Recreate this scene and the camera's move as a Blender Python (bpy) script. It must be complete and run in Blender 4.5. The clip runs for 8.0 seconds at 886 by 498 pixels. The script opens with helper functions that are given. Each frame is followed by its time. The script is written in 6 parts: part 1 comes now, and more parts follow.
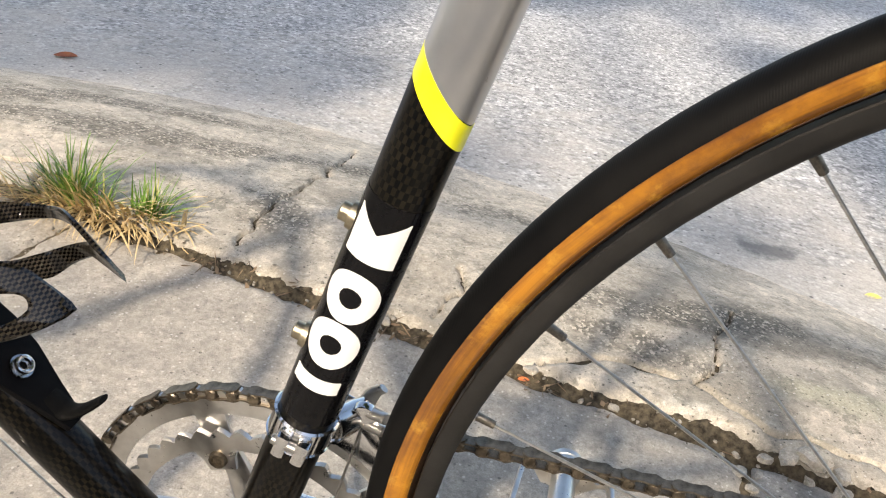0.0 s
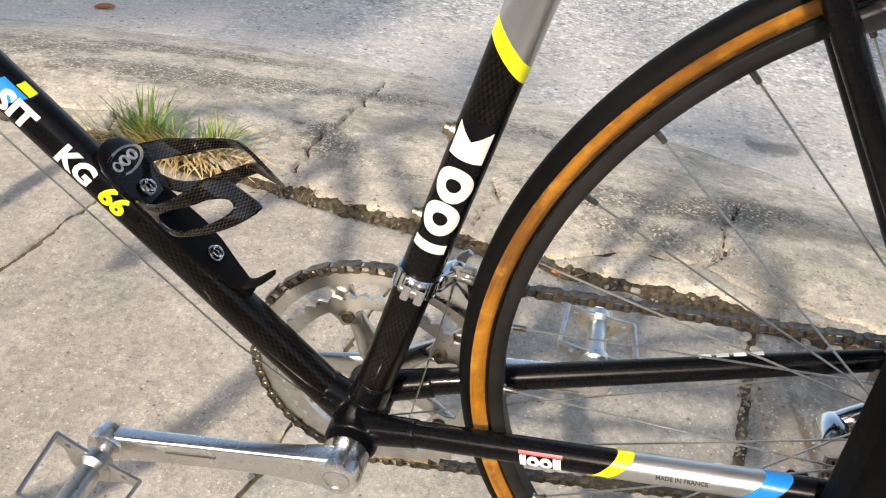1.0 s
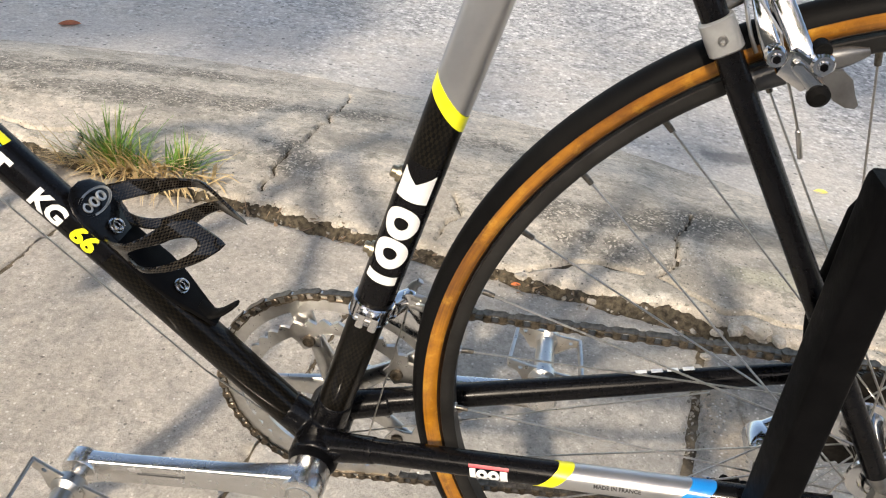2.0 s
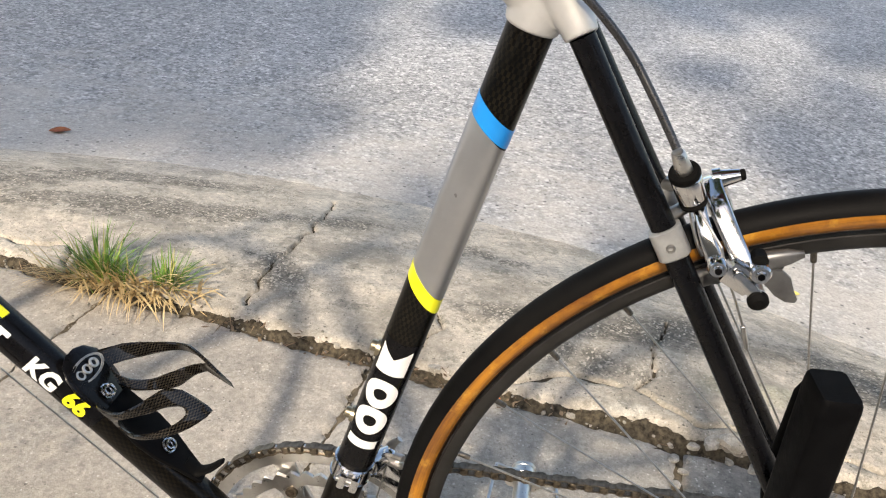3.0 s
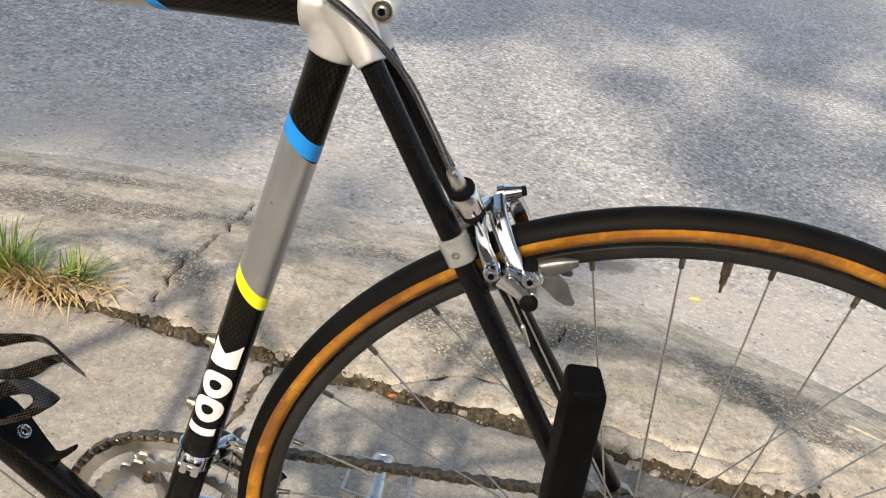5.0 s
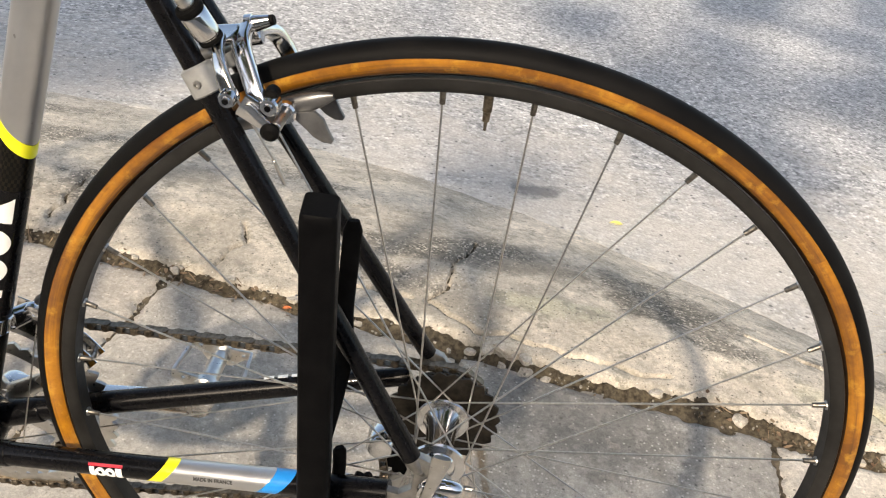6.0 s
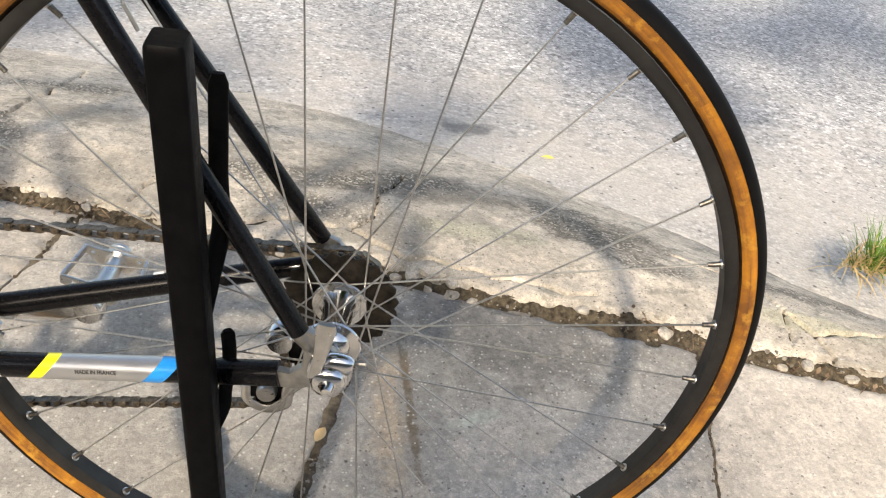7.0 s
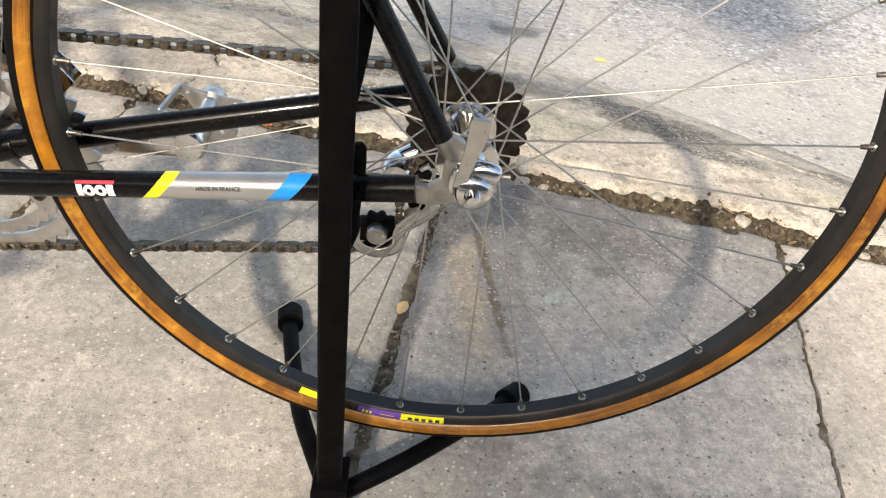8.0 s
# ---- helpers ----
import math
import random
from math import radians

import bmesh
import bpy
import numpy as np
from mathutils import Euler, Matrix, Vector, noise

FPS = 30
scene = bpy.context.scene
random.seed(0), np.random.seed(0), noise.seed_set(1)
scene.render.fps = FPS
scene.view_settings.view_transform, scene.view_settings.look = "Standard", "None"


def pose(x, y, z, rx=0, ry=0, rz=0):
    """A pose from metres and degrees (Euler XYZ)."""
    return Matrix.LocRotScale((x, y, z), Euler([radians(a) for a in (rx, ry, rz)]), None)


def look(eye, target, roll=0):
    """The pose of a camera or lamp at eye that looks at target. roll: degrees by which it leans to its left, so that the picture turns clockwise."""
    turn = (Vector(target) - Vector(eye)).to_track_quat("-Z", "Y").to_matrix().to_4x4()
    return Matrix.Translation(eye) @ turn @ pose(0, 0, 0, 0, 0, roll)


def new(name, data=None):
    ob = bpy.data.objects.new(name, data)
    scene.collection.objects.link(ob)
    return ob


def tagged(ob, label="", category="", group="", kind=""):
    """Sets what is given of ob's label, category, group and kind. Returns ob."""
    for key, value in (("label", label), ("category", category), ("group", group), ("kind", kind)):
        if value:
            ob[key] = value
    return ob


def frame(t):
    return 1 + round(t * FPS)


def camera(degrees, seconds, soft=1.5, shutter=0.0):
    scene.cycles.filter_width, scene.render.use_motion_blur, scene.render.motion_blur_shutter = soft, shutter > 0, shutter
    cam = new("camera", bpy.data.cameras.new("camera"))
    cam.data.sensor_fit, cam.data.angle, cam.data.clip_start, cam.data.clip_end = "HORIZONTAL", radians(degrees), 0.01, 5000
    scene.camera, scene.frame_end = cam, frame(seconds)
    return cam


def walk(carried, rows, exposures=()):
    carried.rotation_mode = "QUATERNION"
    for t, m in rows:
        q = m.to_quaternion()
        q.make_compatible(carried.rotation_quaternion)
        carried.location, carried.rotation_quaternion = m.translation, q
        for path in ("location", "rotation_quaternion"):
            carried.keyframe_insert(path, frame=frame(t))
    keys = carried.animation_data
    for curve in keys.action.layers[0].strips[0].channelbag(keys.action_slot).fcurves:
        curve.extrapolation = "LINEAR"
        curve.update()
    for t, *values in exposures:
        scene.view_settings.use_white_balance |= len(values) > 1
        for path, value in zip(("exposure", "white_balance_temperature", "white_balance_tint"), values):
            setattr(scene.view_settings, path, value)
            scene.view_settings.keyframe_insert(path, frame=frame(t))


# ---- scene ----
cam = camera(55.9, 8.0, 1.15)
PATH = [
    (0, (-0.28, -0.284, 0.709), (-0.519, 1.427, -0.3), 9.7),
    (0.5, (-0.284, -0.37, 0.795), (-0.59, 1.261, -0.321), 6.7),
    (1, (-0.289, -0.444, 0.781), (-0.532, 1.163, -0.385), 5.8),
    (1.2, (-0.281, -0.464, 0.764), (-0.494, 1.123, -0.434), 5.9),
    (2.3, (-0.272, -0.466, 0.852), (-0.452, 1.186, -0.261), 6.2),
    (2.5, (-0.273, -0.463, 0.865), (-0.453, 1.212, -0.213), 6.2),
    (3, (-0.274, -0.461, 0.899), (-0.446, 1.264, -0.098), 6.1),
    (3.5, (-0.277, -0.455, 0.928), (-0.428, 1.308, -0.003), 6.3),
    (4, (-0.28, -0.458, 0.956), (-0.403, 1.329, 0.068), 6.9),
    (4.5, (-0.269, -0.469, 0.965), (-0.364, 1.313, 0.061), 7.8),
    (5, (-0.181, -0.493, 0.937), (-0.244, 1.248, -0.044), 9.1),
    (5.2, (-0.145, -0.5, 0.93), (-0.202, 1.221, -0.086), 9.7),
    (6.3, (0.007, -0.507, 0.871), (0.055, 1.183, -0.198), 9.8),
    (6.5, (0.024, -0.509, 0.863), (0.104, 1.177, -0.212), 9.8),
    (7, (0.033, -0.525, 0.818), (0.165, 1.134, -0.291), 10.1),
    (7.5, (0.0, -0.53, 0.743), (0.133, 1.097, -0.413), 9.3),
    (8, (-0.048, -0.549, 0.703), (0.081, 1.033, -0.514), 10.4),
]
walk(cam, [(t, look(eye, target, roll)) for t, eye, target, roll in PATH], [(0.0, 1.2, 7350, 10), (1.0, 1.11, 7300, 10), (2.5, 1.05, 7250, 10), (3.0, 1.06, 7300, 10), (3.5, 1.01, 7350, 10), (4.0, 0.90, 7450, 10), (4.5, 0.89, 7550, 10), (5.0, 0.93, 7600, 10), (6.5, 1.13, 7500, 10), (7.0, 1.15, 7400, 10), (8.0, 1.18, 7400, 10)])

# ---------------------------------------------------------------- light
SUN_TO = Vector((0.30, 1.35, -1.0)).normalized()      # the way the sunlight goes
SUN_ELEV = math.asin(-SUN_TO.z)
SUN_AZ = math.atan2(-SUN_TO.x, -SUN_TO.y)
world = bpy.data.worlds.new("sky")
scene.world = world
world.use_nodes = True
wn = world.node_tree
wn.nodes.clear()
sky = wn.nodes.new("ShaderNodeTexSky")
sky.sky_type = "NISHITA"
sky.sun_disc = False
sky.sun_elevation = SUN_ELEV
sky.sun_rotation = SUN_AZ
sky.air_density, sky.dust_density, sky.ozone_density = 1.0, 2.5, 1.0
bg = wn.nodes.new("ShaderNodeBackground")
bg.inputs["Strength"].default_value = 0.15
wout = wn.nodes.new("ShaderNodeOutputWorld")
wn.links.new(sky.outputs[0], bg.inputs[0])
wn.links.new(bg.outputs[0], wout.inputs[0])
sun_data = bpy.data.lights.new("sun", "SUN")
sun_data.energy, sun_data.angle, sun_data.color = 2.35, radians(2.4), (1.0, 0.93, 0.84)
sun = new("sun", sun_data)
sun.matrix_world = look(Vector((0, 0, 0)) - SUN_TO * 20, (0, 0, 0))


# ---------------------------------------------------------------- materials
class Nodes:
    """A small helper round one node tree."""

    def __init__(self, name):
        self.mat = bpy.data.materials.new(name)
        self.mat.use_nodes = True
        self.tree = self.mat.node_tree
        self.bsdf = self.tree.nodes["Principled BSDF"]
        self.coord = self.node("ShaderNodeTexCoord")

    def node(self, kind, **values):
        n = self.tree.nodes.new(kind)
        for key, value in values.items():
            n.inputs[key.replace("_", " ")].default_value = value
        return n

    def link(self, a, b):
        self.tree.links.new(a, b)

    def noise(self, scale, detail=6.0, rough=0.6, vector=None, distortion=0.0):
        n = self.node("ShaderNodeTexNoise", Scale=scale, Detail=detail, Roughness=rough, Distortion=distortion)
        self.link(vector or self.coord.outputs["Object"], n.inputs["Vector"])
        return n.outputs["Fac"]

    def ramp(self, fac, stops):
        n = self.tree.nodes.new("ShaderNodeValToRGB")
        e = n.color_ramp.elements
        while len(e) < len(stops):
            e.new(0.5)
        for el, (pos, col) in zip(e, stops):
            el.position = pos
            el.color = (*col, 1) if isinstance(col, tuple) else (col, col, col, 1)
        self.link(fac, n.inputs[0])
        return n.outputs[0]

    def mix(self, fac, a, b, mode="MIX"):
        n = self.tree.nodes.new("ShaderNodeMix")
        n.data_type, n.blend_type = "RGBA", mode
        for value, k in ((fac, 0), (a, 6), (b, 7)):
            socket = n.inputs[k]
            if isinstance(value, (int, float)):
                socket.default_value = (value, value, value, 1) if k else value
            elif isinstance(value, tuple):
                socket.default_value = (*value, 1)
            else:
                self.link(value, socket)
        return n.outputs[2]

    def tree_scale(self, value, factor):
        n = self.tree.nodes.new("ShaderNodeMath")
        n.operation = "MULTIPLY"
        n.inputs[1].default_value = factor
        self.link(value, n.inputs[0])
        return n.outputs[0]

    def bump(self, height, strength, distance, after=None):
        n = self.node("ShaderNodeBump", Strength=strength, Distance=distance)
        self.link(height, n.inputs["Height"])
        if after:
            self.link(after, n.inputs["Normal"])
        return n.outputs["Normal"]

    def done(self, color, rough, metal=0.0, normal=None, coat=0.0, **more):
        b = self.bsdf.inputs
        for value, socket in ((color, b["Base Color"]), (rough, b["Roughness"]), (metal, b["Metallic"])):
            if isinstance(value, tuple):
                socket.default_value = (*value, 1)
            elif isinstance(value, (int, float)):
                socket.default_value = value
            else:
                self.link(value, socket)
        b["Coat Weight"].default_value = coat
        b["Coat Roughness"].default_value = 0.06
        for key, value in more.items():
            b[key.replace("_", " ")].default_value = value
        if normal:
            self.link(normal, b["Normal"])
        return self.mat


def plain(name, a, b, rough=(0.4, 0.55), metal=0.0, scale=40.0, bump=0.1, bscale=400.0, coat=0.0, gloss=0.5):
    """Two close tones, uneven gloss and fine relief."""
    n = Nodes(name)
    f = n.noise(scale, 5)
    col = n.mix(n.ramp(f, [(0.35, 0.0), (0.68, 1.0)]), a, b)
    r = n.ramp(n.noise(scale * 2.3, 4), [(0.3, rough[0]), (0.7, rough[1])])
    nor = n.bump(n.noise(bscale, 3), bump, 0.0006)
    return n.done(col, r, metal, nor, coat, Specular_IOR_Level=gloss)


def scatter(n, v, scale, share, size, channel=0):
    """Mask of small separate specks: a share of the cells, each with a speck of the given size."""
    vo = n.node("ShaderNodeTexVoronoi", Scale=scale)
    n.link(v, vo.inputs["Vector"])
    sep = n.node("ShaderNodeSeparateColor")
    n.link(vo.outputs["Color"], sep.inputs[0])
    rare = n.ramp(sep.outputs[channel], [(1 - share - 0.01, 0.0), (1 - share, 1.0)])
    near = n.ramp(vo.outputs["Distance"], [(size * 0.6, 1.0), (size, 0.0)])
    return n.mix(rare, 0.0, near)


def ellipse(n, px, py, rx, ry, turn):
    """1 in the middle of an ellipse on the ground, falling to 0 at its rim."""
    mp = n.node("ShaderNodeMapping")
    mp.vector_type = "TEXTURE"
    mp.inputs["Location"].default_value = (px, py, 0)
    mp.inputs["Rotation"].default_value = (0, 0, radians(turn))
    mp.inputs["Scale"].default_value = (rx, ry, 1)
    n.link(n.coord.outputs["Object"], mp.inputs[0])
    flat = n.node("ShaderNodeVectorMath")
    flat.operation = "MULTIPLY"
    flat.inputs[1].default_value = (1, 1, 0)
    n.link(mp.outputs[0], flat.inputs[0])
    far = n.node("ShaderNodeVectorMath")
    far.operation = "LENGTH"
    n.link(flat.outputs[0], far.inputs[0])
    return n.ramp(far.outputs["Value"], [(0.25, 1.0), (1.25, 0.0)])


def concrete(name, light, mid, dark, stain, seed, stain_amount=0.5, soil=0.4, patches="", tints=(), blotch=0.0, specks=1.0):
    """Weathered cement: soft tone clouds, exposed gritty patches, stains, pits and sand grains."""
    n = Nodes(name)
    shift = n.node("ShaderNodeMapping")
    shift.inputs["Location"].default_value = (seed * 3.1, seed * 1.7, seed)
    n.link(n.coord.outputs["Object"], shift.inputs[0])
    v = shift.outputs[0]
    col = n.mix(n.ramp(n.noise(2.4, 5, 0.55, v), [(0.38, 0.0), (0.60, 1.0)]), mid, light)
    col = n.mix(1.0, col, n.ramp(n.noise(13.0, 7, 0.62, v), [(0.34, 0.84), (0.66, 1.12)]), "MULTIPLY")
    if blotch:
        # broad dirty smears with sandy islands between them
        smear = n.ramp(n.noise(4.2, 10, 0.72, v, 0.6), [(0.47, 0.0), (0.60, blotch)])
        col = n.mix(smear, col, stain)
        isle = n.ramp(n.noise(11.0, 9, 0.70, v, 0.4), [(0.55, 0.0), (0.64, 0.5)])
        col = n.mix(isle, col, n.mix(0.6, light, (0.66, 0.61, 0.52)))
    # ragged ellipses of another tone; on the apron they also paint in shade
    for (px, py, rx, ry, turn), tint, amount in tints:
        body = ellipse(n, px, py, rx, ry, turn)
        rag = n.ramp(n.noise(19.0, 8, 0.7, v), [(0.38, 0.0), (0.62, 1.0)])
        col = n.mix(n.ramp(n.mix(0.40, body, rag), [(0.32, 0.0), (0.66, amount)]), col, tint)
    grit = n.node("ShaderNodeTexVoronoi", Scale=230.0)
    n.link(v, grit.inputs["Vector"])
    gsep = n.node("ShaderNodeSeparateColor")
    n.link(grit.outputs["Color"], gsep.inputs[0])
    rough_tone = n.mix(n.ramp(gsep.outputs[0], [(0.15, 0.0), (0.9, 1.0)]), dark, stain)
    rough_tone = n.mix(n.ramp(gsep.outputs[1], [(0.74, 0.0), (0.90, 1.0)]), rough_tone, n.mix(0.5, mid, light))
    # weathered stretches where the skin is gone and the grit shows
    wear = n.ramp(n.noise(7.0, 10, 0.68, v, 0.2), [(0.57 - 0.06 * stain_amount, 0.0), (0.66, 0.75 * stain_amount)])
    rag = n.ramp(n.noise(24.0, 10, 0.74, v), [(0.36, 0.0), (0.64, 1.0)])
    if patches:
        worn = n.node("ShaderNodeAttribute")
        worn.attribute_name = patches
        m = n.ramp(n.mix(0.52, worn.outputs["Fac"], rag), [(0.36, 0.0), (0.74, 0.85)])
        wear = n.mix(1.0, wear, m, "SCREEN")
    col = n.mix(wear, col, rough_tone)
    moss = n.ramp(n.noise(17.0, 9, 0.72, v), [(0.60 - 0.05 * soil, 0.0), (0.68, 0.55 * soil)])
    col = n.mix(moss, col, stain)
    grain = n.noise(480.0, 3, 0.7, v)
    col = n.mix(0.45, col, n.ramp(gsep.outputs[2], [(0.0, 0.72), (0.5, 1.0), (1.0, 1.26)]), "MULTIPLY")
    col = n.mix(0.45, col, n.ramp(grain, [(0.36, 0.6), (0.5, 1.0), (0.64, 1.3)]), "MULTIPLY")
    col = n.mix(0.75, col, n.ramp(n.noise(70.0, 6, 0.7, v), [(0.36, 0.74), (0.5, 1.0), (0.64, 1.2)]), "MULTIPLY")
    col = n.mix(n.ramp(n.noise(27.0, 7, 0.66, v, 0.3), [(0.50, 0.0), (0.66, 0.55)]), col, n.mix(0.5, mid, stain))
    pits = scatter(n, v, 75.0, 0.13 * min(specks, 1.6), 0.20)
    tiny = scatter(n, v, 190.0, 0.06 * specks, 0.32, 1)
    col = n.mix(n.mix(0.75, 0.0, n.mix(1.0, pits, tiny, "SCREEN")), col, n.mix(0.5, dark, (0.03, 0.027, 0.022)))
    chip = scatter(n, v, 150.0, 0.07 * specks, 0.30, 2)
    col = n.mix(n.mix(0.6, 0.0, chip), col, (0.74, 0.71, 0.65))
    nor = n.bump(n.noise(38.0, 9, 0.72, v), 0.55, 0.005)
    nor = n.bump(n.mix(wear, grain, grit.outputs["Distance"]), 0.55, 0.0018, nor)
    nor = n.bump(n.ramp(pits, [(0.0, 1.0), (1.0, 0.0)]), 0.5, 0.002, nor)
    return n.done(col, n.ramp(wear, [(0.0, 0.84), (1.0, 0.97)]), 0.0, nor, Specular_IOR_Level=0.28)


def asphalt_material():
    """Old blacktop worn down to its stones, with sand blown over it towards the kerb."""
    n = Nodes("worn_asphalt")
    v = n.coord.outputs["Object"]
    stones = n.node("ShaderNodeTexVoronoi", Scale=88.0)
    n.link(v, stones.inputs["Vector"])
    sep = n.node("ShaderNodeSeparateColor")
    n.link(stones.outputs["Color"], sep.inputs[0])
    tone = n.ramp(sep.outputs[0], [(0.0, (0.24, 0.238, 0.236)), (0.30, (0.42, 0.415, 0.41)), (0.80, (0.54, 0.533, 0.523)), (1.0, (0.74, 0.73, 0.71))])
    edge = n.ramp(stones.outputs["Distance"], [(0.25, 1.08), (0.75, 0.55)])
    col = n.mix(0.50, tone, edge, "MULTIPLY")
    fine = n.node("ShaderNodeTexVoronoi", Scale=300.0)
    n.link(v, fine.inputs["Vector"])
    col = n.mix(0.35, col, n.ramp(fine.outputs["Distance"], [(0.1, 1.2), (0.8, 0.7)]), "MULTIPLY")
    col = n.mix(1.0, col, n.ramp(n.noise(30.0, 6, 0.7, v), [(0.36, 0.76), (0.64, 1.2)]), "MULTIPLY")
    broad = n.noise(1.3, 7, 0.6, v, 0.4)
    col = n.mix(1.0, col, n.ramp(broad, [(0.40, 0.90), (0.60, 1.08)]), "MULTIPLY")
    lean = n.node("ShaderNodeMapping")
    lean.inputs["Rotation"].default_value = (0, 0, radians(8.5))
    n.link(v, lean.inputs[0])
    axes = n.node("ShaderNodeSeparateXYZ")
    n.link(lean.outputs[0], axes.inputs[0])
    way = n.ramp(n.tree_scale(axes.outputs[1], 0.25), [(0.34, 1.0), (0.62, 0.0)])
    sand = n.ramp(n.mix(0.45, way, n.ramp(n.noise(6.0, 9, 0.7, v), [(0.35, 0.0), (0.65, 1.0)])), [(0.35, 0.0), (0.80, 0.70)])
    col = n.mix(sand, col, n.mix(n.ramp(n.noise(160.0, 4, 0.7, v), [(0.4, 0.0), (0.6, 1.0)]), (0.46, 0.42, 0.37), (0.62, 0.58, 0.52)))
    col = n.mix(n.mix(0.85, 0.0, scatter(n, v, 38.0, 0.26, 0.22)), col, (0.10, 0.098, 0.095))
    col = n.mix(n.mix(0.9, 0.0, scatter(n, v, 46.0, 0.28, 0.22, 1)), col, (0.70, 0.688, 0.66))
    col = n.mix(n.mix(0.6, 0.0, scatter(n, v, 17.0, 0.07, 0.16, 2)), col, (0.13, 0.125, 0.12))
    # dark patch painted into the colour to deepen the leaf shade here
    painted_shade = n.mix(0.45, ellipse(n, 0.19, 1.47, 0.19, 0.075, 2), n.ramp(n.noise(14.0, 7, 0.7, v), [(0.38, 0.0), (0.62, 1.0)]))
    col = n.mix(n.ramp(painted_shade, [(0.42, 0.0), (0.75, 0.8)]), col, (0.15, 0.148, 0.145))
    nor = n.bump(stones.outputs["Distance"], 0.5, 0.003)
    nor = n.bump(n.noise(500.0, 3, 0.7, v), 0.4, 0.0012, nor)
    return n.done(col, n.ramp(broad, [(0.3, 0.80), (0.7, 0.93)]), 0.0, nor)


def carbon_material(name, dark, fleck, cell, amount, coat=0.26):
    n = Nodes(name)
    mp = n.node("ShaderNodeMapping")
    mp.inputs["Scale"].default_value = (1 / cell, 0.55 / cell, 1)
    n.link(n.coord.outputs["UV"], mp.inputs[0])
    ch = n.node("ShaderNodeTexChecker", Scale=1.0)
    n.link(mp.outputs[0], ch.inputs["Vector"])
    f = n.noise(60.0, 5, 0.7)
    m = n.mix(n.ramp(f, [(0.35, 0.15), (0.7, 1.0)]), 0.0, ch.outputs["Fac"])
    col = n.mix(n.mix(amount, 0.0, m), dark, fleck)
    nor = n.bump(ch.outputs["Fac"], 0.08, 0.0004)
    r = n.ramp(n.noise(25.0, 5), [(0.3, 0.26), (0.7, 0.38)])
    return n.done(col, r, 0.0, nor, coat, Specular_IOR_Level=0.05)


def brushed_material(name, a, b, rough=(0.30, 0.42), metal=0.9):
    """Satin aluminium, drawn along the tube, with small scuffs."""
    n = Nodes(name)
    mp = n.node("ShaderNodeMapping")
    mp.inputs["Scale"].default_value = (1500, 12, 1)
    n.link(n.coord.outputs["UV"], mp.inputs[0])
    lines = n.noise(1.0, 4, 0.6, mp.outputs[0])
    cloud = n.noise(35.0, 6, 0.65)
    col = n.mix(n.ramp(cloud, [(0.35, 0.0), (0.65, 1.0)]), a, b)
    spot = n.ramp(n.noise(210.0, 2, 0.5), [(0.74, 0.0), (0.78, 1.0)])
    col = n.mix(n.mix(0.5, 0.0, spot), col, (0.12, 0.11, 0.10))
    r = n.ramp(n.mix(0.5, lines, cloud), [(0.3, rough[0]), (0.7, rough[1])])
    return n.done(col, r, metal, n.bump(lines, 0.08, 0.0003))


M_slab_tan = concrete("concrete_slab_tan", (0.455, 0.411, 0.356), (0.385, 0.350, 0.304), (0.25, 0.228, 0.198), (0.31, 0.280, 0.236), 1, 0.35, 0.35, blotch=0.40)
M_slab_warm = concrete("concrete_slab_warm", (0.46, 0.425, 0.375), (0.37, 0.344, 0.306), (0.24, 0.224, 0.20), (0.29, 0.266, 0.228), 3, 0.40, 0.4, blotch=0.45)
M_slab_pale = concrete("concrete_slab_pale", (0.61, 0.555, 0.480), (0.52, 0.473, 0.410), (0.30, 0.275, 0.24), (0.42, 0.38, 0.32), 9, 0.35, 0.35, blotch=0.35)
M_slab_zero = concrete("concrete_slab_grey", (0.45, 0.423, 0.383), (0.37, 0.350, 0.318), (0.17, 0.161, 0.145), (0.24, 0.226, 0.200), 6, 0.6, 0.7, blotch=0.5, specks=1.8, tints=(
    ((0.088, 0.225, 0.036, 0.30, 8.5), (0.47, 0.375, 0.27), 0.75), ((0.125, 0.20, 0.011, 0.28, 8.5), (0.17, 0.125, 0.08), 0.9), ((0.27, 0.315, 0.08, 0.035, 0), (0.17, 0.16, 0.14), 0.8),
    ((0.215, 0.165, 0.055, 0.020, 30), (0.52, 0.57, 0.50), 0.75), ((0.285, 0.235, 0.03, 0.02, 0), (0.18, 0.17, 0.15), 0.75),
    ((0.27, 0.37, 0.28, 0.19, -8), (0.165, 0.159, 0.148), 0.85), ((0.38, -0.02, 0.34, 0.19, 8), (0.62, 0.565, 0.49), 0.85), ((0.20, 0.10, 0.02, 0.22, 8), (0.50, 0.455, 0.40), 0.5)))
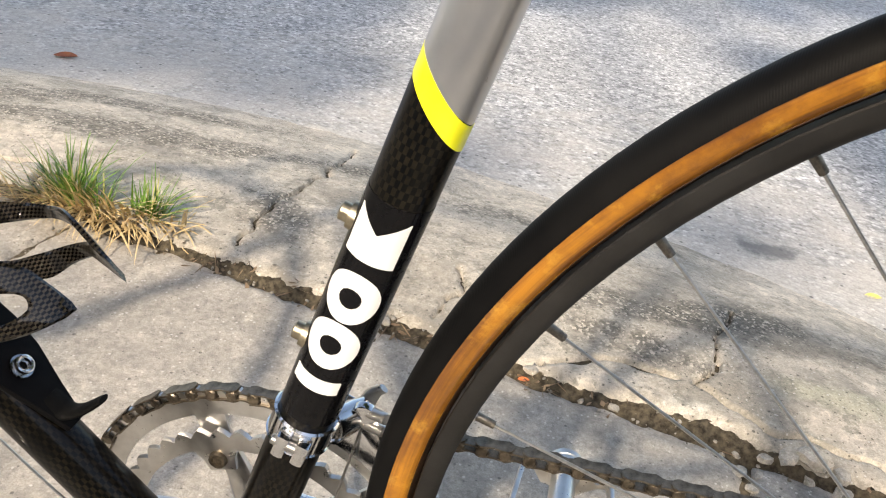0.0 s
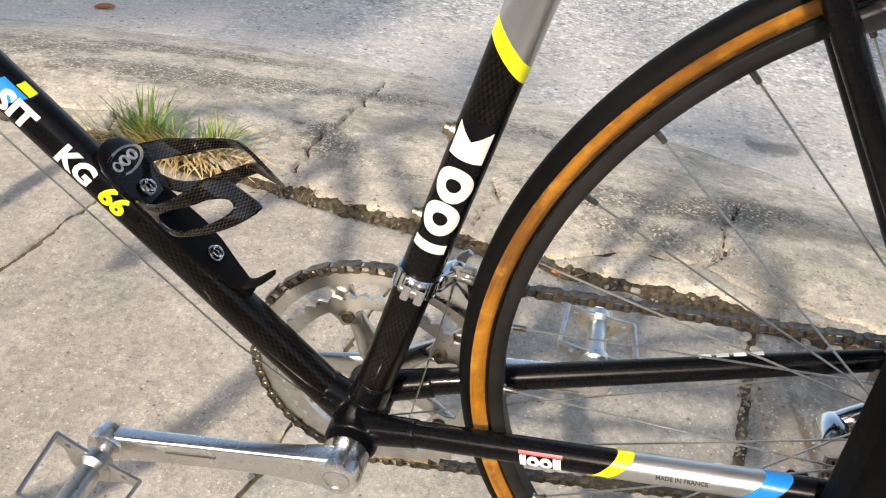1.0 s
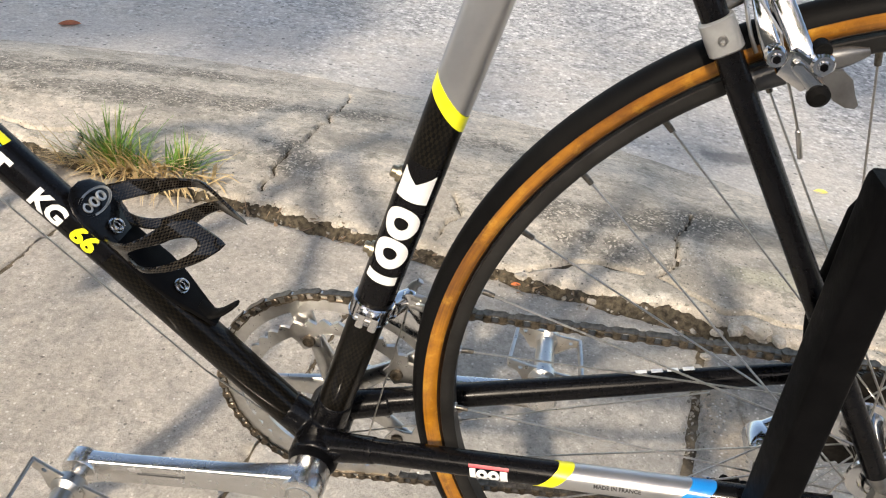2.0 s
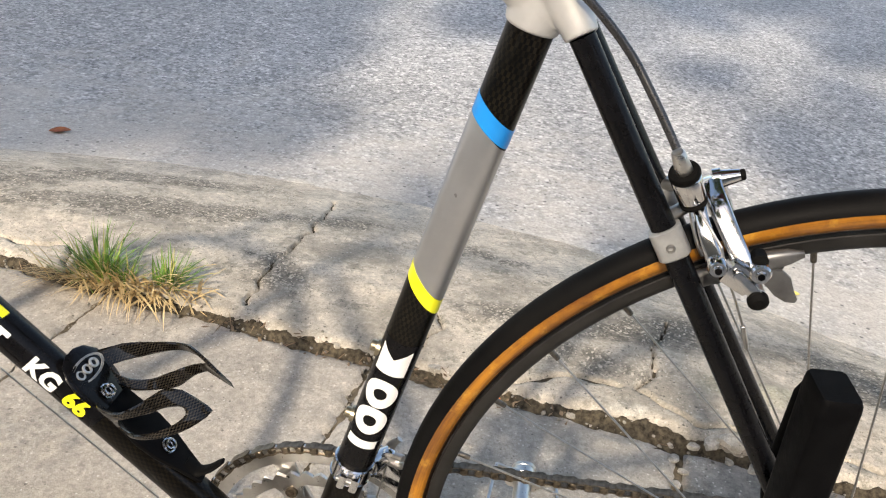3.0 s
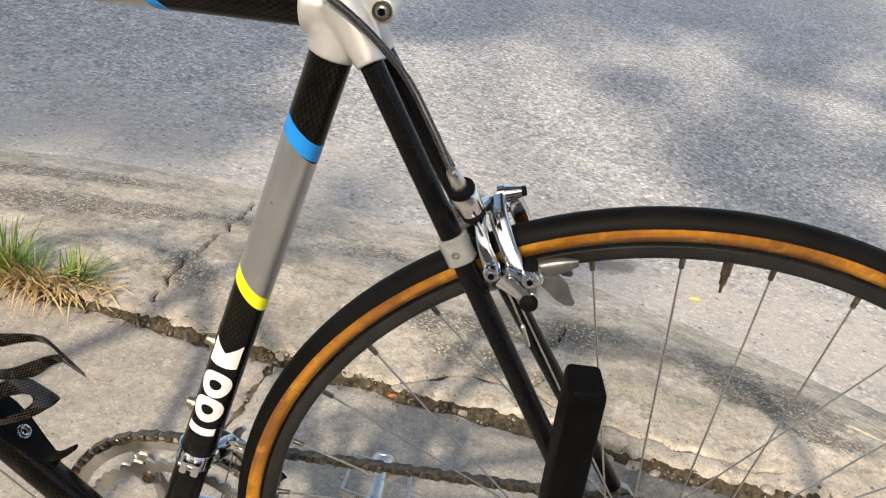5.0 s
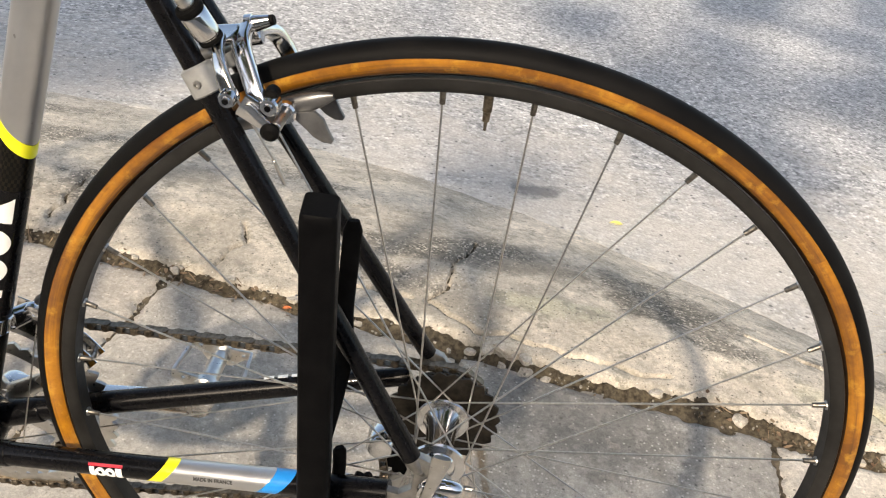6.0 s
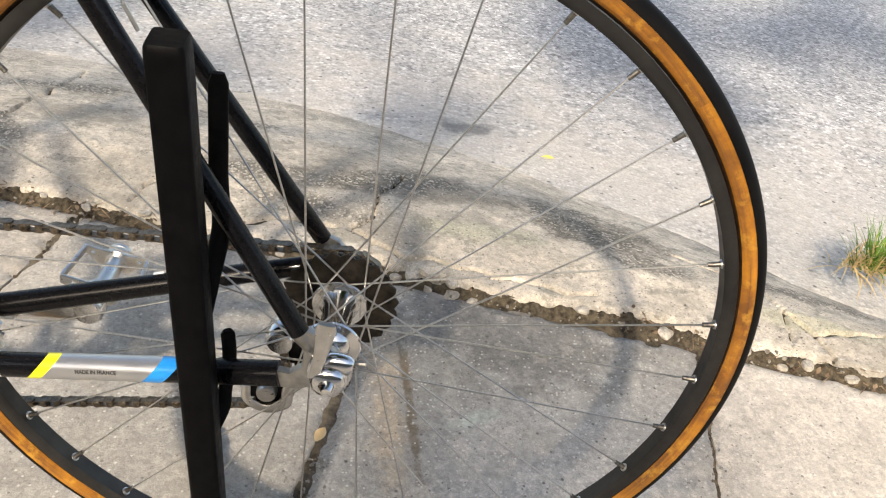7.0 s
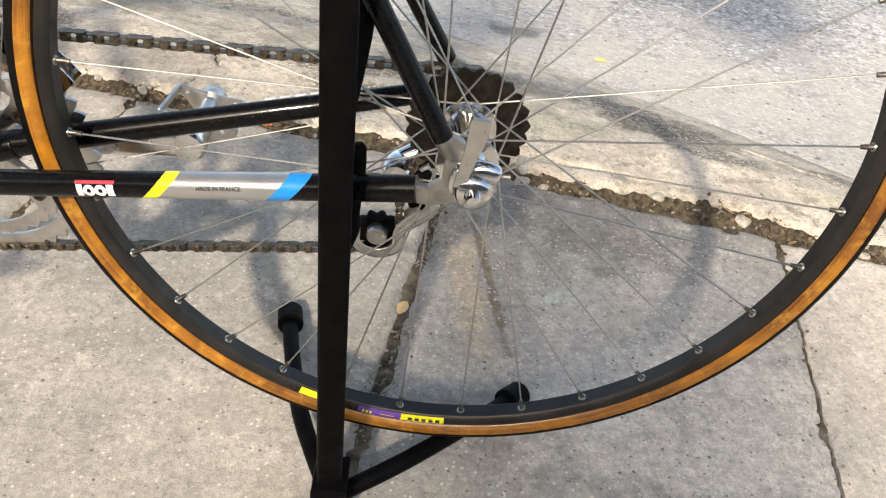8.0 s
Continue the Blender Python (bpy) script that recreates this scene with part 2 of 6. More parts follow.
# last four ellipses darken the apron: stain with wheel and tree shade painted in
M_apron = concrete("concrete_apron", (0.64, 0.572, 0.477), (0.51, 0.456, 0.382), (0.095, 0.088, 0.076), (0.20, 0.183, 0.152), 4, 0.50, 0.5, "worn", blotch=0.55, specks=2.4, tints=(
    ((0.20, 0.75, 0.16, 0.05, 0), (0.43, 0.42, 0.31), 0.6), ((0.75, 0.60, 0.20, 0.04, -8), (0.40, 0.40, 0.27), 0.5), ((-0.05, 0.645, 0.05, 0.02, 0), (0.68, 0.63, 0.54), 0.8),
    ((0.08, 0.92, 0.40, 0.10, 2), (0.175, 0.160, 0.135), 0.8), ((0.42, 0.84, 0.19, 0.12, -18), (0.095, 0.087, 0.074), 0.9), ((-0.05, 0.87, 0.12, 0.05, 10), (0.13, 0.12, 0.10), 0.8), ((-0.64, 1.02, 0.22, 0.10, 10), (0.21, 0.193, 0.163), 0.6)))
M_asphalt = asphalt_material()
M_soil = plain("gutter_soil", (0.026, 0.021, 0.015), (0.125, 0.103, 0.072), (0.9, 1.0), 0, 110, 1.0, 300, 0.0, 0.15)
M_joint = plain("sandy_joint_fill", (0.045, 0.036, 0.026), (0.19, 0.155, 0.11), (0.9, 1.0), 0, 60, 1.0, 300, 0.0, 0.15)
M_pebble = plain("pebble_stone", (0.10, 0.09, 0.072), (0.42, 0.39, 0.34), (0.7, 0.9), 0, 55, 0.4, 500)
M_carbon = carbon_material("carbon_weave", (0.0016, 0.0015, 0.0014), (0.030, 0.0245, 0.016), 0.0019, 0.40)
M_carbon_cage = carbon_material("carbon_cage", (0.0022, 0.0020, 0.0019), (0.060, 0.049, 0.036), 0.0012, 0.55, 0.7)
M_gloss_black = plain("gloss_black_paint", (0.003, 0.003, 0.0035), (0.0045, 0.0045, 0.0055), (0.22, 0.32), 0, 50, 0.03, 200, 0.22, 0.07)
M_matt_black = plain("matt_black_powder_coat", (0.002, 0.002, 0.0024), (0.0042, 0.0042, 0.0046), (0.40, 0.55), 0, 60, 0.25, 900, 0.0, 0.035)
M_rubber = plain("black_rubber", (0.003, 0.003, 0.003), (0.007, 0.0068, 0.0066), (0.55, 0.75), 0, 80, 0.3, 700, 0.0, 0.05)
M_silver = brushed_material("satin_silver_tube", (0.49, 0.495, 0.505), (0.54, 0.545, 0.555), (0.29, 0.37))
M_post = plain("polished_seatpost", (0.56, 0.55, 0.535), (0.64, 0.63, 0.615), (0.20, 0.27), 1.0, 14, 0.03, 300)
M_cast = plain("satin_silver_paint", (0.56, 0.56, 0.555), (0.63, 0.63, 0.625), (0.36, 0.48), 0.5, 60, 0.12, 900)
M_crank = plain("satin_polished_crank", (0.70, 0.695, 0.685), (0.78, 0.775, 0.77), (0.21, 0.30), 1.0, 30, 0.08, 300)
M_collar = plain("grey_alloy_casting", (0.25, 0.255, 0.26), (0.32, 0.325, 0.325), (0.32, 0.46), 0.35, 90, 0.2, 900)
M_dropout = plain("worn_grey_alloy", (0.24, 0.235, 0.225), (0.38, 0.37, 0.355), (0.28, 0.44), 0.9, 80, 0.2, 500)
M_tape = plain("dark_base_tape", (0.010, 0.006, 0.003), (0.035, 0.016, 0.006), (0.5, 0.7), 0, 90, 0.2, 600, 0.0, 0.3)
M_chrome = plain("polished_alloy", (0.58, 0.58, 0.585), (0.70, 0.70, 0.70), (0.07, 0.18), 1.0, 70, 0.05, 300)
M_alloy = plain("dull_alloy", (0.50, 0.49, 0.47), (0.64, 0.63, 0.61), (0.25, 0.42), 1.0, 70, 0.1, 400)
M_steel = plain("spoke_steel", (0.42, 0.41, 0.395), (0.60, 0.59, 0.57), (0.26, 0.40), 1.0, 90, 0.05, 300)
M_nipple = plain("dull_nipple_alloy", (0.11, 0.10, 0.09), (0.24, 0.22, 0.19), (0.35, 0.5), 1.0, 300, 0.1, 400)
M_brass = plain("tarnished_brass", (0.36, 0.31, 0.22), (0.46, 0.41, 0.31), (0.28, 0.45), 1.0, 300, 0.1, 400)
M_oily = plain("oily_chain_steel", (0.070, 0.056, 0.041), (0.23, 0.19, 0.145), (0.32, 0.52), 0.9, 180, 0.2, 500)
M_cog = plain("grimy_cog_steel", (0.012, 0.010, 0.008), (0.045, 0.038, 0.030), (0.38, 0.6), 0.8, 110, 0.3, 400)
M_rim = plain("grey_anodised_rim", (0.030, 0.029, 0.028), (0.052, 0.050, 0.048), (0.36, 0.52), 0.8, 25, 0.12, 600)
M_yellow = plain("yellow_film", (0.82, 0.80, 0.01), (0.86, 0.84, 0.03), (0.30, 0.4), 0, 40, 0.02, 200, 0.5)
M_blue = plain("blue_film", (0.002, 0.205, 0.60), (0.004, 0.235, 0.66), (0.30, 0.4), 0, 40, 0.02, 200, 0.25, 0.3)
M_white = plain("white_film", (0.74, 0.74, 0.73), (0.80, 0.80, 0.79), (0.3, 0.42), 0, 40, 0.02, 200, 0.4)
M_red = plain("red_film", (0.34, 0.012, 0.03), (0.40, 0.018, 0.036), (0.3, 0.42), 0, 40, 0.02, 200, 0.4)
M_purple = plain("purple_film", (0.10, 0.03, 0.30), (0.13, 0.05, 0.36), (0.3, 0.42), 0, 40, 0.02, 200, 0.4)
M_ink = plain("grey_print", (0.04, 0.04, 0.04), (0.06, 0.06, 0.06), (0.4, 0.5), 0, 40, 0.02, 200)
M_badge = plain("silver_badge", (0.36, 0.37, 0.38), (0.46, 0.47, 0.48), (0.3, 0.45), 0.6, 90, 0.1, 300)
M_housing = plain("grey_cable_housing", (0.022, 0.022, 0.024), (0.036, 0.036, 0.038), (0.24, 0.32), 0.3, 60, 0.05, 300, 0.5)
M_leather = plain("dark_saddle_leather", (0.06, 0.018, 0.014), (0.10, 0.03, 0.022), (0.4, 0.6), 0, 40, 0.4, 300)


def tread_material():
    """Black rubber with fine ribs round the tyre."""
    n = Nodes("tread_rubber")
    mp = n.node("ShaderNodeMapping")
    mp.inputs["Rotation"].default_value = (0, 0, radians(24))
    n.link(n.coord.outputs["UV"], mp.inputs[0])
    w = n.node("ShaderNodeTexWave", Scale=330.0)
    n.link(mp.outputs[0], w.inputs["Vector"])
    f = n.noise(14.0, 6)
    col = n.mix(n.ramp(f, [(0.35, 0.0), (0.7, 1.0)]), (0.0025, 0.0025, 0.0028), (0.0075, 0.0072, 0.007))
    nor = n.bump(w.outputs["Fac"], 0.14, 0.0003)
    return n.done(col, n.ramp(f, [(0.3, 0.45), (0.7, 0.62)]), 0.0, nor, Specular_IOR_Level=0.055)


def sidewall_material():
    """Amber cotton casing under latex, streaked, with cords."""
    n = Nodes("amber_sidewall")
    mp = n.node("ShaderNodeMapping")
    mp.inputs["Scale"].default_value = (6, 160, 1)
    n.link(n.coord.outputs["UV"], mp.inputs[0])
    streak = n.noise(1.0, 6, 0.65, mp.outputs[0])
    cloud = n.noise(16.0, 8, 0.72)
    blot = n.noise(60.0, 6, 0.7)
    col = n.mix(n.ramp(cloud, [(0.38, 0.0), (0.62, 1.0)]), (0.155, 0.054, 0.003), (0.41, 0.165, 0.008))
    col = n.mix(n.ramp(streak, [(0.46, 0.0), (0.66, 0.85)]), col, (0.075, 0.022, 0.004))
    # pale blots in the casing, strengthened to stand in for sunlit streaks
    col = n.mix(n.ramp(blot, [(0.54, 0.0), (0.68, 0.6)]), col, (0.56, 0.29, 0.035))
    nor = n.bump(streak, 0.25, 0.0005)
    return n.done(col, n.ramp(cloud, [(0.3, 0.34), (0.7, 0.55)]), 0.0, nor, 0.55)


M_tread = tread_material()
M_sidewall = sidewall_material()


# ---------------------------------------------------------------- building helpers
BASE = {}


def thing(name, at, label, category, group="", kind=""):
    ob = new(name)
    ob.empty_display_size = 0.05
    ob.location = at
    BASE[ob.name] = Vector(at)
    return tagged(ob, label, category, group, kind)


def smooth(mesh, angle=35.0):
    for p in mesh.polygons:
        p.use_smooth = True
    mesh.set_sharp_from_angle(angle=radians(angle))


def part(name, bm, material, parent, label="", angle=35.0, local=False):
    """One mesh object, given in world places, under a thing or a part."""
    base = BASE[parent.name]
    if not local:
        bm.transform(Matrix.Translation(-base))
    bmesh.ops.recalc_face_normals(bm, faces=bm.faces[:])
    mesh = bpy.data.meshes.new(name)
    bm.to_mesh(mesh)
    bm.free()
    mesh.materials.append(material)
    smooth(mesh, angle)
    ob = new(name, mesh)
    ob.parent = parent
    BASE[ob.name] = base
    if label:
        ob["label"] = label
    return ob


def single(name, bm, material, label, category, group="", kind="", angle=35.0):
    mesh = bpy.data.meshes.new(name)
    bmesh.ops.recalc_face_normals(bm, faces=bm.faces[:])
    bm.to_mesh(mesh)
    bm.free()
    mesh.materials.append(material)
    smooth(mesh, angle)
    return tagged(new(name, mesh), label, category, group, kind)


def alike(name, mesh, parent, m):
    """Another object on the same mesh."""
    ob = new(name, mesh)
    ob.parent = parent
    ob.matrix_basis = Matrix.Translation(-BASE[parent.name]) @ m
    BASE[ob.name] = BASE[parent.name]
    return ob


def fuse(ob, voxel, turns=6):
    """Melts the overlapping pieces of a casting into one smooth skin."""
    m = ob.modifiers.new("fuse", "REMESH")
    m.mode, m.voxel_size, m.use_smooth_shade = "VOXEL", voxel, True
    m = ob.modifiers.new("soften", "SMOOTH")
    m.iterations, m.factor = turns, 0.5
    return ob


def frame_of(a, b, hint=(0, -1, 0)):
    """Axis from a to b, the side that faces the hint, and the third direction."""
    t = (Vector(b) - Vector(a)).normalized()
    side = Vector(hint)
    side = (side - t * side.dot(t)).normalized()
    return t, side, t.cross(side)


def spline(points, per=8):
    """A smooth line through the points (Catmull-Rom)."""
    pts = [Vector(p) for p in points]
    ext = [pts[0] * 2 - pts[1]] + pts + [pts[-1] * 2 - pts[-2]]
    out = []
    for i in range(1, len(ext) - 2):
        p0, p1, p2, p3 = ext[i - 1:i + 3]
        for k in range(per):
            u = k / per
            out.append(0.5 * ((2 * p1) + (p2 - p0) * u + (2 * p0 - 5 * p1 + 4 * p2 - p3) * u * u + (3 * p1 - p0 - 3 * p2 + p3) * u ** 3))
    out.append(pts[-1])
    return out


def sweep(points, radius, segs=16, flat=1.0, hint=(0, -1, 0), bm=None, square=0.0):
    """A tube along points. radius: one number or one for each point; flat: thickness across the hint's side as a share; square: 0 round to 1 boxy."""
    bm = bm or bmesh.new()
    uv = bm.loops.layers.uv.verify()
    pts = [Vector(p) for p in points]
    n = len(pts)
    rr = radius if isinstance(radius, (list, tuple)) else [radius] * n
    side = None
    rings, lengths, run = [], [], 0.0
    for i, p in enumerate(pts):
        t = (pts[min(i + 1, n - 1)] - pts[max(i - 1, 0)]).normalized()
        ref = Vector(hint) if side is None else side
        side = ref - t * ref.dot(t)
        if side.length < 1e-5:
            side = t.orthogonal()
        side.normalize()
        up = t.cross(side)
        if i:
            run += (p - pts[i - 1]).length
        lengths.append(run)
        ring = []
        for k in range(segs):
            a = 2 * math.pi * k / segs
            c, s = math.cos(a), math.sin(a)
            if square:
                e = 1 - 0.75 * square
                c, s = math.copysign(abs(c) ** e, c), math.copysign(abs(s) ** e, s)
            ring.append(bm.verts.new(p + side * (rr[i] * flat * c) + up * (rr[i] * s)))
        rings.append(ring)
    for i in range(n - 1):
        for k in range(segs):
            f = bm.faces.new((rings[i][k], rings[i][(k + 1) % segs], rings[i + 1][(k + 1) % segs], rings[i + 1][k]))
            r = max(rr[i], 1e-4)
            us = [2 * math.pi * r * q / segs for q in (k, k + 1, k + 1, k)]
            for lp, u, v in zip(f.loops, us, (lengths[i], lengths[i], lengths[i + 1], lengths[i + 1])):
                lp[uv].uv = (u, v)
    bm.faces.new(rings[0][::-1])
    bm.faces.new(rings[-1])
    return bm


def line(a, b, n=2):
    a, b = Vector(a), Vector(b)
    return [a.lerp(b, i / (n - 1)) for i in range(n)]


def rod(a, b, r, segs=20, bevel=0.0, bm=None):
    """A round bar with softened ends."""
    a, b = Vector(a), Vector(b)
    t = (b - a).normalized()
    e = bevel or min(r * 0.18, (b - a).length * 0.3)
    return sweep([a, a + t * e, b - t * e, b], [r - e, r, r, r - e], segs, bm=bm, hint=t.orthogonal())


def lathe(profile, center, axis, segs=32, bm=None, closed=False):
    """Turns a profile of (along, radius) round an axis; it carries UVs in metres."""
    bm = bm or bmesh.new()
    uv = bm.loops.layers.uv.verify()
    axis = Vector(axis).normalized()
    e1 = axis.orthogonal().normalized()
    e2 = axis.cross(e1)
    rings = []
    for k in range(segs):
        a = 2 * math.pi * k / segs
        d = e1 * math.cos(a) + e2 * math.sin(a)
        rings.append([bm.verts.new(Vector(center) + axis * h + d * r) for h, r in profile])
    acc = [0.0]
    for (h0, r0), (h1, r1) in zip(profile, profile[1:]):
        acc.append(acc[-1] + math.hypot(h1 - h0, r1 - r0))
    m = len(profile)
    rmax = max(r for _, r in profile)
    for k in range(segs):
        for i in range(m if closed else m - 1):
            j = (i + 1) % m
            f = bm.faces.new((rings[k][i], rings[k][j], rings[(k + 1) % segs][j], rings[(k + 1) % segs][i]))
            w = 2 * math.pi * rmax / segs
            vj = acc[j] if j else acc[-1] + 0.003
            for lp, (u, v) in zip(f.loops, ((k * w, acc[i]), (k * w, vj), ((k + 1) * w, vj), ((k + 1) * w, acc[i]))):
                lp[uv].uv = (u, v)
    if not closed:
        for i in (0, m - 1):
            if profile[i][1] > 1e-6:
                bm.faces.new([r[i] for r in rings])
    bmesh.ops.remove_doubles(bm, verts=bm.verts[:], dist=1e-7)
    return bm


def plate(outline, thick, m, bevel=0.0008, holes=(), bm=None):
    """A flat piece: outline in (x, y), thickness along z, laid by the matrix m. holes: (x, y, r)."""
    sub = bmesh.new()
    vs = [sub.verts.new((x, y, 0)) for x, y in outline]
    loops = [vs]
    for hx, hy, hr in holes:
        loops.append([sub.verts.new((hx + hr * math.cos(2 * math.pi * k / 14), hy + hr * math.sin(2 * math.pi * k / 14), 0)) for k in range(14)])
    edges = []
    for lp in loops:
        for i in range(len(lp)):
            edges.append(sub.edges.new((lp[i], lp[(i + 1) % len(lp)])))
    bmesh.ops.triangle_fill(sub, use_beauty=True, use_dissolve=False, edges=edges, normal=(0, 0, 1))
    ext = bmesh.ops.extrude_face_region(sub, geom=sub.faces[:])
    for v in ext["geom"]:
        if isinstance(v, bmesh.types.BMVert):
            v.co.z += thick
    bmesh.ops.recalc_face_normals(sub, faces=sub.faces[:])
    if bevel:
        rim = [e for e in sub.edges if len(e.link_faces) == 2 and e.calc_face_angle(0) > 1.0 and abs(e.verts[0].co.z - e.verts[1].co.z) < 1e-7]
        bmesh.ops.bevel(sub, geom=rim, offset=bevel, segments=2, affect="EDGES", profile=0.6)
    for v in sub.verts:
        v.co.z -= thick / 2
    sub.transform(m)
    if bm is None:
        return sub
    tmp = bpy.data.meshes.new("tmp")
    sub.to_mesh(tmp)
    sub.free()
    bm.from_mesh(tmp)
    bpy.data.meshes.remove(tmp)
    return bm


def box(size, m, bevel=0.002, bm=None):
    sx, sy, sz = size
    return plate([(-sx / 2, -sy / 2), (sx / 2, -sy / 2), (sx / 2, sy / 2), (-sx / 2, sy / 2)], sz, m, bevel, bm=bm)


def basis(o, x, y):
    """A matrix at o with the given x and y directions."""
    x, y = Vector(x).normalized(), Vector(y).normalized()
    z = x.cross(y).normalized()
    y = z.cross(x)
    return Matrix(((x.x, y.x, z.x, o[0]), (x.y, y.y, z.y, o[1]), (x.z, y.z, z.z, o[2]), (0, 0, 0, 1)))


def arc(cx, cz, r, a0, a1, n):
    return [(cx + r * math.cos(radians(a0 + (a1 - a0) * i / n)), cz + r * math.sin(radians(a0 + (a1 - a0) * i / n))) for i in range(n + 1)]


def capsule(x0, x1, r0, r1, n=8):
    """Outline of a tapered bar with round ends from (x0, 0) to (x1, 0)."""
    return arc(x0, 0, r0, 90, 270, n) + arc(x1, 0, r1, -90, 90, n)


def sleeve(a, t, side, r, s0, s1, slant, segs=48, thick=0.00025, arc_from=0.0, arc_to=360.0):
    """A thin film round a tube between two slanted cuts. slant: how far the cut runs on towards the third direction."""
    third = t.cross(side)
    bm = bmesh.new()
    uv = bm.loops.layers.uv.verify()
    full = arc_to - arc_from >= 359.9
    rows = []
    for k in range(segs + (0 if full else 1)):
        ang = radians(arc_from + (arc_to - arc_from) * k / segs)
        d = side * math.cos(ang) + third * math.sin(ang)
        sh = slant * math.sin(ang)
        rows.append((ang, [bm.verts.new(Vector(a) + t * (s + sh) + d * q) for s, q in ((s0, r - 0.0004), (s0, r + thick), ((s0 + s1) / 2, r + thick), (s1, r + thick), (s1, r - 0.0004))]))
    for k in range(segs):
        (a0, p), (a1, q) = rows[k], rows[(k + 1) % len(rows)]
        if a1 < a0:
            a1 += 2 * math.pi
        for i in range(4):
            f = bm.faces.new((p[i], q[i], q[i + 1], p[i + 1]))
            for lp, u in zip(f.loops, (a0, a1, a1, a0)):
                lp[uv].uv = (u * r, (lp.vert.co - Vector(a)).dot(t))
    return bm


def wrap(bm, a, t, side, r, s0, turn=0.0, lift=0.00045, flip=1):
    """Bends a flat drawing round a tube: x runs along the tube from s0, y round it."""
    third = t.cross(side)
    ys = [v.co.y for v in bm.verts]
    y = min(ys) + 0.0015
    while y < max(ys):
        bmesh.ops.bisect_plane(bm, geom=bm.verts[:] + bm.edges[:] + bm.faces[:], plane_co=(0, y, 0), plane_no=(0, 1, 0))
        y += 0.0015
    for v in bm.verts:
        ang = radians(turn) + flip * v.co.y / r
        rad = r + lift + v.co.z
        v.co = Vector(a) + t * (s0 + v.co.x) + (side * math.cos(ang) + third * math.sin(ang)) * rad
    return bm


def shapes(list_of_outlines, holes=()):
    """Flat drawing of plain shapes."""
    bm = bmesh.new()
    for i, o in enumerate(list_of_outlines):
        h = [q[1:] for q in holes if q[0] == i]
        plate(o, 0.0003, Matrix.Identity(4), 0, h, bm)
    return bm


def rect(x0, y0, x1, y1):
    return [(x0, y0), (x1, y0), (x1, y1), (x0, y1)]


def lettering(text, size, bold=0.0, width=1.0):
    """Flat mesh of a word in the built-in font, its baseline at y = 0."""
    cu = bpy.data.curves.new("letters", "FONT")
    cu.body, cu.size, cu.resolution_u, cu.offset, cu.extrude = text, size, 3, bold, 0.00015
    ob = bpy.data.objects.new("letters", cu)
    scene.collection.objects.link(ob)
    bpy.context.view_layer.update()
    mesh = bpy.data.meshes.new_from_object(ob.evaluated_get(bpy.context.evaluated_depsgraph_get()))
    bm = bmesh.new()
    bm.from_mesh(mesh)
    bpy.data.objects.remove(ob)
    bpy.data.curves.remove(cu)
    bpy.data.meshes.remove(mesh)
    for v in bm.verts:
        v.co.x *= width
    return bm


def toothed(cx, cz, y, thick, teeth, r_root, r_tip, r_hole, n_hole=40, bm=None):
    """A toothed wheel in the plane of the bicycle with a round hole."""
    bm = bm or bmesh.new()
    n = teeth * 4
    outer, inner = [], []
    for k in range(n):
        a = 2 * math.pi * k / n
        r = (r_root, r_tip * 0.6 + r_root * 0.4, r_tip, r_tip * 0.6 + r_root * 0.4)[k % 4]
        outer.append((r * math.cos(a), r * math.sin(a)))
        inner.append((r_hole * math.cos(a), r_hole * math.sin(a)))
    rows = []
    for loop, ys in ((outer, (-thick / 2, thick / 2)), (inner, (-thick / 2, thick / 2))):
        rows.append([[bm.verts.new((cx + px, y + dy, cz + pz)) for px, pz in loop] for dy in ys])
    (o0, o1), (i0, i1) = rows
    for k in range(n):
        j = (k + 1) % n
        bm.faces.new((o0[k], o0[j], o1[j], o1[k]))
        bm.faces.new((i0[k], i1[k], i1[j], i0[j]))
        bm.faces.new((o0[k], i0[k], i0[j], o0[j]))
        bm.faces.new((o1[k], o1[j], i1[j], i1[k]))
    return bm


# ---------------------------------------------------------------- ground: road, apron, pavement
# The pavement runs at a small angle to the bicycle: u along its edge, v towards the road.
P0 = Vector((0.038, 0.619, 0.0))
EU = Vector((0.989, -0.148, 0.0))
EV = Vector((0.148, 0.989, 0.0))
SLAB = 0.526


def place(u, v, z=0.0):
    return P0 + EU * u + EV * v + Vector((0, 0, z))


def uv_of(x, y):
    d = Vector((x, y, 0)) - P0
    return d.dot(EU), d.dot(EV)


def ns(x, y, z=0.0):
    return noise.noise(Vector((x, y, z)))


def fbm(x, y, seed=0.0, octaves=4):
    return noise.fractal(Vector((x, y, seed)), 1.0, 2.0, octaves)


def apron_edge(u):
    return max(0.77 - 0.16 * (u + 0.7) ** 2, 0.30) + 0.012 * ns(u * 5, 3.3) + 0.006 * ns(u * 17, 1.3)


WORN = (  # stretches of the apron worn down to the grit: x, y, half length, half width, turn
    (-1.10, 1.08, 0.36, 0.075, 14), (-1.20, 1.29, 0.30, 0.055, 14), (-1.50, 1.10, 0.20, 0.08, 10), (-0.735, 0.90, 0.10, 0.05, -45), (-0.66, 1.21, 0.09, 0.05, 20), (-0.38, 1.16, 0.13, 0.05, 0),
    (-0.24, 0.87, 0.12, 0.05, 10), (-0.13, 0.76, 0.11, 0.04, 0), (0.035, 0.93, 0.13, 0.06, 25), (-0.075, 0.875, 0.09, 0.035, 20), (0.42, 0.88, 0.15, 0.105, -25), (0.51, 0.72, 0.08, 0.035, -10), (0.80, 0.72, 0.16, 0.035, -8))


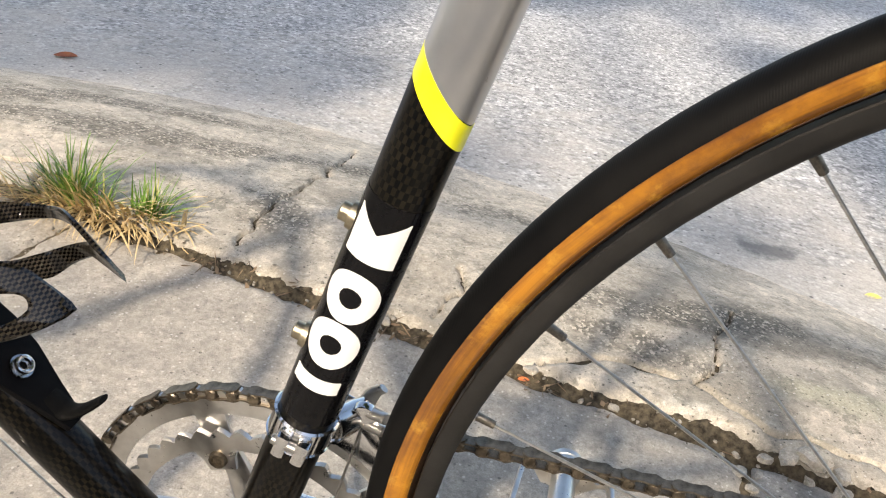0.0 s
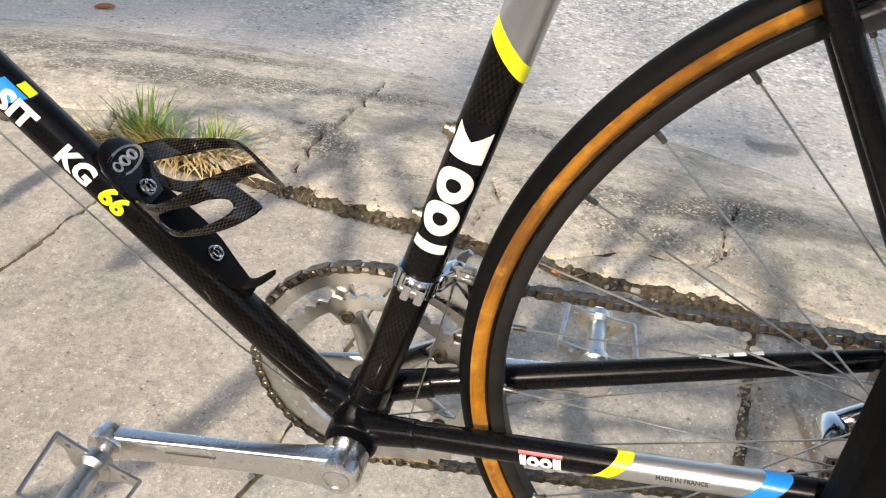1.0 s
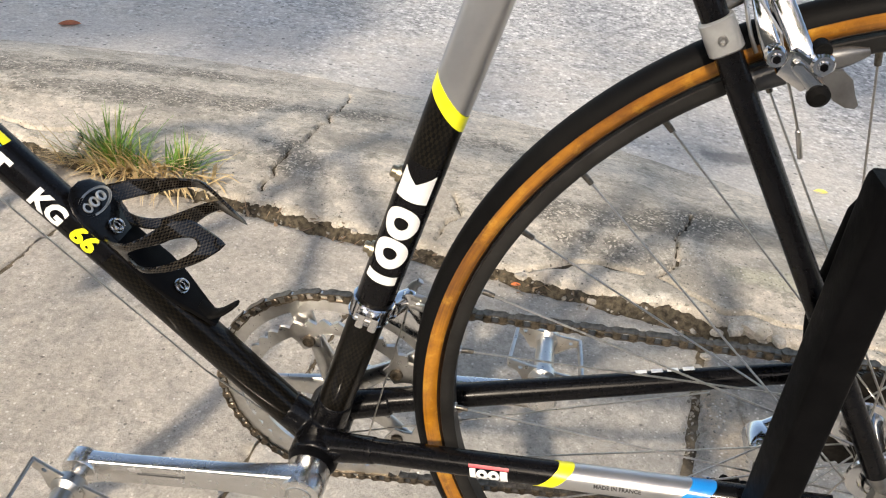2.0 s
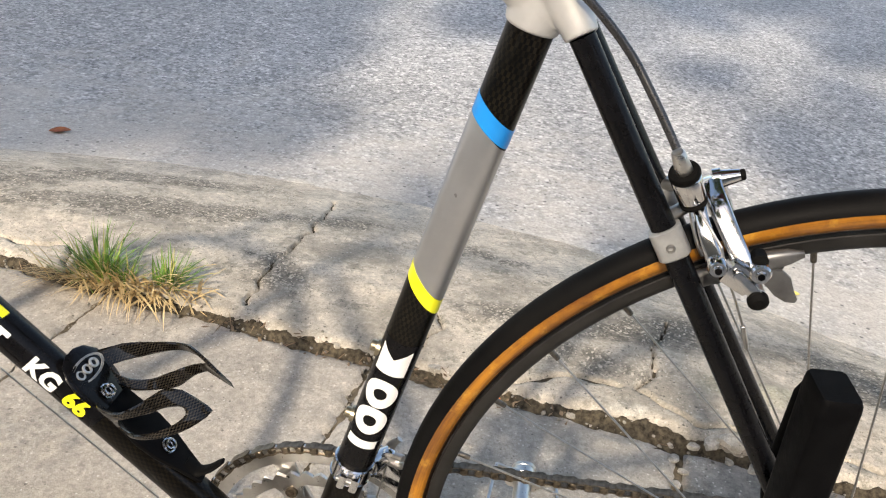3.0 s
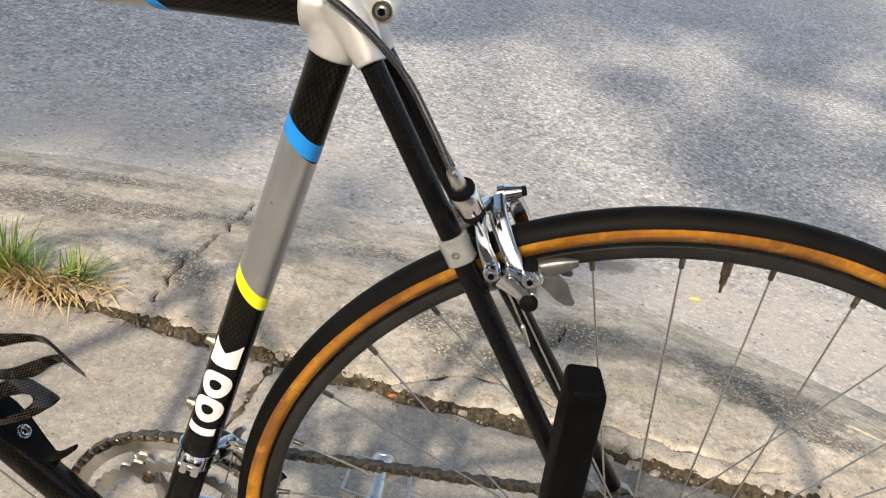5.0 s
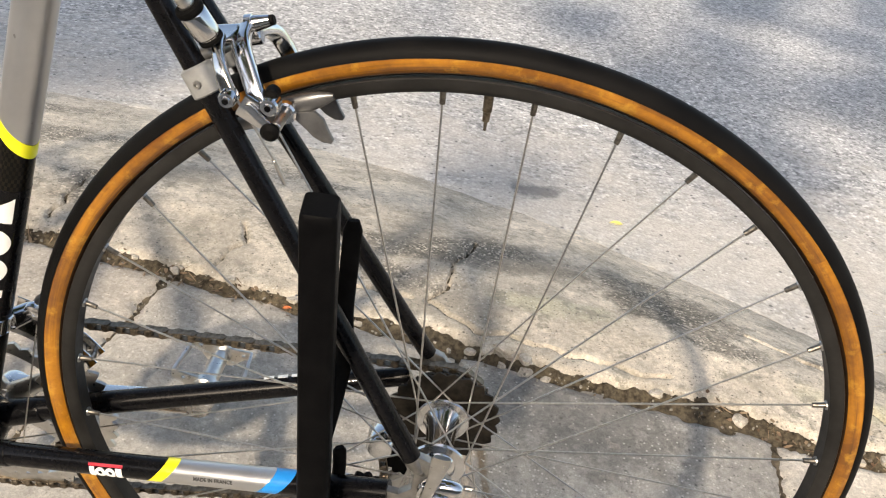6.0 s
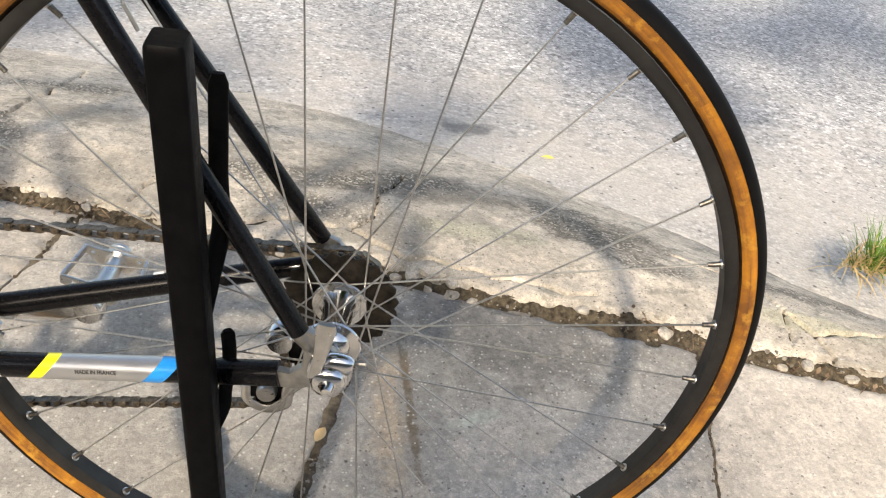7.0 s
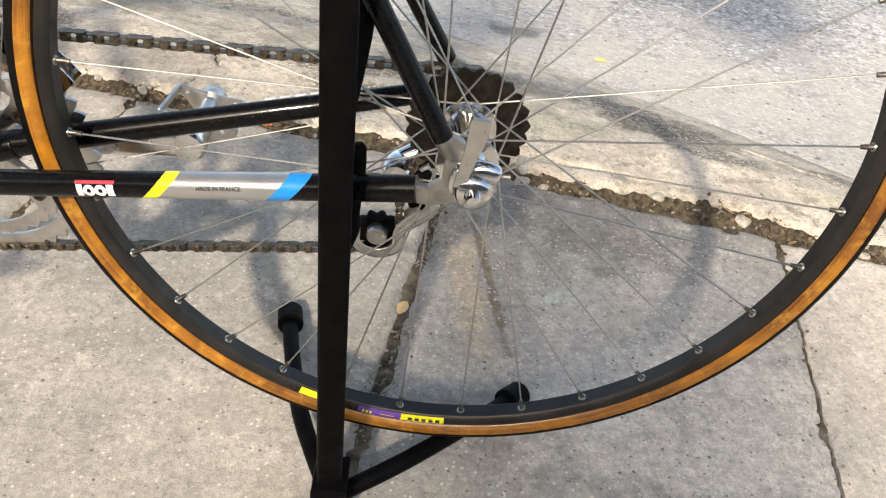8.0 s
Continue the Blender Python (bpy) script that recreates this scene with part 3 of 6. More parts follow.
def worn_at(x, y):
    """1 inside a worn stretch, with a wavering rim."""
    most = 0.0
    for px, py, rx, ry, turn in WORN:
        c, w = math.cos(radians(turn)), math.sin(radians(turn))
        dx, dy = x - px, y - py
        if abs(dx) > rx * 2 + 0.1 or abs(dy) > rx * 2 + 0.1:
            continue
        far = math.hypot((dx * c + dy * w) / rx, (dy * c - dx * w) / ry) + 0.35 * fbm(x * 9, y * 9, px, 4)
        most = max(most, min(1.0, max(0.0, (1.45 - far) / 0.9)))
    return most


CRACKS = [  # wandering cracks of the apron, in x, y
    ([(-0.752, 0.76), (-0.75, 0.908), (-0.732, 1.017), (-0.728, 1.198), (-0.741, 1.38)], 0.0030, 0.016),
    ([(0.045, 0.96), (0.012, 0.86), (0.0, 0.77), (-0.03, 0.705), (0.025, 0.652), (0.06, 0.642), (0.13, 0.635), (0.189, 0.627), (0.304, 0.602), (0.382, 0.598)], 0.0032, 0.017),
    ([(-0.25, 0.655), (-0.222, 0.675), (-0.137, 0.708), (-0.06, 0.706)], 0.0032, 0.017),
    ([(0.58, 0.80), (0.70, 0.72), (0.726, 0.633), (0.715, 0.543)], 0.0030, 0.016),
    ([(0.726, 0.62), (0.761, 0.575), (0.776, 0.503)], 0.0030, 0.016),
    ([(0.761, 0.575), (0.86, 0.585), (0.95, 0.60), (1.05, 0.57)], 0.0030, 0.016),
    ([(-1.36, 0.87), (-1.25, 0.835), (-1.15, 0.85), (-1.11, 0.80)], 0.0034, 0.018),
    ([(-0.42, 0.70), (-0.39, 0.78), (-0.41, 0.86)], 0.0026, 0.012),
]


def crack_drop(x, y):
    drop = 0.0
    for pts, w, depth in CRACKS:
        best = 9.0
        wx, wy = x + 0.014 * ns(x * 22, y * 22, 5), y + 0.014 * ns(x * 22, y * 22, 9)
        for (ax, ay), (bx, by) in zip(pts, pts[1:]):
            dx, dy = bx - ax, by - ay
            k = min(1.0, max(0.0, ((wx - ax) * dx + (wy - ay) * dy) / (dx * dx + dy * dy)))
            best = min(best, math.hypot(wx - ax - k * dx, wy - ay - k * dy))
        if best < w * 3:
            drop = max(drop, depth * math.exp(-(best / w) ** 2))
    return drop


def lip_at(u):
    """Where the broken edge of the apron stands over the joint."""
    wide = math.exp(-((u - 0.42) / 0.085) ** 2) + 0.55 * math.exp(-((u + 0.08) / 0.10) ** 2) + 0.35 * math.exp(-((u - 0.72) / 0.10) ** 2)
    return -0.021 + 0.028 * wide + 0.008 * ns(u * 9, 8.0) + 0.007 * ns(u * 31, 2.0) + 0.0035 * ns(u * 75, 5.0) + 0.0025 * ns(u * 190, 9.0)


def apron_height(u, v):
    ve = apron_edge(u)
    s = min(1.3, max(0.0, v / ve))
    fall = max(0.0, (s - 0.22) / 0.78)
    z = 0.015 - 0.123 * fall ** 1.30
    z += 0.0022 * fbm(u * 3, v * 3, 2.0) + 0.0018 * fbm(u * 26, v * 26, 7.0, 6)
    lip = max(0.0, 1 - (v - lip_at(u)) / 0.022)
    z -= 0.010 * lip ** 2 * (1 + 0.9 * ns(u * 21.0, 4.0))
    return z


def sheet(name, us, vs, height, to_place, material, parent=None, label="", category="", kind="structure"):
    verts, faces = [], []
    nv = len(vs)
    for u in us:
        for v in vs:
            p = to_place(u, v)
            verts.append((p[0], p[1], height(u, v, p)))
    for i in range(len(us) - 1):
        for j in range(nv - 1):
            a = i * nv + j
            faces.append((a, a + nv, a + nv + 1, a + 1))
    mesh = bpy.data.meshes.new(name)
    mesh.from_pydata(verts, [], faces)
    mesh.materials.append(material)
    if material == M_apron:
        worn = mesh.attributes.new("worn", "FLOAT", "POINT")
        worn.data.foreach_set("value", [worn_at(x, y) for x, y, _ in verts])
    smooth(mesh, 60)
    ob = new(name, mesh)
    if parent:
        ob.parent = parent
        if label:
            ob["label"] = label
        return ob
    return tagged(ob, label, category, "", kind)


def steps(a, b, d):
    n = max(2, int(round((b - a) / d)))
    return [a + (b - a) * i / n for i in range(n + 1)]


def road_height(u, v, p):
    ve = max(0.77 - 0.16 * (u + 0.7) ** 2, 0.30)
    far = min(1.0, max(0.0, (v - ve) / 0.8))
    z = -0.112 - 0.045 * far ** 0.7
    if v < ve - 0.05:
        z -= 0.10
    return z + 0.004 * fbm(u * 1.5, v * 1.5, 11.0)


far_u = [-900, -300, -90, -30, -12, -6] + steps(-3.2, 3.2, 0.05) + [6, 12, 30, 90, 300, 900]
far_v = [-900, -300, -90, -30, -12, -5, -2, 0.0] + steps(0.25, 4.5, 0.05) + [6, 9, 14, 30, 90, 300, 900]
sheet("ground", far_u, far_v, road_height, lambda u, v: place(u, v), M_asphalt, None, "worn grey asphalt road with pale exposed aggregate", "road")


def apron_place(u, k):
    return place(u, lip_at(u) + k * (apron_edge(u) - lip_at(u)))


def apron_z(u, k, p):
    uu, vv = uv_of(p[0], p[1])
    z = apron_height(uu, vv) - crack_drop(p[0], p[1])
    if k <= 0.0:
        z -= 0.05
    if k >= 1.0:
        z -= 0.03
    return z


ks = [0.0, 0.0005] + steps(0.006, 0.30, 0.006) + steps(0.31, 0.97, 0.0085) + [0.985, 0.995, 1.0]
sheet("apron", [-14, -10, -7, -5, -4, -3.2, -2.8] + steps(-2.4, 1.9, 0.0055) + [2.3, 2.8, 3.5, 5, 8, 12], ks, apron_z, apron_place, M_apron, None, "cracked concrete kerb apron sloping down to the road, with lichen and painted shade", "kerb apron")

sheet("crack_soil", steps(-1.6, 1.3, 0.0055), steps(0.0, 0.66, 0.0055), lambda u, v, p: apron_height(u, v) - (0.0080 if crack_drop(p[0], p[1]) > 0.0006 else 0.04), lambda u, v: place(u, v), M_soil, None,
      "dark soil showing in the cracks of the apron", "soil", "stuff")


def wedge(u, v, p):
    """Mossy earth banked up from the slab's edge to the broken lip."""
    lip = lip_at(u)
    k = min(1.0, max(0.0, (v + 0.036) / max(0.008, lip + 0.036)))
    z = -0.008 + 0.016 * k ** 1.4
    if v > lip + 0.006:
        z -= 0.02
    return z + 0.007 * fbm(u * 42, v * 42, 4.0, 7)


# soil in the broken joint between pavement and apron
sheet("joint_soil", [-14, -9, -6, -4, -3] + steps(-2.4, 1.9, 0.0045) + [2.5, 4, 8, 12], steps(-0.07, 0.05, 0.004), wedge, lambda u, v: place(u, v), M_soil, None,
      "dark mossy soil filling the broken pavement joint", "soil", "stuff")

pavement = thing("pavement", place(0, -0.5), "weathered concrete pavement of square slabs with open joints", "pavement", "", "structure")


def slab(i, v0, v1, material, fine):
    """One slab with worn edges and a thickness."""
    u0, u1 = i * SLAB + (0.006 if i == 0 else 0.0022), (i + 1) * SLAB - (0.006 if i == -1 else 0.0022)
    d = 0.007 if fine else 0.05
    e = [0.0, 0.0005, 0.004, 0.009, 0.016]
    us = [u0 + k for k in e] + steps(u0 + 0.024, u1 - 0.024, d) + [u1 - k for k in e[::-1]]
    vs = [v0 + k for k in e] + steps(v0 + 0.024, v1 - 0.024, d) + [v1 - k for k in e[::-1]]
    verts, faces = [], []
    tilt = 0.003 * ns(i * 3.7, 1.1)
    for u in us:
        for v in vs:
            edge = min(u - u0, u1 - u, v - v0, v1 - v)
            z = 0.0015 * fbm(u * 4, v * 4, 6.0) + 0.0010 * fbm(u * 30, v * 30, 3.0) + tilt * (u - u0)
            if edge < 0.02:
                z -= 0.007 * (1 - edge / 0.02) ** 2 * (1 + 1.4 * ns(u * 18, v * 18, 2.0)) + 0.014 * (1 - edge / 0.02) * max(0.0, ns(u * 30, v * 30, 6.0) - 0.12) + 0.010 * (1 - edge / 0.02) * max(0.0, ns(u * 80, v * 80, 3.0) - 0.05)
            if i == 0 and v < -0.12:
                z -= 0.0035 * math.exp(-((u - 0.078 - 0.006 * ns(v * 7, 2.0)) / 0.0045) ** 2)
            if edge <= 0.0001:
                z = -0.05
            j = 0.0018 * ns(u * 34, v * 34, 1.0) + 0.0024 * ns(u * 110, v * 110, 7.0) if edge < 0.012 else 0.0
            q = place(u + j, v + j, z) - BASE["pavement"]
            verts.append(q[:])
    nv = len(vs)
    for a in range(len(us) - 1):
        for b in range(nv - 1):
            k = a * nv + b
            faces.append((k, k + nv, k + nv + 1, k + 1))
    mesh = bpy.data.meshes.new("slab")
    mesh.from_pydata(verts, [], faces)
    mesh.materials.append(material)
    smooth(mesh, 50)
    ob = new("slab", mesh)
    ob.parent = pavement


for i in range(-14, 14):
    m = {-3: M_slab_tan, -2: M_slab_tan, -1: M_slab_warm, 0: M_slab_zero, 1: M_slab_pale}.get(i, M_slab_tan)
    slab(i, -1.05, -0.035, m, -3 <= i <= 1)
    for row in range(1, 5):
        slab(i, -1.05 * (row + 1), -1.05 * row - 0.008, M_slab_tan if (i + row) % 2 else M_slab_warm, False)

# soil under the joints
bm = bmesh.new()
vs = [bm.verts.new(place(u, v, -0.0090) - BASE["pavement"]) for u, v in ((-7.3, -5.2), (7.3, -5.2), (7.3, -0.05), (-7.3, -0.05))]
bm.faces.new(vs)
part("joint_bed", bm, M_joint, pavement, "sandy earth in the slab joints", local=True)


def pebbles():
    """Loose grit and broken bits along the joint."""
    rnd = random.Random(5)
    bm = bmesh.new()
    for _ in range(340):
        u = rnd.uniform(-1.6, 1.2)
        v = lip_at(u) + rnd.gauss(-0.012, 0.013)
        if not -0.06 < v < 0.05 or ns(u * 4, 6.0) < -0.15 and rnd.random() < 0.7:
            continue
        r = rnd.choice((0.001, 0.0015, 0.002, 0.003, 0.004)) * rnd.uniform(0.7, 1.3)
        z = (apron_height(u, v) if v > lip_at(u) + 0.003 else wedge(u, v, None) if v > -0.035 else 0.001) + r * 0.3
        res = bmesh.ops.create_icosphere(bm, subdivisions=1, radius=r, matrix=Matrix.Translation(place(u, v, z)) @ pose(0, 0, 0, rnd.uniform(0, 360), rnd.uniform(0, 360), 0) @ Matrix.Diagonal((1, rnd.uniform(0.6, 1), rnd.uniform(0.4, 0.8), 1)))
        for v_ in res["verts"]:
            v_.co += Vector((rnd.uniform(-1, 1), rnd.uniform(-1, 1), rnd.uniform(-1, 1))) * r * 0.2
    return bm


def joint_grit():
    """Crumbs and small stones lying in the slab joints."""
    rnd = random.Random(8)
    bm = bmesh.new()
    for _ in range(1300):
        i = rnd.choice((-2, -1, 0, 0, 0, 0, 1))
        u = i * SLAB + rnd.gauss(0.004 if i == 0 else 0.0, 0.010 if i == 0 else 0.005)
        v = rnd.uniform(-0.95, -0.01)
        if ns(v * 7, i * 3.0) < -0.05:
            continue
        r = rnd.choice((0.001, 0.0015, 0.002, 0.003)) * rnd.uniform(0.7, 1.3)
        z = (-0.0095 if abs(u - i * SLAB) < 0.005 else 0.0) + r * 0.3
        bmesh.ops.create_icosphere(bm, subdivisions=1, radius=r, matrix=Matrix.Translation(place(u, v, z)) @ pose(0, 0, 0, rnd.uniform(0, 360), rnd.uniform(0, 360), 0) @ Matrix.Diagonal((1, rnd.uniform(0.6, 1), rnd.uniform(0.4, 0.8), 1)))
    return bm


single("grit", joint_grit(), M_pebble, "crumbs and small stones in the slab joints", "gravel", "", "stuff", 30)
single("grit", pebbles(), M_pebble, "pale pebbles and broken concrete bits along the joint", "gravel", "", "stuff", 30)


def chunk(u, v, size, flat, seed):
    """A broken bit of concrete lying in the joint."""
    rnd = random.Random(seed)
    bm = bmesh.new()
    bmesh.ops.create_icosphere(bm, subdivisions=2, radius=1.0)
    for w in bm.verts:
        d = 1 + 0.30 * ns(w.co.x * 1.3 + seed, w.co.y * 1.3, w.co.z * 1.3) + 0.10 * ns(w.co.x * 4, w.co.y * 4 + seed, w.co.z * 4)
        w.co *= d
        w.co.z = max(-0.6, min(0.55 + 0.05 * w.co.x, w.co.z))
    bm.transform(Matrix.Diagonal((size, size * rnd.uniform(0.6, 0.85), size * flat, 1)))
    z = (-0.004 if v < -0.036 else wedge(u, v, None) if v < lip_at(u) else apron_height(u, v)) + size * flat * 0.25
    ob = single("concrete_chunk", bm, M_chunk, "pale broken concrete chunk lying in the joint", "rubble", "broken concrete chunks", "", 40)
    ob.matrix_world = Matrix.Translation(place(u, v, z)) @ pose(0, 0, 0, rnd.uniform(-8, 8), rnd.uniform(-8, 8), rnd.uniform(0, 360))


M_chunk = concrete("concrete_broken", (0.52, 0.475, 0.41), (0.40, 0.365, 0.31), (0.17, 0.155, 0.125), (0.24, 0.22, 0.17), 7, 0.7, 0.6)
for i, (u, v, size, flat) in enumerate(((0.075, -0.030, 0.011, 0.6), (0.115, -0.033, 0.013, 0.55), (0.150, -0.037, 0.010, 0.6), (0.045, -0.012, 0.019, 0.5), (0.075, -0.006, 0.022, 0.5), (0.11, -0.015, 0.014, 0.6), (0.02, -0.022, 0.012, 0.6),
                                        (0.60, -0.020, 0.012, 0.6), (0.66, -0.028, 0.010, 0.7), (0.70, -0.015, 0.016, 0.5), (0.77, -0.026, 0.012, 0.6), (0.83, -0.018, 0.014, 0.6), (-0.52, -0.022, 0.012, 0.5), (-0.60, -0.018, 0.010, 0.6),
                                        (-0.010, -0.058, 0.011, 0.5), (0.006, -0.082, 0.009, 0.5), (-0.003, -0.112, 0.010, 0.4), (0.014, -0.052, 0.008, 0.6), (-0.30, -0.020, 0.011, 0.6), (-0.18, -0.024, 0.009, 0.6), (-0.42, -0.014, 0.013, 0.5), (0.33, -0.012, 0.013, 0.5), (0.47, -0.010, 0.015, 0.5))):
    chunk(u, v, size, flat, i + 1)


def leaf_material(name, a, b):
    return plain(name, a, b, (0.5, 0.7), 0, 60, 0.3, 200)


M_leaf_brown = leaf_material("dry_leaf_brown", (0.24, 0.07, 0.03), (0.38, 0.14, 0.055))
M_leaf_tan = leaf_material("dry_leaf_tan", (0.55, 0.38, 0.18), (0.66, 0.48, 0.26))
M_leaf_yellow = leaf_material("dry_leaf_yellow", (0.60, 0.52, 0.12), (0.68, 0.60, 0.22))
M_grass = leaf_material("grass_green", (0.07, 0.17, 0.016), (0.19, 0.33, 0.05))
M_straw = leaf_material("grass_straw", (0.50, 0.36, 0.17), (0.68, 0.54, 0.31))


def fallen_leaf(at, length, turn, material, label, curl=0.25):
    bm = bmesh.new()
    rows = []
    for i in range(9):
        t = i / 8
        w = length * 0.27 * math.sin(math.pi * min(1, t * 0.96 + 0.04)) ** 0.8
        z = length * (0.06 + curl * (t - 0.5) ** 2)
        rows.append([bm.verts.new((length * (t - 0.5), w * s, z + abs(s) * w * 0.5)) for s in (-1, -0.5, 0, 0.5, 1)])
    for p, q in zip(rows, rows[1:]):
        for k in range(4):
            bm.faces.new((p[k], p[k + 1], q[k + 1], q[k]))
    ext = bmesh.ops.extrude_face_region(bm, geom=bm.faces[:])
    for v in ext["geom"]:
        if isinstance(v, bmesh.types.BMVert):
            v.co.z += 0.0005
    ob = single("fallen_leaf", bm, material, label, "leaf", "fallen leaves", "", 60)
    ob.matrix_world = pose(*at, 4, -3, turn)


def litter():
    """Scraps of dry leaf and stalk blown into the joint."""
    rnd = random.Random(14)
    bm = bmesh.new()
    for _ in range(260):
        u = rnd.choice((rnd.uniform(-0.85, -0.25), rnd.uniform(0.40, 0.95), rnd.uniform(-1.3, 1.0)))
        v = lip_at(u) + rnd.gauss(-0.010, 0.012)
        if v < -0.055 or v > 0.03:
            continue
        z = max(wedge(u, v, None) if v < lip_at(u) else apron_height(u, v), -0.002 if v < -0.036 else -1) + 0.0015
        m = Matrix.Translation(place(u, v, z)) @ pose(0, 0, 0, rnd.uniform(-35, 35), rnd.uniform(-35, 35), rnd.uniform(0, 360))
        if rnd.random() < 0.4:
            ln, w = rnd.uniform(0.006, 0.018), rnd.uniform(0.0005, 0.001)
        else:
            ln, w = rnd.uniform(0.003, 0.009), rnd.uniform(0.0015, 0.004)
        ring = [bm.verts.new(m @ Vector(q)) for q in ((-ln, 0, 0), (-ln * 0.3, w, 0.001), (ln * 0.5, w * 0.8, 0.0005), (ln, 0, 0.002), (ln * 0.2, -w, 0.0005), (-ln * 0.5, -w * 0.7, 0))]
        bm.faces.new(ring)
    return bm


M_litter = plain("dry_leaf_litter", (0.09, 0.048, 0.026), (0.32, 0.235, 0.15), (0.6, 0.8), 0, 28, 0.3, 200)
single("leaf_litter", litter(), M_litter, "brown scraps of dry leaf caught in the joint", "litter", "", "stuff", 60)
fallen_leaf((-1.64, 1.645, -0.131), 0.062, 20, M_leaf_brown, "curled rust-brown leaf lying on the asphalt")
fallen_leaf((-0.021, 0.231, 0.0), 0.026, 70, M_leaf_tan, "small dry tan leaf in the slab joint")
fallen_leaf((0.405, 1.365, -0.132), 0.035, 5, M_leaf_yellow, "small yellow leaf on the road edge")
fallen_leaf((-0.268, 0.632, -0.004), 0.016, 10, leaf_material("leaf_orange", (0.62, 0.16, 0.05), (0.7, 0.24, 0.09)), "bright orange leaf scrap beside the joint")
fallen_leaf((-0.70, 0.74, 0.0), 0.03, 150, M_leaf_brown, "brown dry leaf caught in the joint")
fallen_leaf((-0.64, 0.72, -0.004), 0.022, 40, M_leaf_tan, "pale dry leaf caught in the joint")


def tuft(name, at, bunches, height, straw, seed, label):
    """Grass growing from the joint. bunches: (x, y, spread, blades, height share); straw: (count, half width)."""
    rnd = random.Random(seed)
    root = thing(name, at, label, "grass")

    def blade_strip(bm, foot, lean_dir, length, lean, bend, w, dry):
        across = Vector((-lean_dir.y, lean_dir.x, 0)) * w
        p, a = foot.copy(), lean
        prev = None
        for k in range(6):
            t = k / 5
            ww = across * (1 - t ** 2 * 0.92)
            if dry:
                p.z = max(p.z, 0.001 + 0.005 * rnd.random())
            row = (bm.verts.new(p - ww), bm.verts.new(p + ww + Vector((0, 0, w * 0.4))))
            if prev:
                bm.faces.new((prev[0], prev[1], row[1], row[0]))
            prev = row
            p = p + (lean_dir * math.sin(a) + Vector((0, 0, math.cos(a)))) * (length / 5)
            a += bend / 5

    green, pale, dry_bm = bmesh.new(), bmesh.new(), bmesh.new()
    for bx, by, spread, count, tall in bunches:
        for q in range(count):
            ang = rnd.uniform(0, 2 * math.pi)
            rad = abs(rnd.gauss(0, 0.5)) * spread
            foot = Vector((bx + rad * math.cos(ang), by + rad * math.sin(ang) * 0.6, 0))
            out = Vector((math.cos(ang) + rnd.gauss(0, 0.5) + (0.5 if bx > 0 else -0.25), math.sin(ang) * 0.8 + rnd.gauss(0, 0.5), 0)).normalized()
            blade_strip(pale if q % 6 == 0 else green, foot, out, height * tall * rnd.uniform(0.5, 1.3), abs(rnd.gauss(0.32, 0.34)), rnd.uniform(0.2, 1.0), rnd.uniform(0.0010, 0.0022), False)
    count, half = straw
    for _ in range(count):
        x = max(-1.15, min(1.15, rnd.gauss(0.05, 0.55)))
        foot = Vector((x * half, rnd.gauss(-0.004, 0.012), 0.003))
        out = Vector((x * 0.8 + rnd.gauss(0, 0.45), -0.75 + rnd.gauss(0, 0.45), 0)).normalized()
        blade_strip(dry_bm, foot, out, height * rnd.uniform(0.4, 1.55), rnd.uniform(0.35, 1.35), rnd.uniform(0.4, 1.1), rnd.uniform(0.0010, 0.0024), True)
    part("foliage", green, M_grass, root, local=True)
    part("pale_foliage", pale, M_grass_pale, root, "yellowing blades", local=True)
    part("dry_growth", dry_bm, M_straw, root, "straw-coloured dead blades", local=True)
    return root


M_grass_pale = leaf_material("grass_yellowing", (0.30, 0.30, 0.07), (0.46, 0.42, 0.16))
tuft("grass_tuft", (-0.985, 0.770, 0.0), ((-0.055, 0.010, 0.060, 190, 1.25), (0.005, 0.006, 0.035, 40, 0.8), (0.085, 0.006, 0.038, 90, 1.0)), 0.076, (430, 0.125), 3, "grass tuft with green tips and straw base growing from the joint")
tuft("grass_tuft", (1.02, 0.90, -0.045), ((0.0, 0.0, 0.045, 150, 1.0), (0.035, 0.0, 0.035, 80, 0.9)), 0.100, (160, 0.07), 9, "small green grass tuft growing from the kerb edge")


# ---------------------------------------------------------------- bicycle
HUB = Vector((0, 0, 0.387))
BB = Vector((-0.4065, 0, 0.2895))
bike = thing("bicycle", (-0.45, 0, 0.0), "black carbon road bicycle with silver, blue and yellow bands", "bicycle")

ST0 = Vector((-0.4021, 0, 0.308))                       # seat tube axis, from the bottom bracket
ST_T, ST_S, ST_N = frame_of(ST0, ST0 + Vector((0.2412, 0, 0.9705)))
LUG = Vector((-0.2774, 0, 0.8100))                     # meeting of seat tube and top tube
TT_T, TT_S, TT_N = frame_of(LUG, LUG + Vector((-1, 0, -0.0455)))
DT0 = Vector((-0.41, 0, 0.2807))
DT_T, DT_S, DT_N = frame_of(DT0, DT0 + Vector((-0.7158, 0, 0.6983)))
R_ST, R_TT, R_DT, R_CS, R_SS = 0.0138, 0.0145, 0.0145, 0.0100, 0.0074


def st(s):
    return ST0 + ST_T * s


def tt(s):
    return LUG + TT_T * s


def dt(s):
    return DT0 + DT_T * s


# ---- frame tubes
seat_tube = part("seat_tube", sweep(line(st(0.0), st(0.505), 3), R_ST, 40), M_carbon, bike, "glossy carbon tube")
part("label_field", sleeve(ST0, ST_T, ST_S, R_ST, 0.140, 0.2620, 0.0), M_gloss_black, seat_tube, "plain black field")
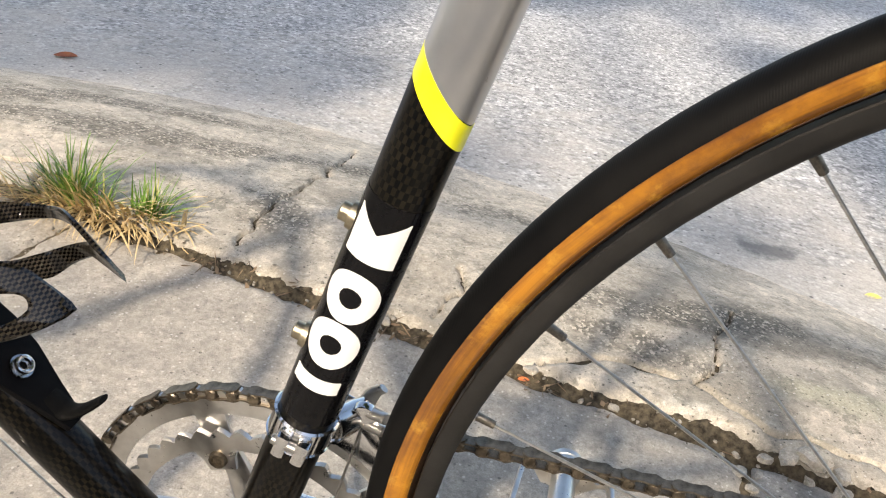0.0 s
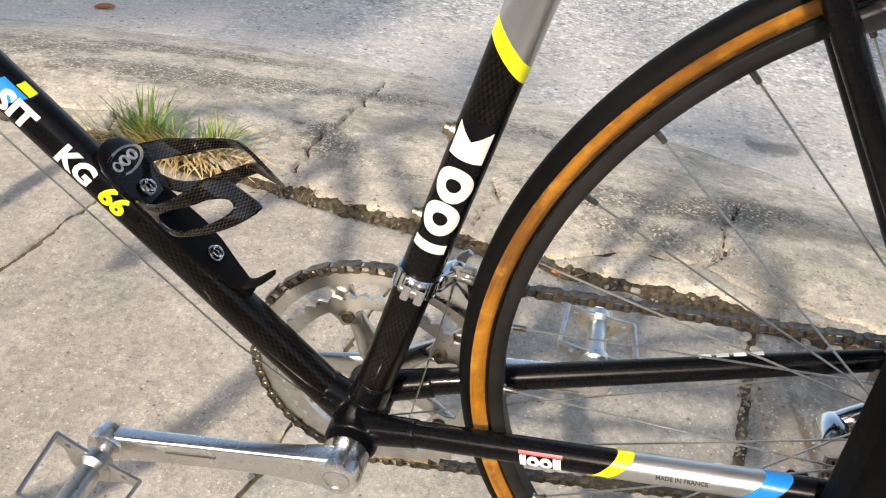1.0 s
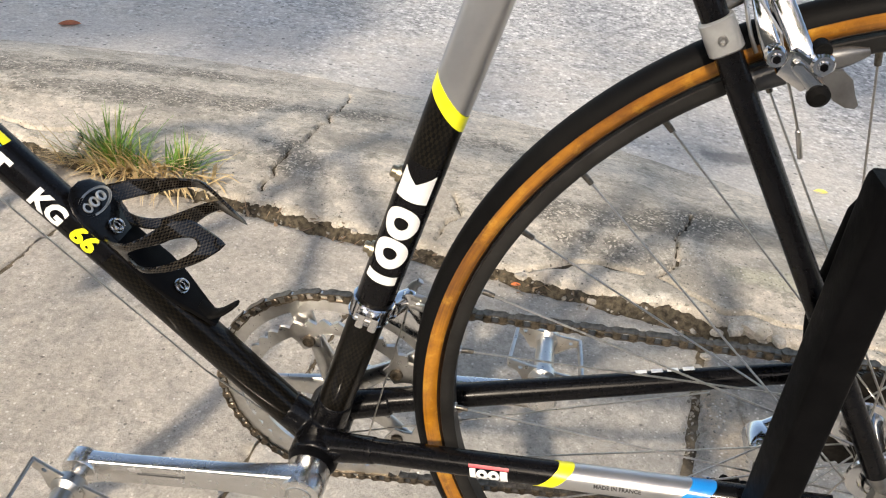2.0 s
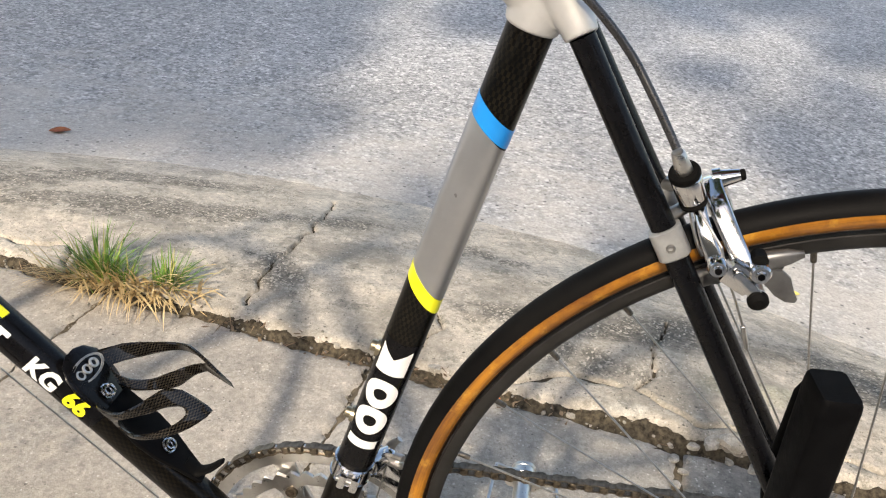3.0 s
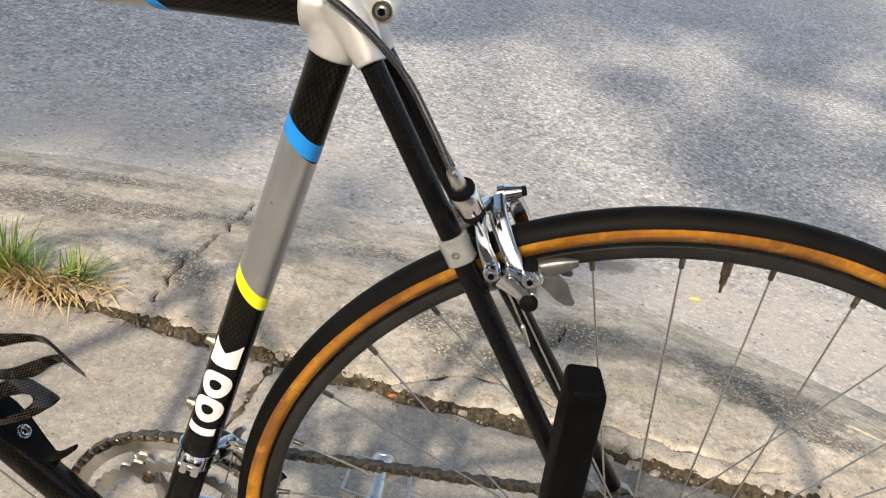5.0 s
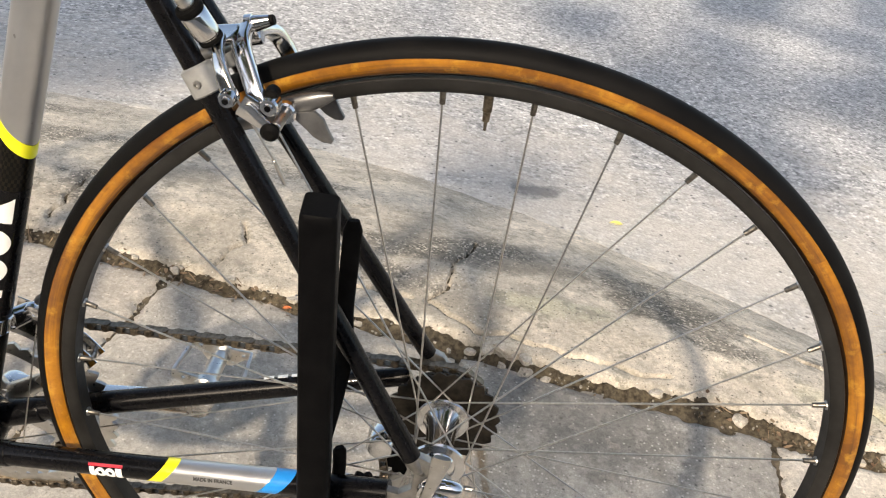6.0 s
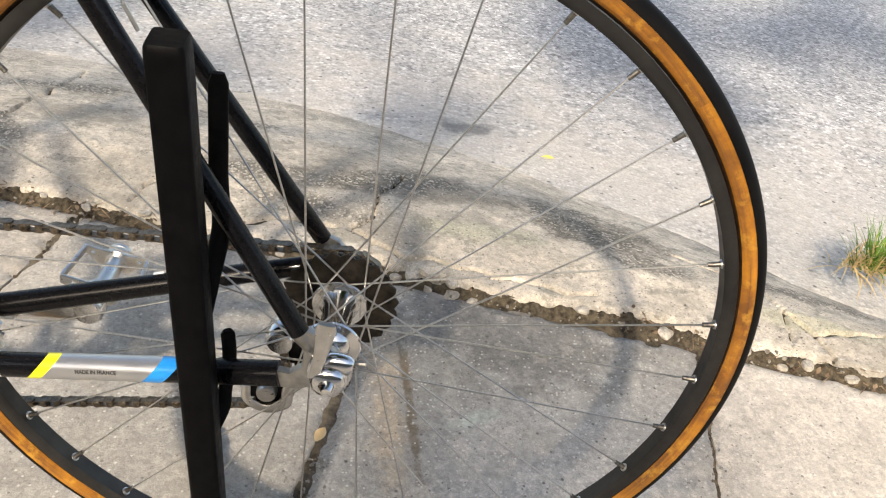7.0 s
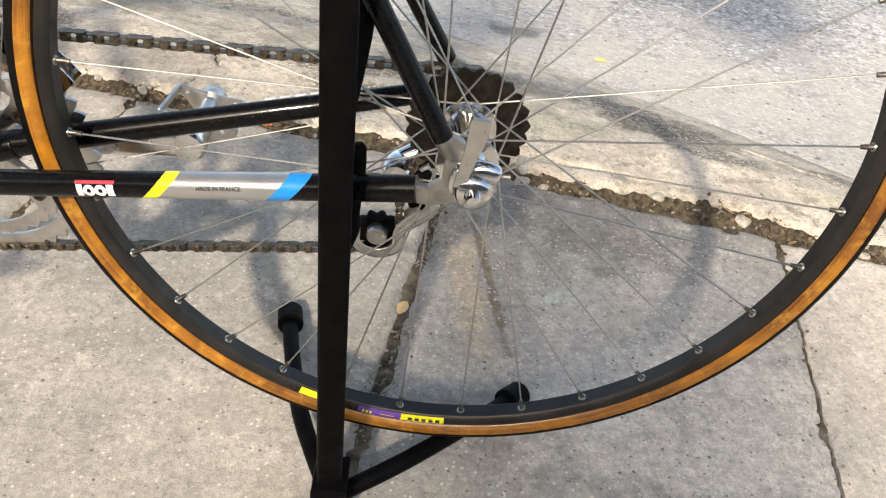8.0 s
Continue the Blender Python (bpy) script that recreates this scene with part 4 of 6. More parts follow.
part("silver_band", sleeve(ST0, ST_T, ST_S, R_ST, 0.3102, 0.4236, -0.0095, thick=0.0002), M_silver, seat_tube, "satin silver band")
part("yellow_stripe", sleeve(ST0, ST_T, ST_S, R_ST, 0.2996, 0.3106, -0.0105, thick=0.0003), M_yellow, seat_tube, "yellow stripe")
part("blue_stripe", sleeve(ST0, ST_T, ST_S, R_ST, 0.4233, 0.4354, -0.0075, thick=0.0003), M_blue, seat_tube, "blue stripe")
h = 0.0115
part("white_emblem", wrap(shapes([rect(0.003, -h, 0.0105, h), arc(0.0302, 0, 0.0127, 0, 360, 27)[:-1], arc(0.0565, 0, 0.0127, 0, 360, 27)[:-1],
                                  [(0.0755, -h), (0.098, -h), (0.0890, 0.0), (0.098, h), (0.0755, h)]],
                                 [(1, 0.0302, 0, 0.0050), (2, 0.0565, 0, 0.0050)]), ST0, ST_T, ST_S, R_ST, 0.1582, -6),
     M_white, seat_tube, "white maker's emblem of plain shapes")
top_tube = part("top_tube", sweep(line(tt(0.0), tt(0.555), 3), R_TT, 40), M_carbon, bike, "glossy carbon tube")
part("silver_band", sleeve(LUG, TT_T, TT_S, R_TT, 0.1264, 0.2766, 0.0132, thick=0.0002), M_silver, top_tube, "satin silver band")
part("blue_stripe", sleeve(LUG, TT_T, TT_S, R_TT, 0.1182, 0.1268, 0.0140, thick=0.0003), M_blue, top_tube, "blue stripe")
part("yellow_stripe", sleeve(LUG, TT_T, TT_S, R_TT, 0.2763, 0.2840, 0.0122, thick=0.0003), M_yellow, top_tube, "yellow stripe")
down_tube = part("down_tube", sweep(line(dt(0.0), dt(0.625), 3), R_DT, 40), M_carbon, bike, "glossy carbon tube")
part("label_field", sleeve(DT0, DT_T, DT_S, R_DT, 0.226, 0.42, 0.0), M_gloss_black, down_tube, "plain black field")
DOWN_T = -DT_T                                          # lettering runs down the tube


def on_down_tube(name, bm, s, material, label, turn=0.0, lift=0.0005):
    return part(name, wrap(bm, DT0 + DT_T * s, DOWN_T, DT_S, R_DT, 0.0, turn, lift, -1), material, down_tube, label)


on_down_tube("lettering", lettering("SIT", 0.0205, 0.0009, 1.0), 0.3440, M_white, "white lettering", 12)
on_down_tube("lettering", lettering("KG", 0.0205, 0.0009, 1.0), 0.2943, M_white, "white lettering", 12)
on_down_tube("lettering", lettering("66", 0.0205, 0.0009, 0.98), 0.2570, M_yellow, "yellow numerals", 12)
part("blue_stripe", sleeve(DT0, DT_T, DT_S, R_DT, 0.339, 0.358, -0.010, arc_from=14, arc_to=60), M_blue, down_tube, "blue stripe")
part("yellow_stripe", sleeve(DT0, DT_T, DT_S, R_DT, 0.3390, 0.3500, -0.010, arc_from=64, arc_to=92), M_yellow, down_tube, "yellow stripe")

HEAD_TOP, HEAD_LOW = Vector((-0.826, 0, 0.83)), Vector((-0.856, 0, 0.705))
part("head_tube", sweep(line(HEAD_LOW, HEAD_TOP, 3), 0.0185, 32), M_cast, bike, "satin silver lug")


def stay(name, a, b, r, label, r_end=None):
    return part(name, sweep(line(a, b, 3), [r, (r + (r_end or r)) / 2, r_end or r], 28), M_gloss_black, bike, label)


CS0, CS1 = Vector((-0.392, -0.024, 0.3006)), Vector((-0.034, -0.0600, 0.3767))
SS0, SS1 = Vector((-0.257, -0.0165, 0.783)), Vector((-0.0215, -0.0615, 0.4205))
FAR1 = Vector((-0.034, 0.0680, 0.3860))
chainstay = stay("chainstay", CS0, CS1, R_CS, "black carbon tube with silver, yellow and blue bands")
far_stay = stay("chainstay", (CS0.x, -CS0.y, CS0.z), FAR1, 0.0112, "plain black carbon tube", 0.0086)
for k in range(4):
    part("printed_bar", wrap(shapes([rect(0.0, -0.0022, 0.009, 0.0022)]), (CS0.x, -CS0.y, CS0.z), *frame_of((CS0.x, -CS0.y, CS0.z), FAR1)[:2], 0.0106, 0.240 + 0.0125 * k, -98, 0.0006), M_white, far_stay, "white bar of print")
stay("seatstay", SS0, SS1, R_SS, "black carbon tube")
stay("seatstay", (SS0.x, -SS0.y, SS0.z), (SS1.x, -SS1.y, SS1.z), R_SS, "black carbon tube")
CS_T, CS_S, CS_N = frame_of(CS0, CS1)


def cs_at(x):
    return (x - CS0.x) / CS_T.x


part("silver_band", sleeve(CS0, CS_T, CS_S, R_CS, cs_at(-0.2145), cs_at(-0.133), -0.0112, 32, 0.0002), M_silver, chainstay, "satin silver band")
part("yellow_stripe", sleeve(CS0, CS_T, CS_S, R_CS, cs_at(-0.2250), cs_at(-0.2140), -0.0112, 32, 0.0003), M_yellow, chainstay, "yellow stripe")
part("blue_stripe", sleeve(CS0, CS_T, CS_S, R_CS, cs_at(-0.1335), cs_at(-0.1175), -0.0112, 32, 0.0003), M_blue, chainstay, "blue stripe")
part("lettering", wrap(lettering("MADE IN FRANCE", 0.0042, 0.0001, 1.0), CS0, CS_T, CS_S, R_CS, cs_at(-0.189), -12, 0.0006, -1), M_ink, chainstay, "small dark lettering")
part("red_mark", wrap(shapes([rect(0, -0.0082, 0.031, -0.0056)]), CS0, CS_T, CS_S, R_CS, cs_at(-0.280), 0, 0.0003), M_red, chainstay, "red mark")
part("white_emblem", wrap(shapes([rect(0, -0.0048, 0.0045, 0.0045), arc(0.0095, 0, 0.0046, 0, 360, 18)[:-1], arc(0.0185, 0, 0.0046, 0, 360, 18)[:-1], rect(0.0235, -0.0048, 0.029, 0.0045)],
                                 [(1, 0.0095, 0, 0.0018), (2, 0.0185, 0, 0.0018)]), CS0, CS_T, CS_S, R_CS, cs_at(-0.279), -2), M_white, chainstay, "small white emblem of plain shapes")

# ---- bottom bracket shell and lugs
bb_bm = lathe([(-0.036, 0.0), (-0.036, 0.0185), (-0.034, 0.0205), (0.034, 0.0205), (0.036, 0.0185), (0.036, 0.0)], BB, (0, 1, 0), 40)
for a, b, r in ((BB, dt(0.040), R_DT + 0.0007), (BB, st(0.022), R_ST + 0.0012)):
    sweep([Vector(a), Vector(b) - (Vector(b) - Vector(a)).normalized() * 0.003, Vector(b)], [r, r, r - 0.0006], 36, bm=bb_bm)
for sgn in (-1, 1):
    a = Vector((-0.402, sgn * 0.0225, 0.2960))
    b = Vector((CS0.x, sgn * -CS0.y, CS0.z)).lerp(Vector((CS1.x, sgn * -CS1.y, CS1.z)), 0.10)
    sweep([a, b], [R_CS + 0.0030, R_CS + (0.0008 if sgn < 0 else 0.0016)], 28, bm=bb_bm)
bbs = fuse(part("bottom_bracket_shell", bb_bm, M_gloss_black, bike, "gloss black lug"), 0.0012, 5)
part("bearing_cup", lathe([(-0.046, 0.0), (-0.046, 0.012), (-0.044, 0.0170), (-0.036, 0.0185), (-0.036, 0.0)], BB, (0, 1, 0), 36), M_matt_black, bbs)

# ---- seat lug: silver casting joining top tube, seat tube and stays
lug_bm = sweep([st(0.4865), st(0.4895), st(0.505), st(0.525), st(0.5295)], [R_ST + 0.0014, R_ST + 0.0024, R_ST + 0.0030, R_ST + 0.0032, R_ST + 0.0022], 40)
sweep([tt(-0.004), tt(0.012), tt(0.0255), tt(0.0265)], [R_TT + 0.0016, R_TT + 0.0022, R_TT + 0.0020, R_TT + 0.0008], 40, bm=lug_bm)
for sgn in (-1, 1):
    a = Vector((-0.280, sgn * 0.005, 0.8145))
    b = Vector((SS0.x, sgn * -SS0.y, SS0.z))
    sweep(spline([a, a.lerp(b, 0.55) + Vector((0.001, 0, 0)), b], 6), [0.0160 - 0.0066 * (i / 12) ** 0.8 for i in range(13)], 28, bm=lug_bm)
sweep(spline([tt(0.020) + Vector((0, 0, -0.003)), LUG + Vector((-0.010, 0, -0.010)), st(0.494)], 6), [0.0135 + 0.0018 * math.sin(math.pi * i / 12) for i in range(13)], 28, bm=lug_bm)
sweep(spline([LUG + Vector((-0.016, 0, 0.006)), LUG + Vector((0.0, 0, -0.004)), LUG + Vector((0.012, 0, -0.014))], 5), [0.0150] * 11, 24, bm=lug_bm)
EAR = Vector((-0.2545, 0, 0.8145))
plate(capsule(-0.022, 0.0, 0.0080, 0.0082, 8), 0.0275, basis(EAR, (0.95, 0, -0.10), (0.10, 0, 0.95)), 0.0022, bm=lug_bm)
lug = fuse(part("seat_lug", lug_bm, M_cast, bike, "satin silver casting"), 0.0011, 5)
bolt = part("clamp_bolt", lathe([(-0.0015, 0.0), (-0.0015, 0.0026), (0.0, 0.0029), (0.0, 0.0040), (0.0025, 0.0046), (0.0025, 0.0)], EAR + Vector((0, -0.0152, 0)), (0, 1, 0), 24), M_alloy, lug, "steel socket bolt")
part("bolt_socket", lathe([(-0.0018, 0.0), (-0.0018, 0.0024), (-0.001, 0.0024)], EAR + Vector((0, -0.0154, 0)), (0, 1, 0), 6), M_matt_black, lug)
part("bolt_washer", lathe([(-0.0008, 0.0045), (-0.0008, 0.0058), (0.0015, 0.006), (0.0015, 0.0045)], EAR + Vector((0, -0.0150, 0)), (0, 1, 0), 28, closed=True), M_oily, lug)

# ---- seat post and saddle
post = part("seatpost", sweep([st(0.50), st(0.62), st(0.63)], [0.0133, 0.0133, 0.012], 40), M_post, bike, "polished alloy post")
saddle_at = st(0.640)


def saddle_mesh():
    bm = bmesh.new()
    rows = []
    n = 22
    for i in range(n + 1):
        t = i / n
        x = saddle_at.x - 0.165 + 0.275 * t
        half = 0.018 + 0.006 * t + 0.050 * max(0.0, (t - 0.45) / 0.55) ** 1.3
        if i in (0, n):
            half *= 0.7
        top = saddle_at.z + 0.042 + 0.012 * (2 * t - 1) ** 2
        rows.append([bm.verts.new((x, half * math.sin(a), top - 0.030 * (1 - math.cos(a)) - (0.0 if abs(a) < 1.6 else 0.012))) for a in [radians(-118 + 236 * k / 14) for k in range(15)]])
    for p, q in zip(rows, rows[1:]):
        for k in range(14):
            bm.faces.new((p[k], p[k + 1], q[k + 1], q[k]))
        bm.faces.new((p[14], p[0], q[0], q[14]))
    bm.faces.new(rows[0])
    bm.faces.new(rows[-1][::-1])
    return bm


sad = part("saddle", saddle_mesh(), M_leather, bike, "dark red leather saddle")
for sgn in (-1, 1):
    part("saddle_rail", sweep(spline([saddle_at + Vector((-0.14, sgn * 0.006, 0.028)), saddle_at + Vector((-0.06, sgn * 0.02, 0.004)), saddle_at + Vector((0.03, sgn * 0.022, 0.004)), saddle_at + Vector((0.09, sgn * 0.035, 0.022))], 5), 0.0035, 10), M_steel, sad)
part("seatpost_clamp", box((0.045, 0.05, 0.022), basis(saddle_at + Vector((-0.004, 0, -0.002)), (1, 0, 0), (0, 1, 0)), 0.005), M_alloy, bike)


# ---- wheels
def spoke_meshes():
    bm = sweep(line((0, 0, 0), (0, 0, 1), 2), 0.00078, 8)
    mesh = bpy.data.meshes.new("spoke")
    bm.to_mesh(mesh)
    bm.free()
    mesh.materials.append(M_steel)
    smooth(mesh)
    bm = lathe([(0.0, 0.0), (0.0, 0.0022), (-0.0012, 0.0030), (-0.004, 0.0022), (-0.0125, 0.0019), (-0.013, 0.0)], (0, 0, 0), (0, 0, 1), 10)
    nip = bpy.data.meshes.new("nipple")
    bmesh.ops.recalc_face_normals(bm, faces=bm.faces[:])
    bm.to_mesh(nip)
    bm.free()
    nip.materials.append(M_nipple)
    smooth(nip)
    return mesh, nip


SPOKE, NIPPLE = spoke_meshes()
R_RIM, R_TYRE, R_SECTION = 0.3044, 0.3248, 0.0113


def spoke_line(c, k, left_y, right_y, r_hole, turn):
    """Spoke k runs from its flange hole to its nipple, three-cross."""
    a = radians(11.25 * k + turn)
    nip = c + Vector((R_RIM * math.sin(a), 0, R_RIM * math.cos(a)))
    left = k % 2 == 0
    off = 67.5 if k % 4 in (1, 2) else -67.5
    b = a + radians(off)
    hole = c + Vector((r_hole * math.sin(b), left_y if left else right_y, r_hole * math.cos(b)))
    return hole, nip


def aim(a, b, scale_to=True):
    d = b - a
    q = d.to_track_quat("Z", "Y").to_matrix().to_4x4()
    return Matrix.Translation(a) @ q @ (Matrix.Diagonal((1, 1, d.length, 1)) if scale_to else Matrix.Identity(4))


def wheel(name, c, left_y, right_y, label, turn):
    rim = part(name, lathe([(-0.0086, 0.3050), (-0.0072, 0.3036), (0.0072, 0.3036), (0.0086, 0.3050), (0.0101, 0.3085), (0.0098, 0.3132), (0.0090, 0.3138),
                            (0.0060, 0.3132), (0.0, 0.3125), (-0.0060, 0.3132), (-0.0090, 0.3138), (-0.0098, 0.3132), (-0.0101, 0.3085)], c, (0, 1, 0), 128, closed=True), M_rim, bike, label)

    def ring(a0, a1, n, extra=0.0):
        out = []
        for i in range(n + 1):
            a = radians(a0 + (a1 - a0) * i / n)
            out.append(((R_SECTION + extra) * math.sin(a), R_TYRE + (R_SECTION + extra) * math.cos(a)))
        return out

    part("tyre", lathe(ring(-80, 80, 16, 0.0005) + ring(76, -76, 8, -0.0015), c, (0, 1, 0), 160, closed=True), M_tread, rim, "black tread with fine ribs")
    for s0, s1 in ((-79, -138), (79, 138)):
        part("sidewall", lathe(ring(s0, s1, 10) + ring(s1, s0, 6, -0.0015), c, (0, 1, 0), 160, closed=True), M_sidewall, rim, "amber sidewall")
    for s0, s1 in ((-137, -162), (137, 162)):
        part("base_tape", lathe(ring(s0, s1, 5, 0.0003) + ring(s1, s0, 4, -0.0015), c, (0, 1, 0), 128, closed=True), M_tape, rim, "dark base tape")
    lo, hi = min(left_y, right_y), max(left_y, right_y)
    hub = part("hub", lathe([(lo - 0.026, 0.0), (lo - 0.026, 0.0075), (lo - 0.008, 0.0085), (lo - 0.006, 0.0125), (lo - 0.0018, 0.0150), (lo - 0.0016, 0.0222), (lo, 0.0232), (lo + 0.0016, 0.0222), (lo + 0.002, 0.0165), (lo + 0.010, 0.0128),
                             ((lo + hi) / 2, 0.0118), (hi - 0.010, 0.0128), (hi - 0.002, 0.0165), (hi - 0.0016, 0.0222), (hi, 0.0232), (hi + 0.0016, 0.0222), (hi + 0.002, 0.014), (hi + 0.04, 0.012), (hi + 0.04, 0.0)], c, (0, 1, 0), 40), M_chrome, rim, "polished alloy hub")
    eyelet = lathe([(0.0, 0.0022), (0.0012, 0.0026), (0.0010, 0.0036), (-0.0004, 0.0039)], (0, 0, 0), (0, 0, -1), 14)
    emesh = bpy.data.meshes.new("eyelet")
    eyelet.to_mesh(emesh)
    eyelet.free()
    emesh.materials.append(M_alloy)
    smooth(emesh)
    for k in range(32):
        a = radians(11.25 * k + turn)
        out = Vector((math.sin(a), 0, math.cos(a)))
        alike("eyelet", emesh, rim, aim(c + out * 0.3034, c + out * 0.31, False))
        hole, nip = spoke_line(c, k, left_y, right_y, 0.0205, turn)
        alike("spoke", SPOKE, rim, aim(hole, nip))
        alike("nipple", NIPPLE, rim, aim(hole, hole + (nip - hole) * 1.004, False) @ Matrix.Translation((0, 0, (nip - hole).length * 1.004)))
    return rim


rear = wheel("rear_wheel", HUB, -0.033, 0.018, "dark rim with black and amber tubular tyre", -8.0)
FRONT = Vector((-0.992, 0, 0.338))
wheel("front_wheel", FRONT, -0.033, 0.033, "dark rim with black and amber tubular tyre", 0.0)


def rim_place(deg, r, y=0.0, c=HUB):
    a = radians(deg)
    return c + Vector((r * math.sin(a), y, r * math.cos(a)))


valve = part("valve", sweep([rim_place(-2.4, r) for r in (0.306, 0.2905, 0.290, 0.2835, 0.283, 0.277)], [0.0034, 0.0032, 0.0026, 0.0024, 0.0013, 0.0010], 14), M_oily, rear, "tarnished valve")


def rim_sticker(name, d0, d1, material, label, extra=0.0):
    """A film on the rim's near side."""
    bm = bmesh.new()
    rows = []
    n = 12
    for i in range(n + 1):
        d = d0 + (d1 - d0) * i / n
        rows.append([bm.verts.new(rim_place(d, r, y - 0.0003 - extra)) for r, y in ((0.3052, -0.00868), (0.3068, -0.00945), (0.3085, -0.0101), (0.3128, -0.0098))])
    for p, q in zip(rows, rows[1:]):
        for k in range(3):
            bm.faces.new((p[k], p[k + 1], q[k + 1], q[k]))
    return part(name, bm, material, rear, label)


def rim_bars(d0, d1, count, material, r0, r1, label):
    for i in range(count):
        bm = bmesh.new()
        a = d0 + (d1 - d0) * (i + 0.15) / count
        b = d0 + (d1 - d0) * (i + 0.75) / count
        vs_ = [rim_place(d, r, -0.0104 - 0.0006) for d, r in ((a, r0), (b, r0), (b, r1), (a, r1))]
        bm.faces.new([bm.verts.new(v) for v in vs_])
        part("printed_bar", bm, material, rear, label)


S16 = 11.25 * 16 - 8
rim_sticker("yellow_sticker", S16 + 3.0, S16 + 10.8, M_yellow, "yellow rim sticker")
rim_bars(S16 + 3.6, S16 + 9.8, 5, M_ink, 0.3072, 0.3112, "dark bars of print")
rim_sticker("purple_sticker", S16 + 10.8, S16 + 18.6, M_purple, "purple rim sticker")
rim_bars(S16 + 16.0, S16 + 18.0, 3, M_yellow, 0.3072, 0.3112, "yellow print mark")
rim_bars(S16 + 11.4, S16 + 15.8, 1, M_yellow, 0.3088, 0.3095, "yellow print line")
rim_sticker("yellow_sticker", S16 + 23.5, S16 + 29.5, M_yellow, "yellow rim sticker")

# ---- cassette
cass = None
for i, teeth in enumerate((23, 21, 19, 17, 16, 15, 14)):
    rt = 0.0127 / (2 * math.sin(math.pi / teeth))
    bm = toothed(0, HUB.z, 0.0225 + 0.0046 * i, 0.0019, teeth, rt - 0.0018, rt + 0.0022, 0.016)
    if cass is None:
        cass = part("cassette", bm, M_cog, bike, "grimy steel cassette")
    else:
        part("cog", bm, M_cog, cass)
part("spacer_body", lathe([(0.019, 0.0), (0.019, 0.020), (0.055, 0.019), (0.055, 0.0)], HUB, (0, 1, 0), 30), M_cog, cass)

# ---- dropouts, axle and quick release
for sgn in (-1, 1):
    y = sgn * 0.0615
    dx = [(-0.0405, -0.0192), (-0.022, -0.0200), (-0.006, -0.0145), (0.008, -0.0125), (0.0145, -0.002), (0.013, 0.014), (-0.002, 0.027), (-0.0075, 0.0345), (-0.0165, 0.038), (-0.0235, 0.0335), (-0.0175, 0.018), (-0.0180, 0.003), (-0.0270, -0.0050), (-0.0405, -0.0030)]
    drop = part("dropout", plate(dx, 0.0075, basis((HUB.x, y, HUB.z), (1, 0, 0), (0, 0, 1)), 0.0018, [(-0.0120, 0.0205, 0.0022)]), M_dropout, bike, "worn grey alloy dropout")
    b = Vector((SS1.x, sgn * -SS1.y, SS1.z))
    part("stay_end", sweep([b, b + Vector((0.003, 0, -0.005)), b + Vector((0.008, 0, -0.013))], [0.0068, 0.0064, 0.0045], 20), M_dropout, drop)
    part("lock_nut", lathe([(0, 0.0), (0, 0.0095), (0.006, 0.0085), (0.006, 0.0)], HUB + Vector((0, sgn * 0.053 - 0.003, 0)), (0, 1, 0), 24), M_chrome, drop)
QC = HUB + Vector((0.003, -0.066, 0.0065))
qr = part("quick_release", lathe([(-0.0270, 0.0), (-0.0265, 0.0036), (-0.0235, 0.0052), (-0.0205, 0.0062), (-0.0195, 0.0100), (-0.0175, 0.0124), (-0.0145, 0.0136), (-0.0075, 0.0140), (-0.0070, 0.0162), (-0.0015, 0.0170), (0.0, 0.0160), (0.0, 0.0)], QC, (0, 1, 0), 40), M_chrome, bike, "chromed quick-release")
lev = [QC + Vector((-0.0105, -0.0165, 0.004)), QC + Vector((-0.0075, -0.0185, 0.022)), QC + Vector((-0.0050, -0.0205, 0.040)), QC + Vector((-0.0035, -0.0230, 0.060))]
part("lever", sweep(spline(lev, 4), [0.0040 + 0.0040 * (i / 12) ** 2 for i in range(12)] + [0.0060], 16, 0.30, square=0.4), M_alloy, qr, "dull alloy lever with a broad tip")
part("cam_housing", sweep(spline([QC + Vector((-0.010, -0.006, 0.008)), QC + Vector((0.004, -0.008, 0.013)), QC + Vector((0.015, -0.007, 0.010))], 4), [0.0085] * 8 + [0.0070], 20, 0.8), M_chrome, qr, "polished cam housing")
part("spring_tail", rod(QC + Vector((0.012, 0.006, 0.002)), QC + Vector((0.026, 0.004, 0.004)), 0.0020, 10), M_dropout, qr)
part("nut", lathe([(0.0, 0.0), (0.0, 0.0105), (0.012, 0.0095), (0.016, 0.006), (0.016, 0.0)], HUB + Vector((0, 0.0655, 0)), (0, 1, 0), 28), M_chrome, qr)

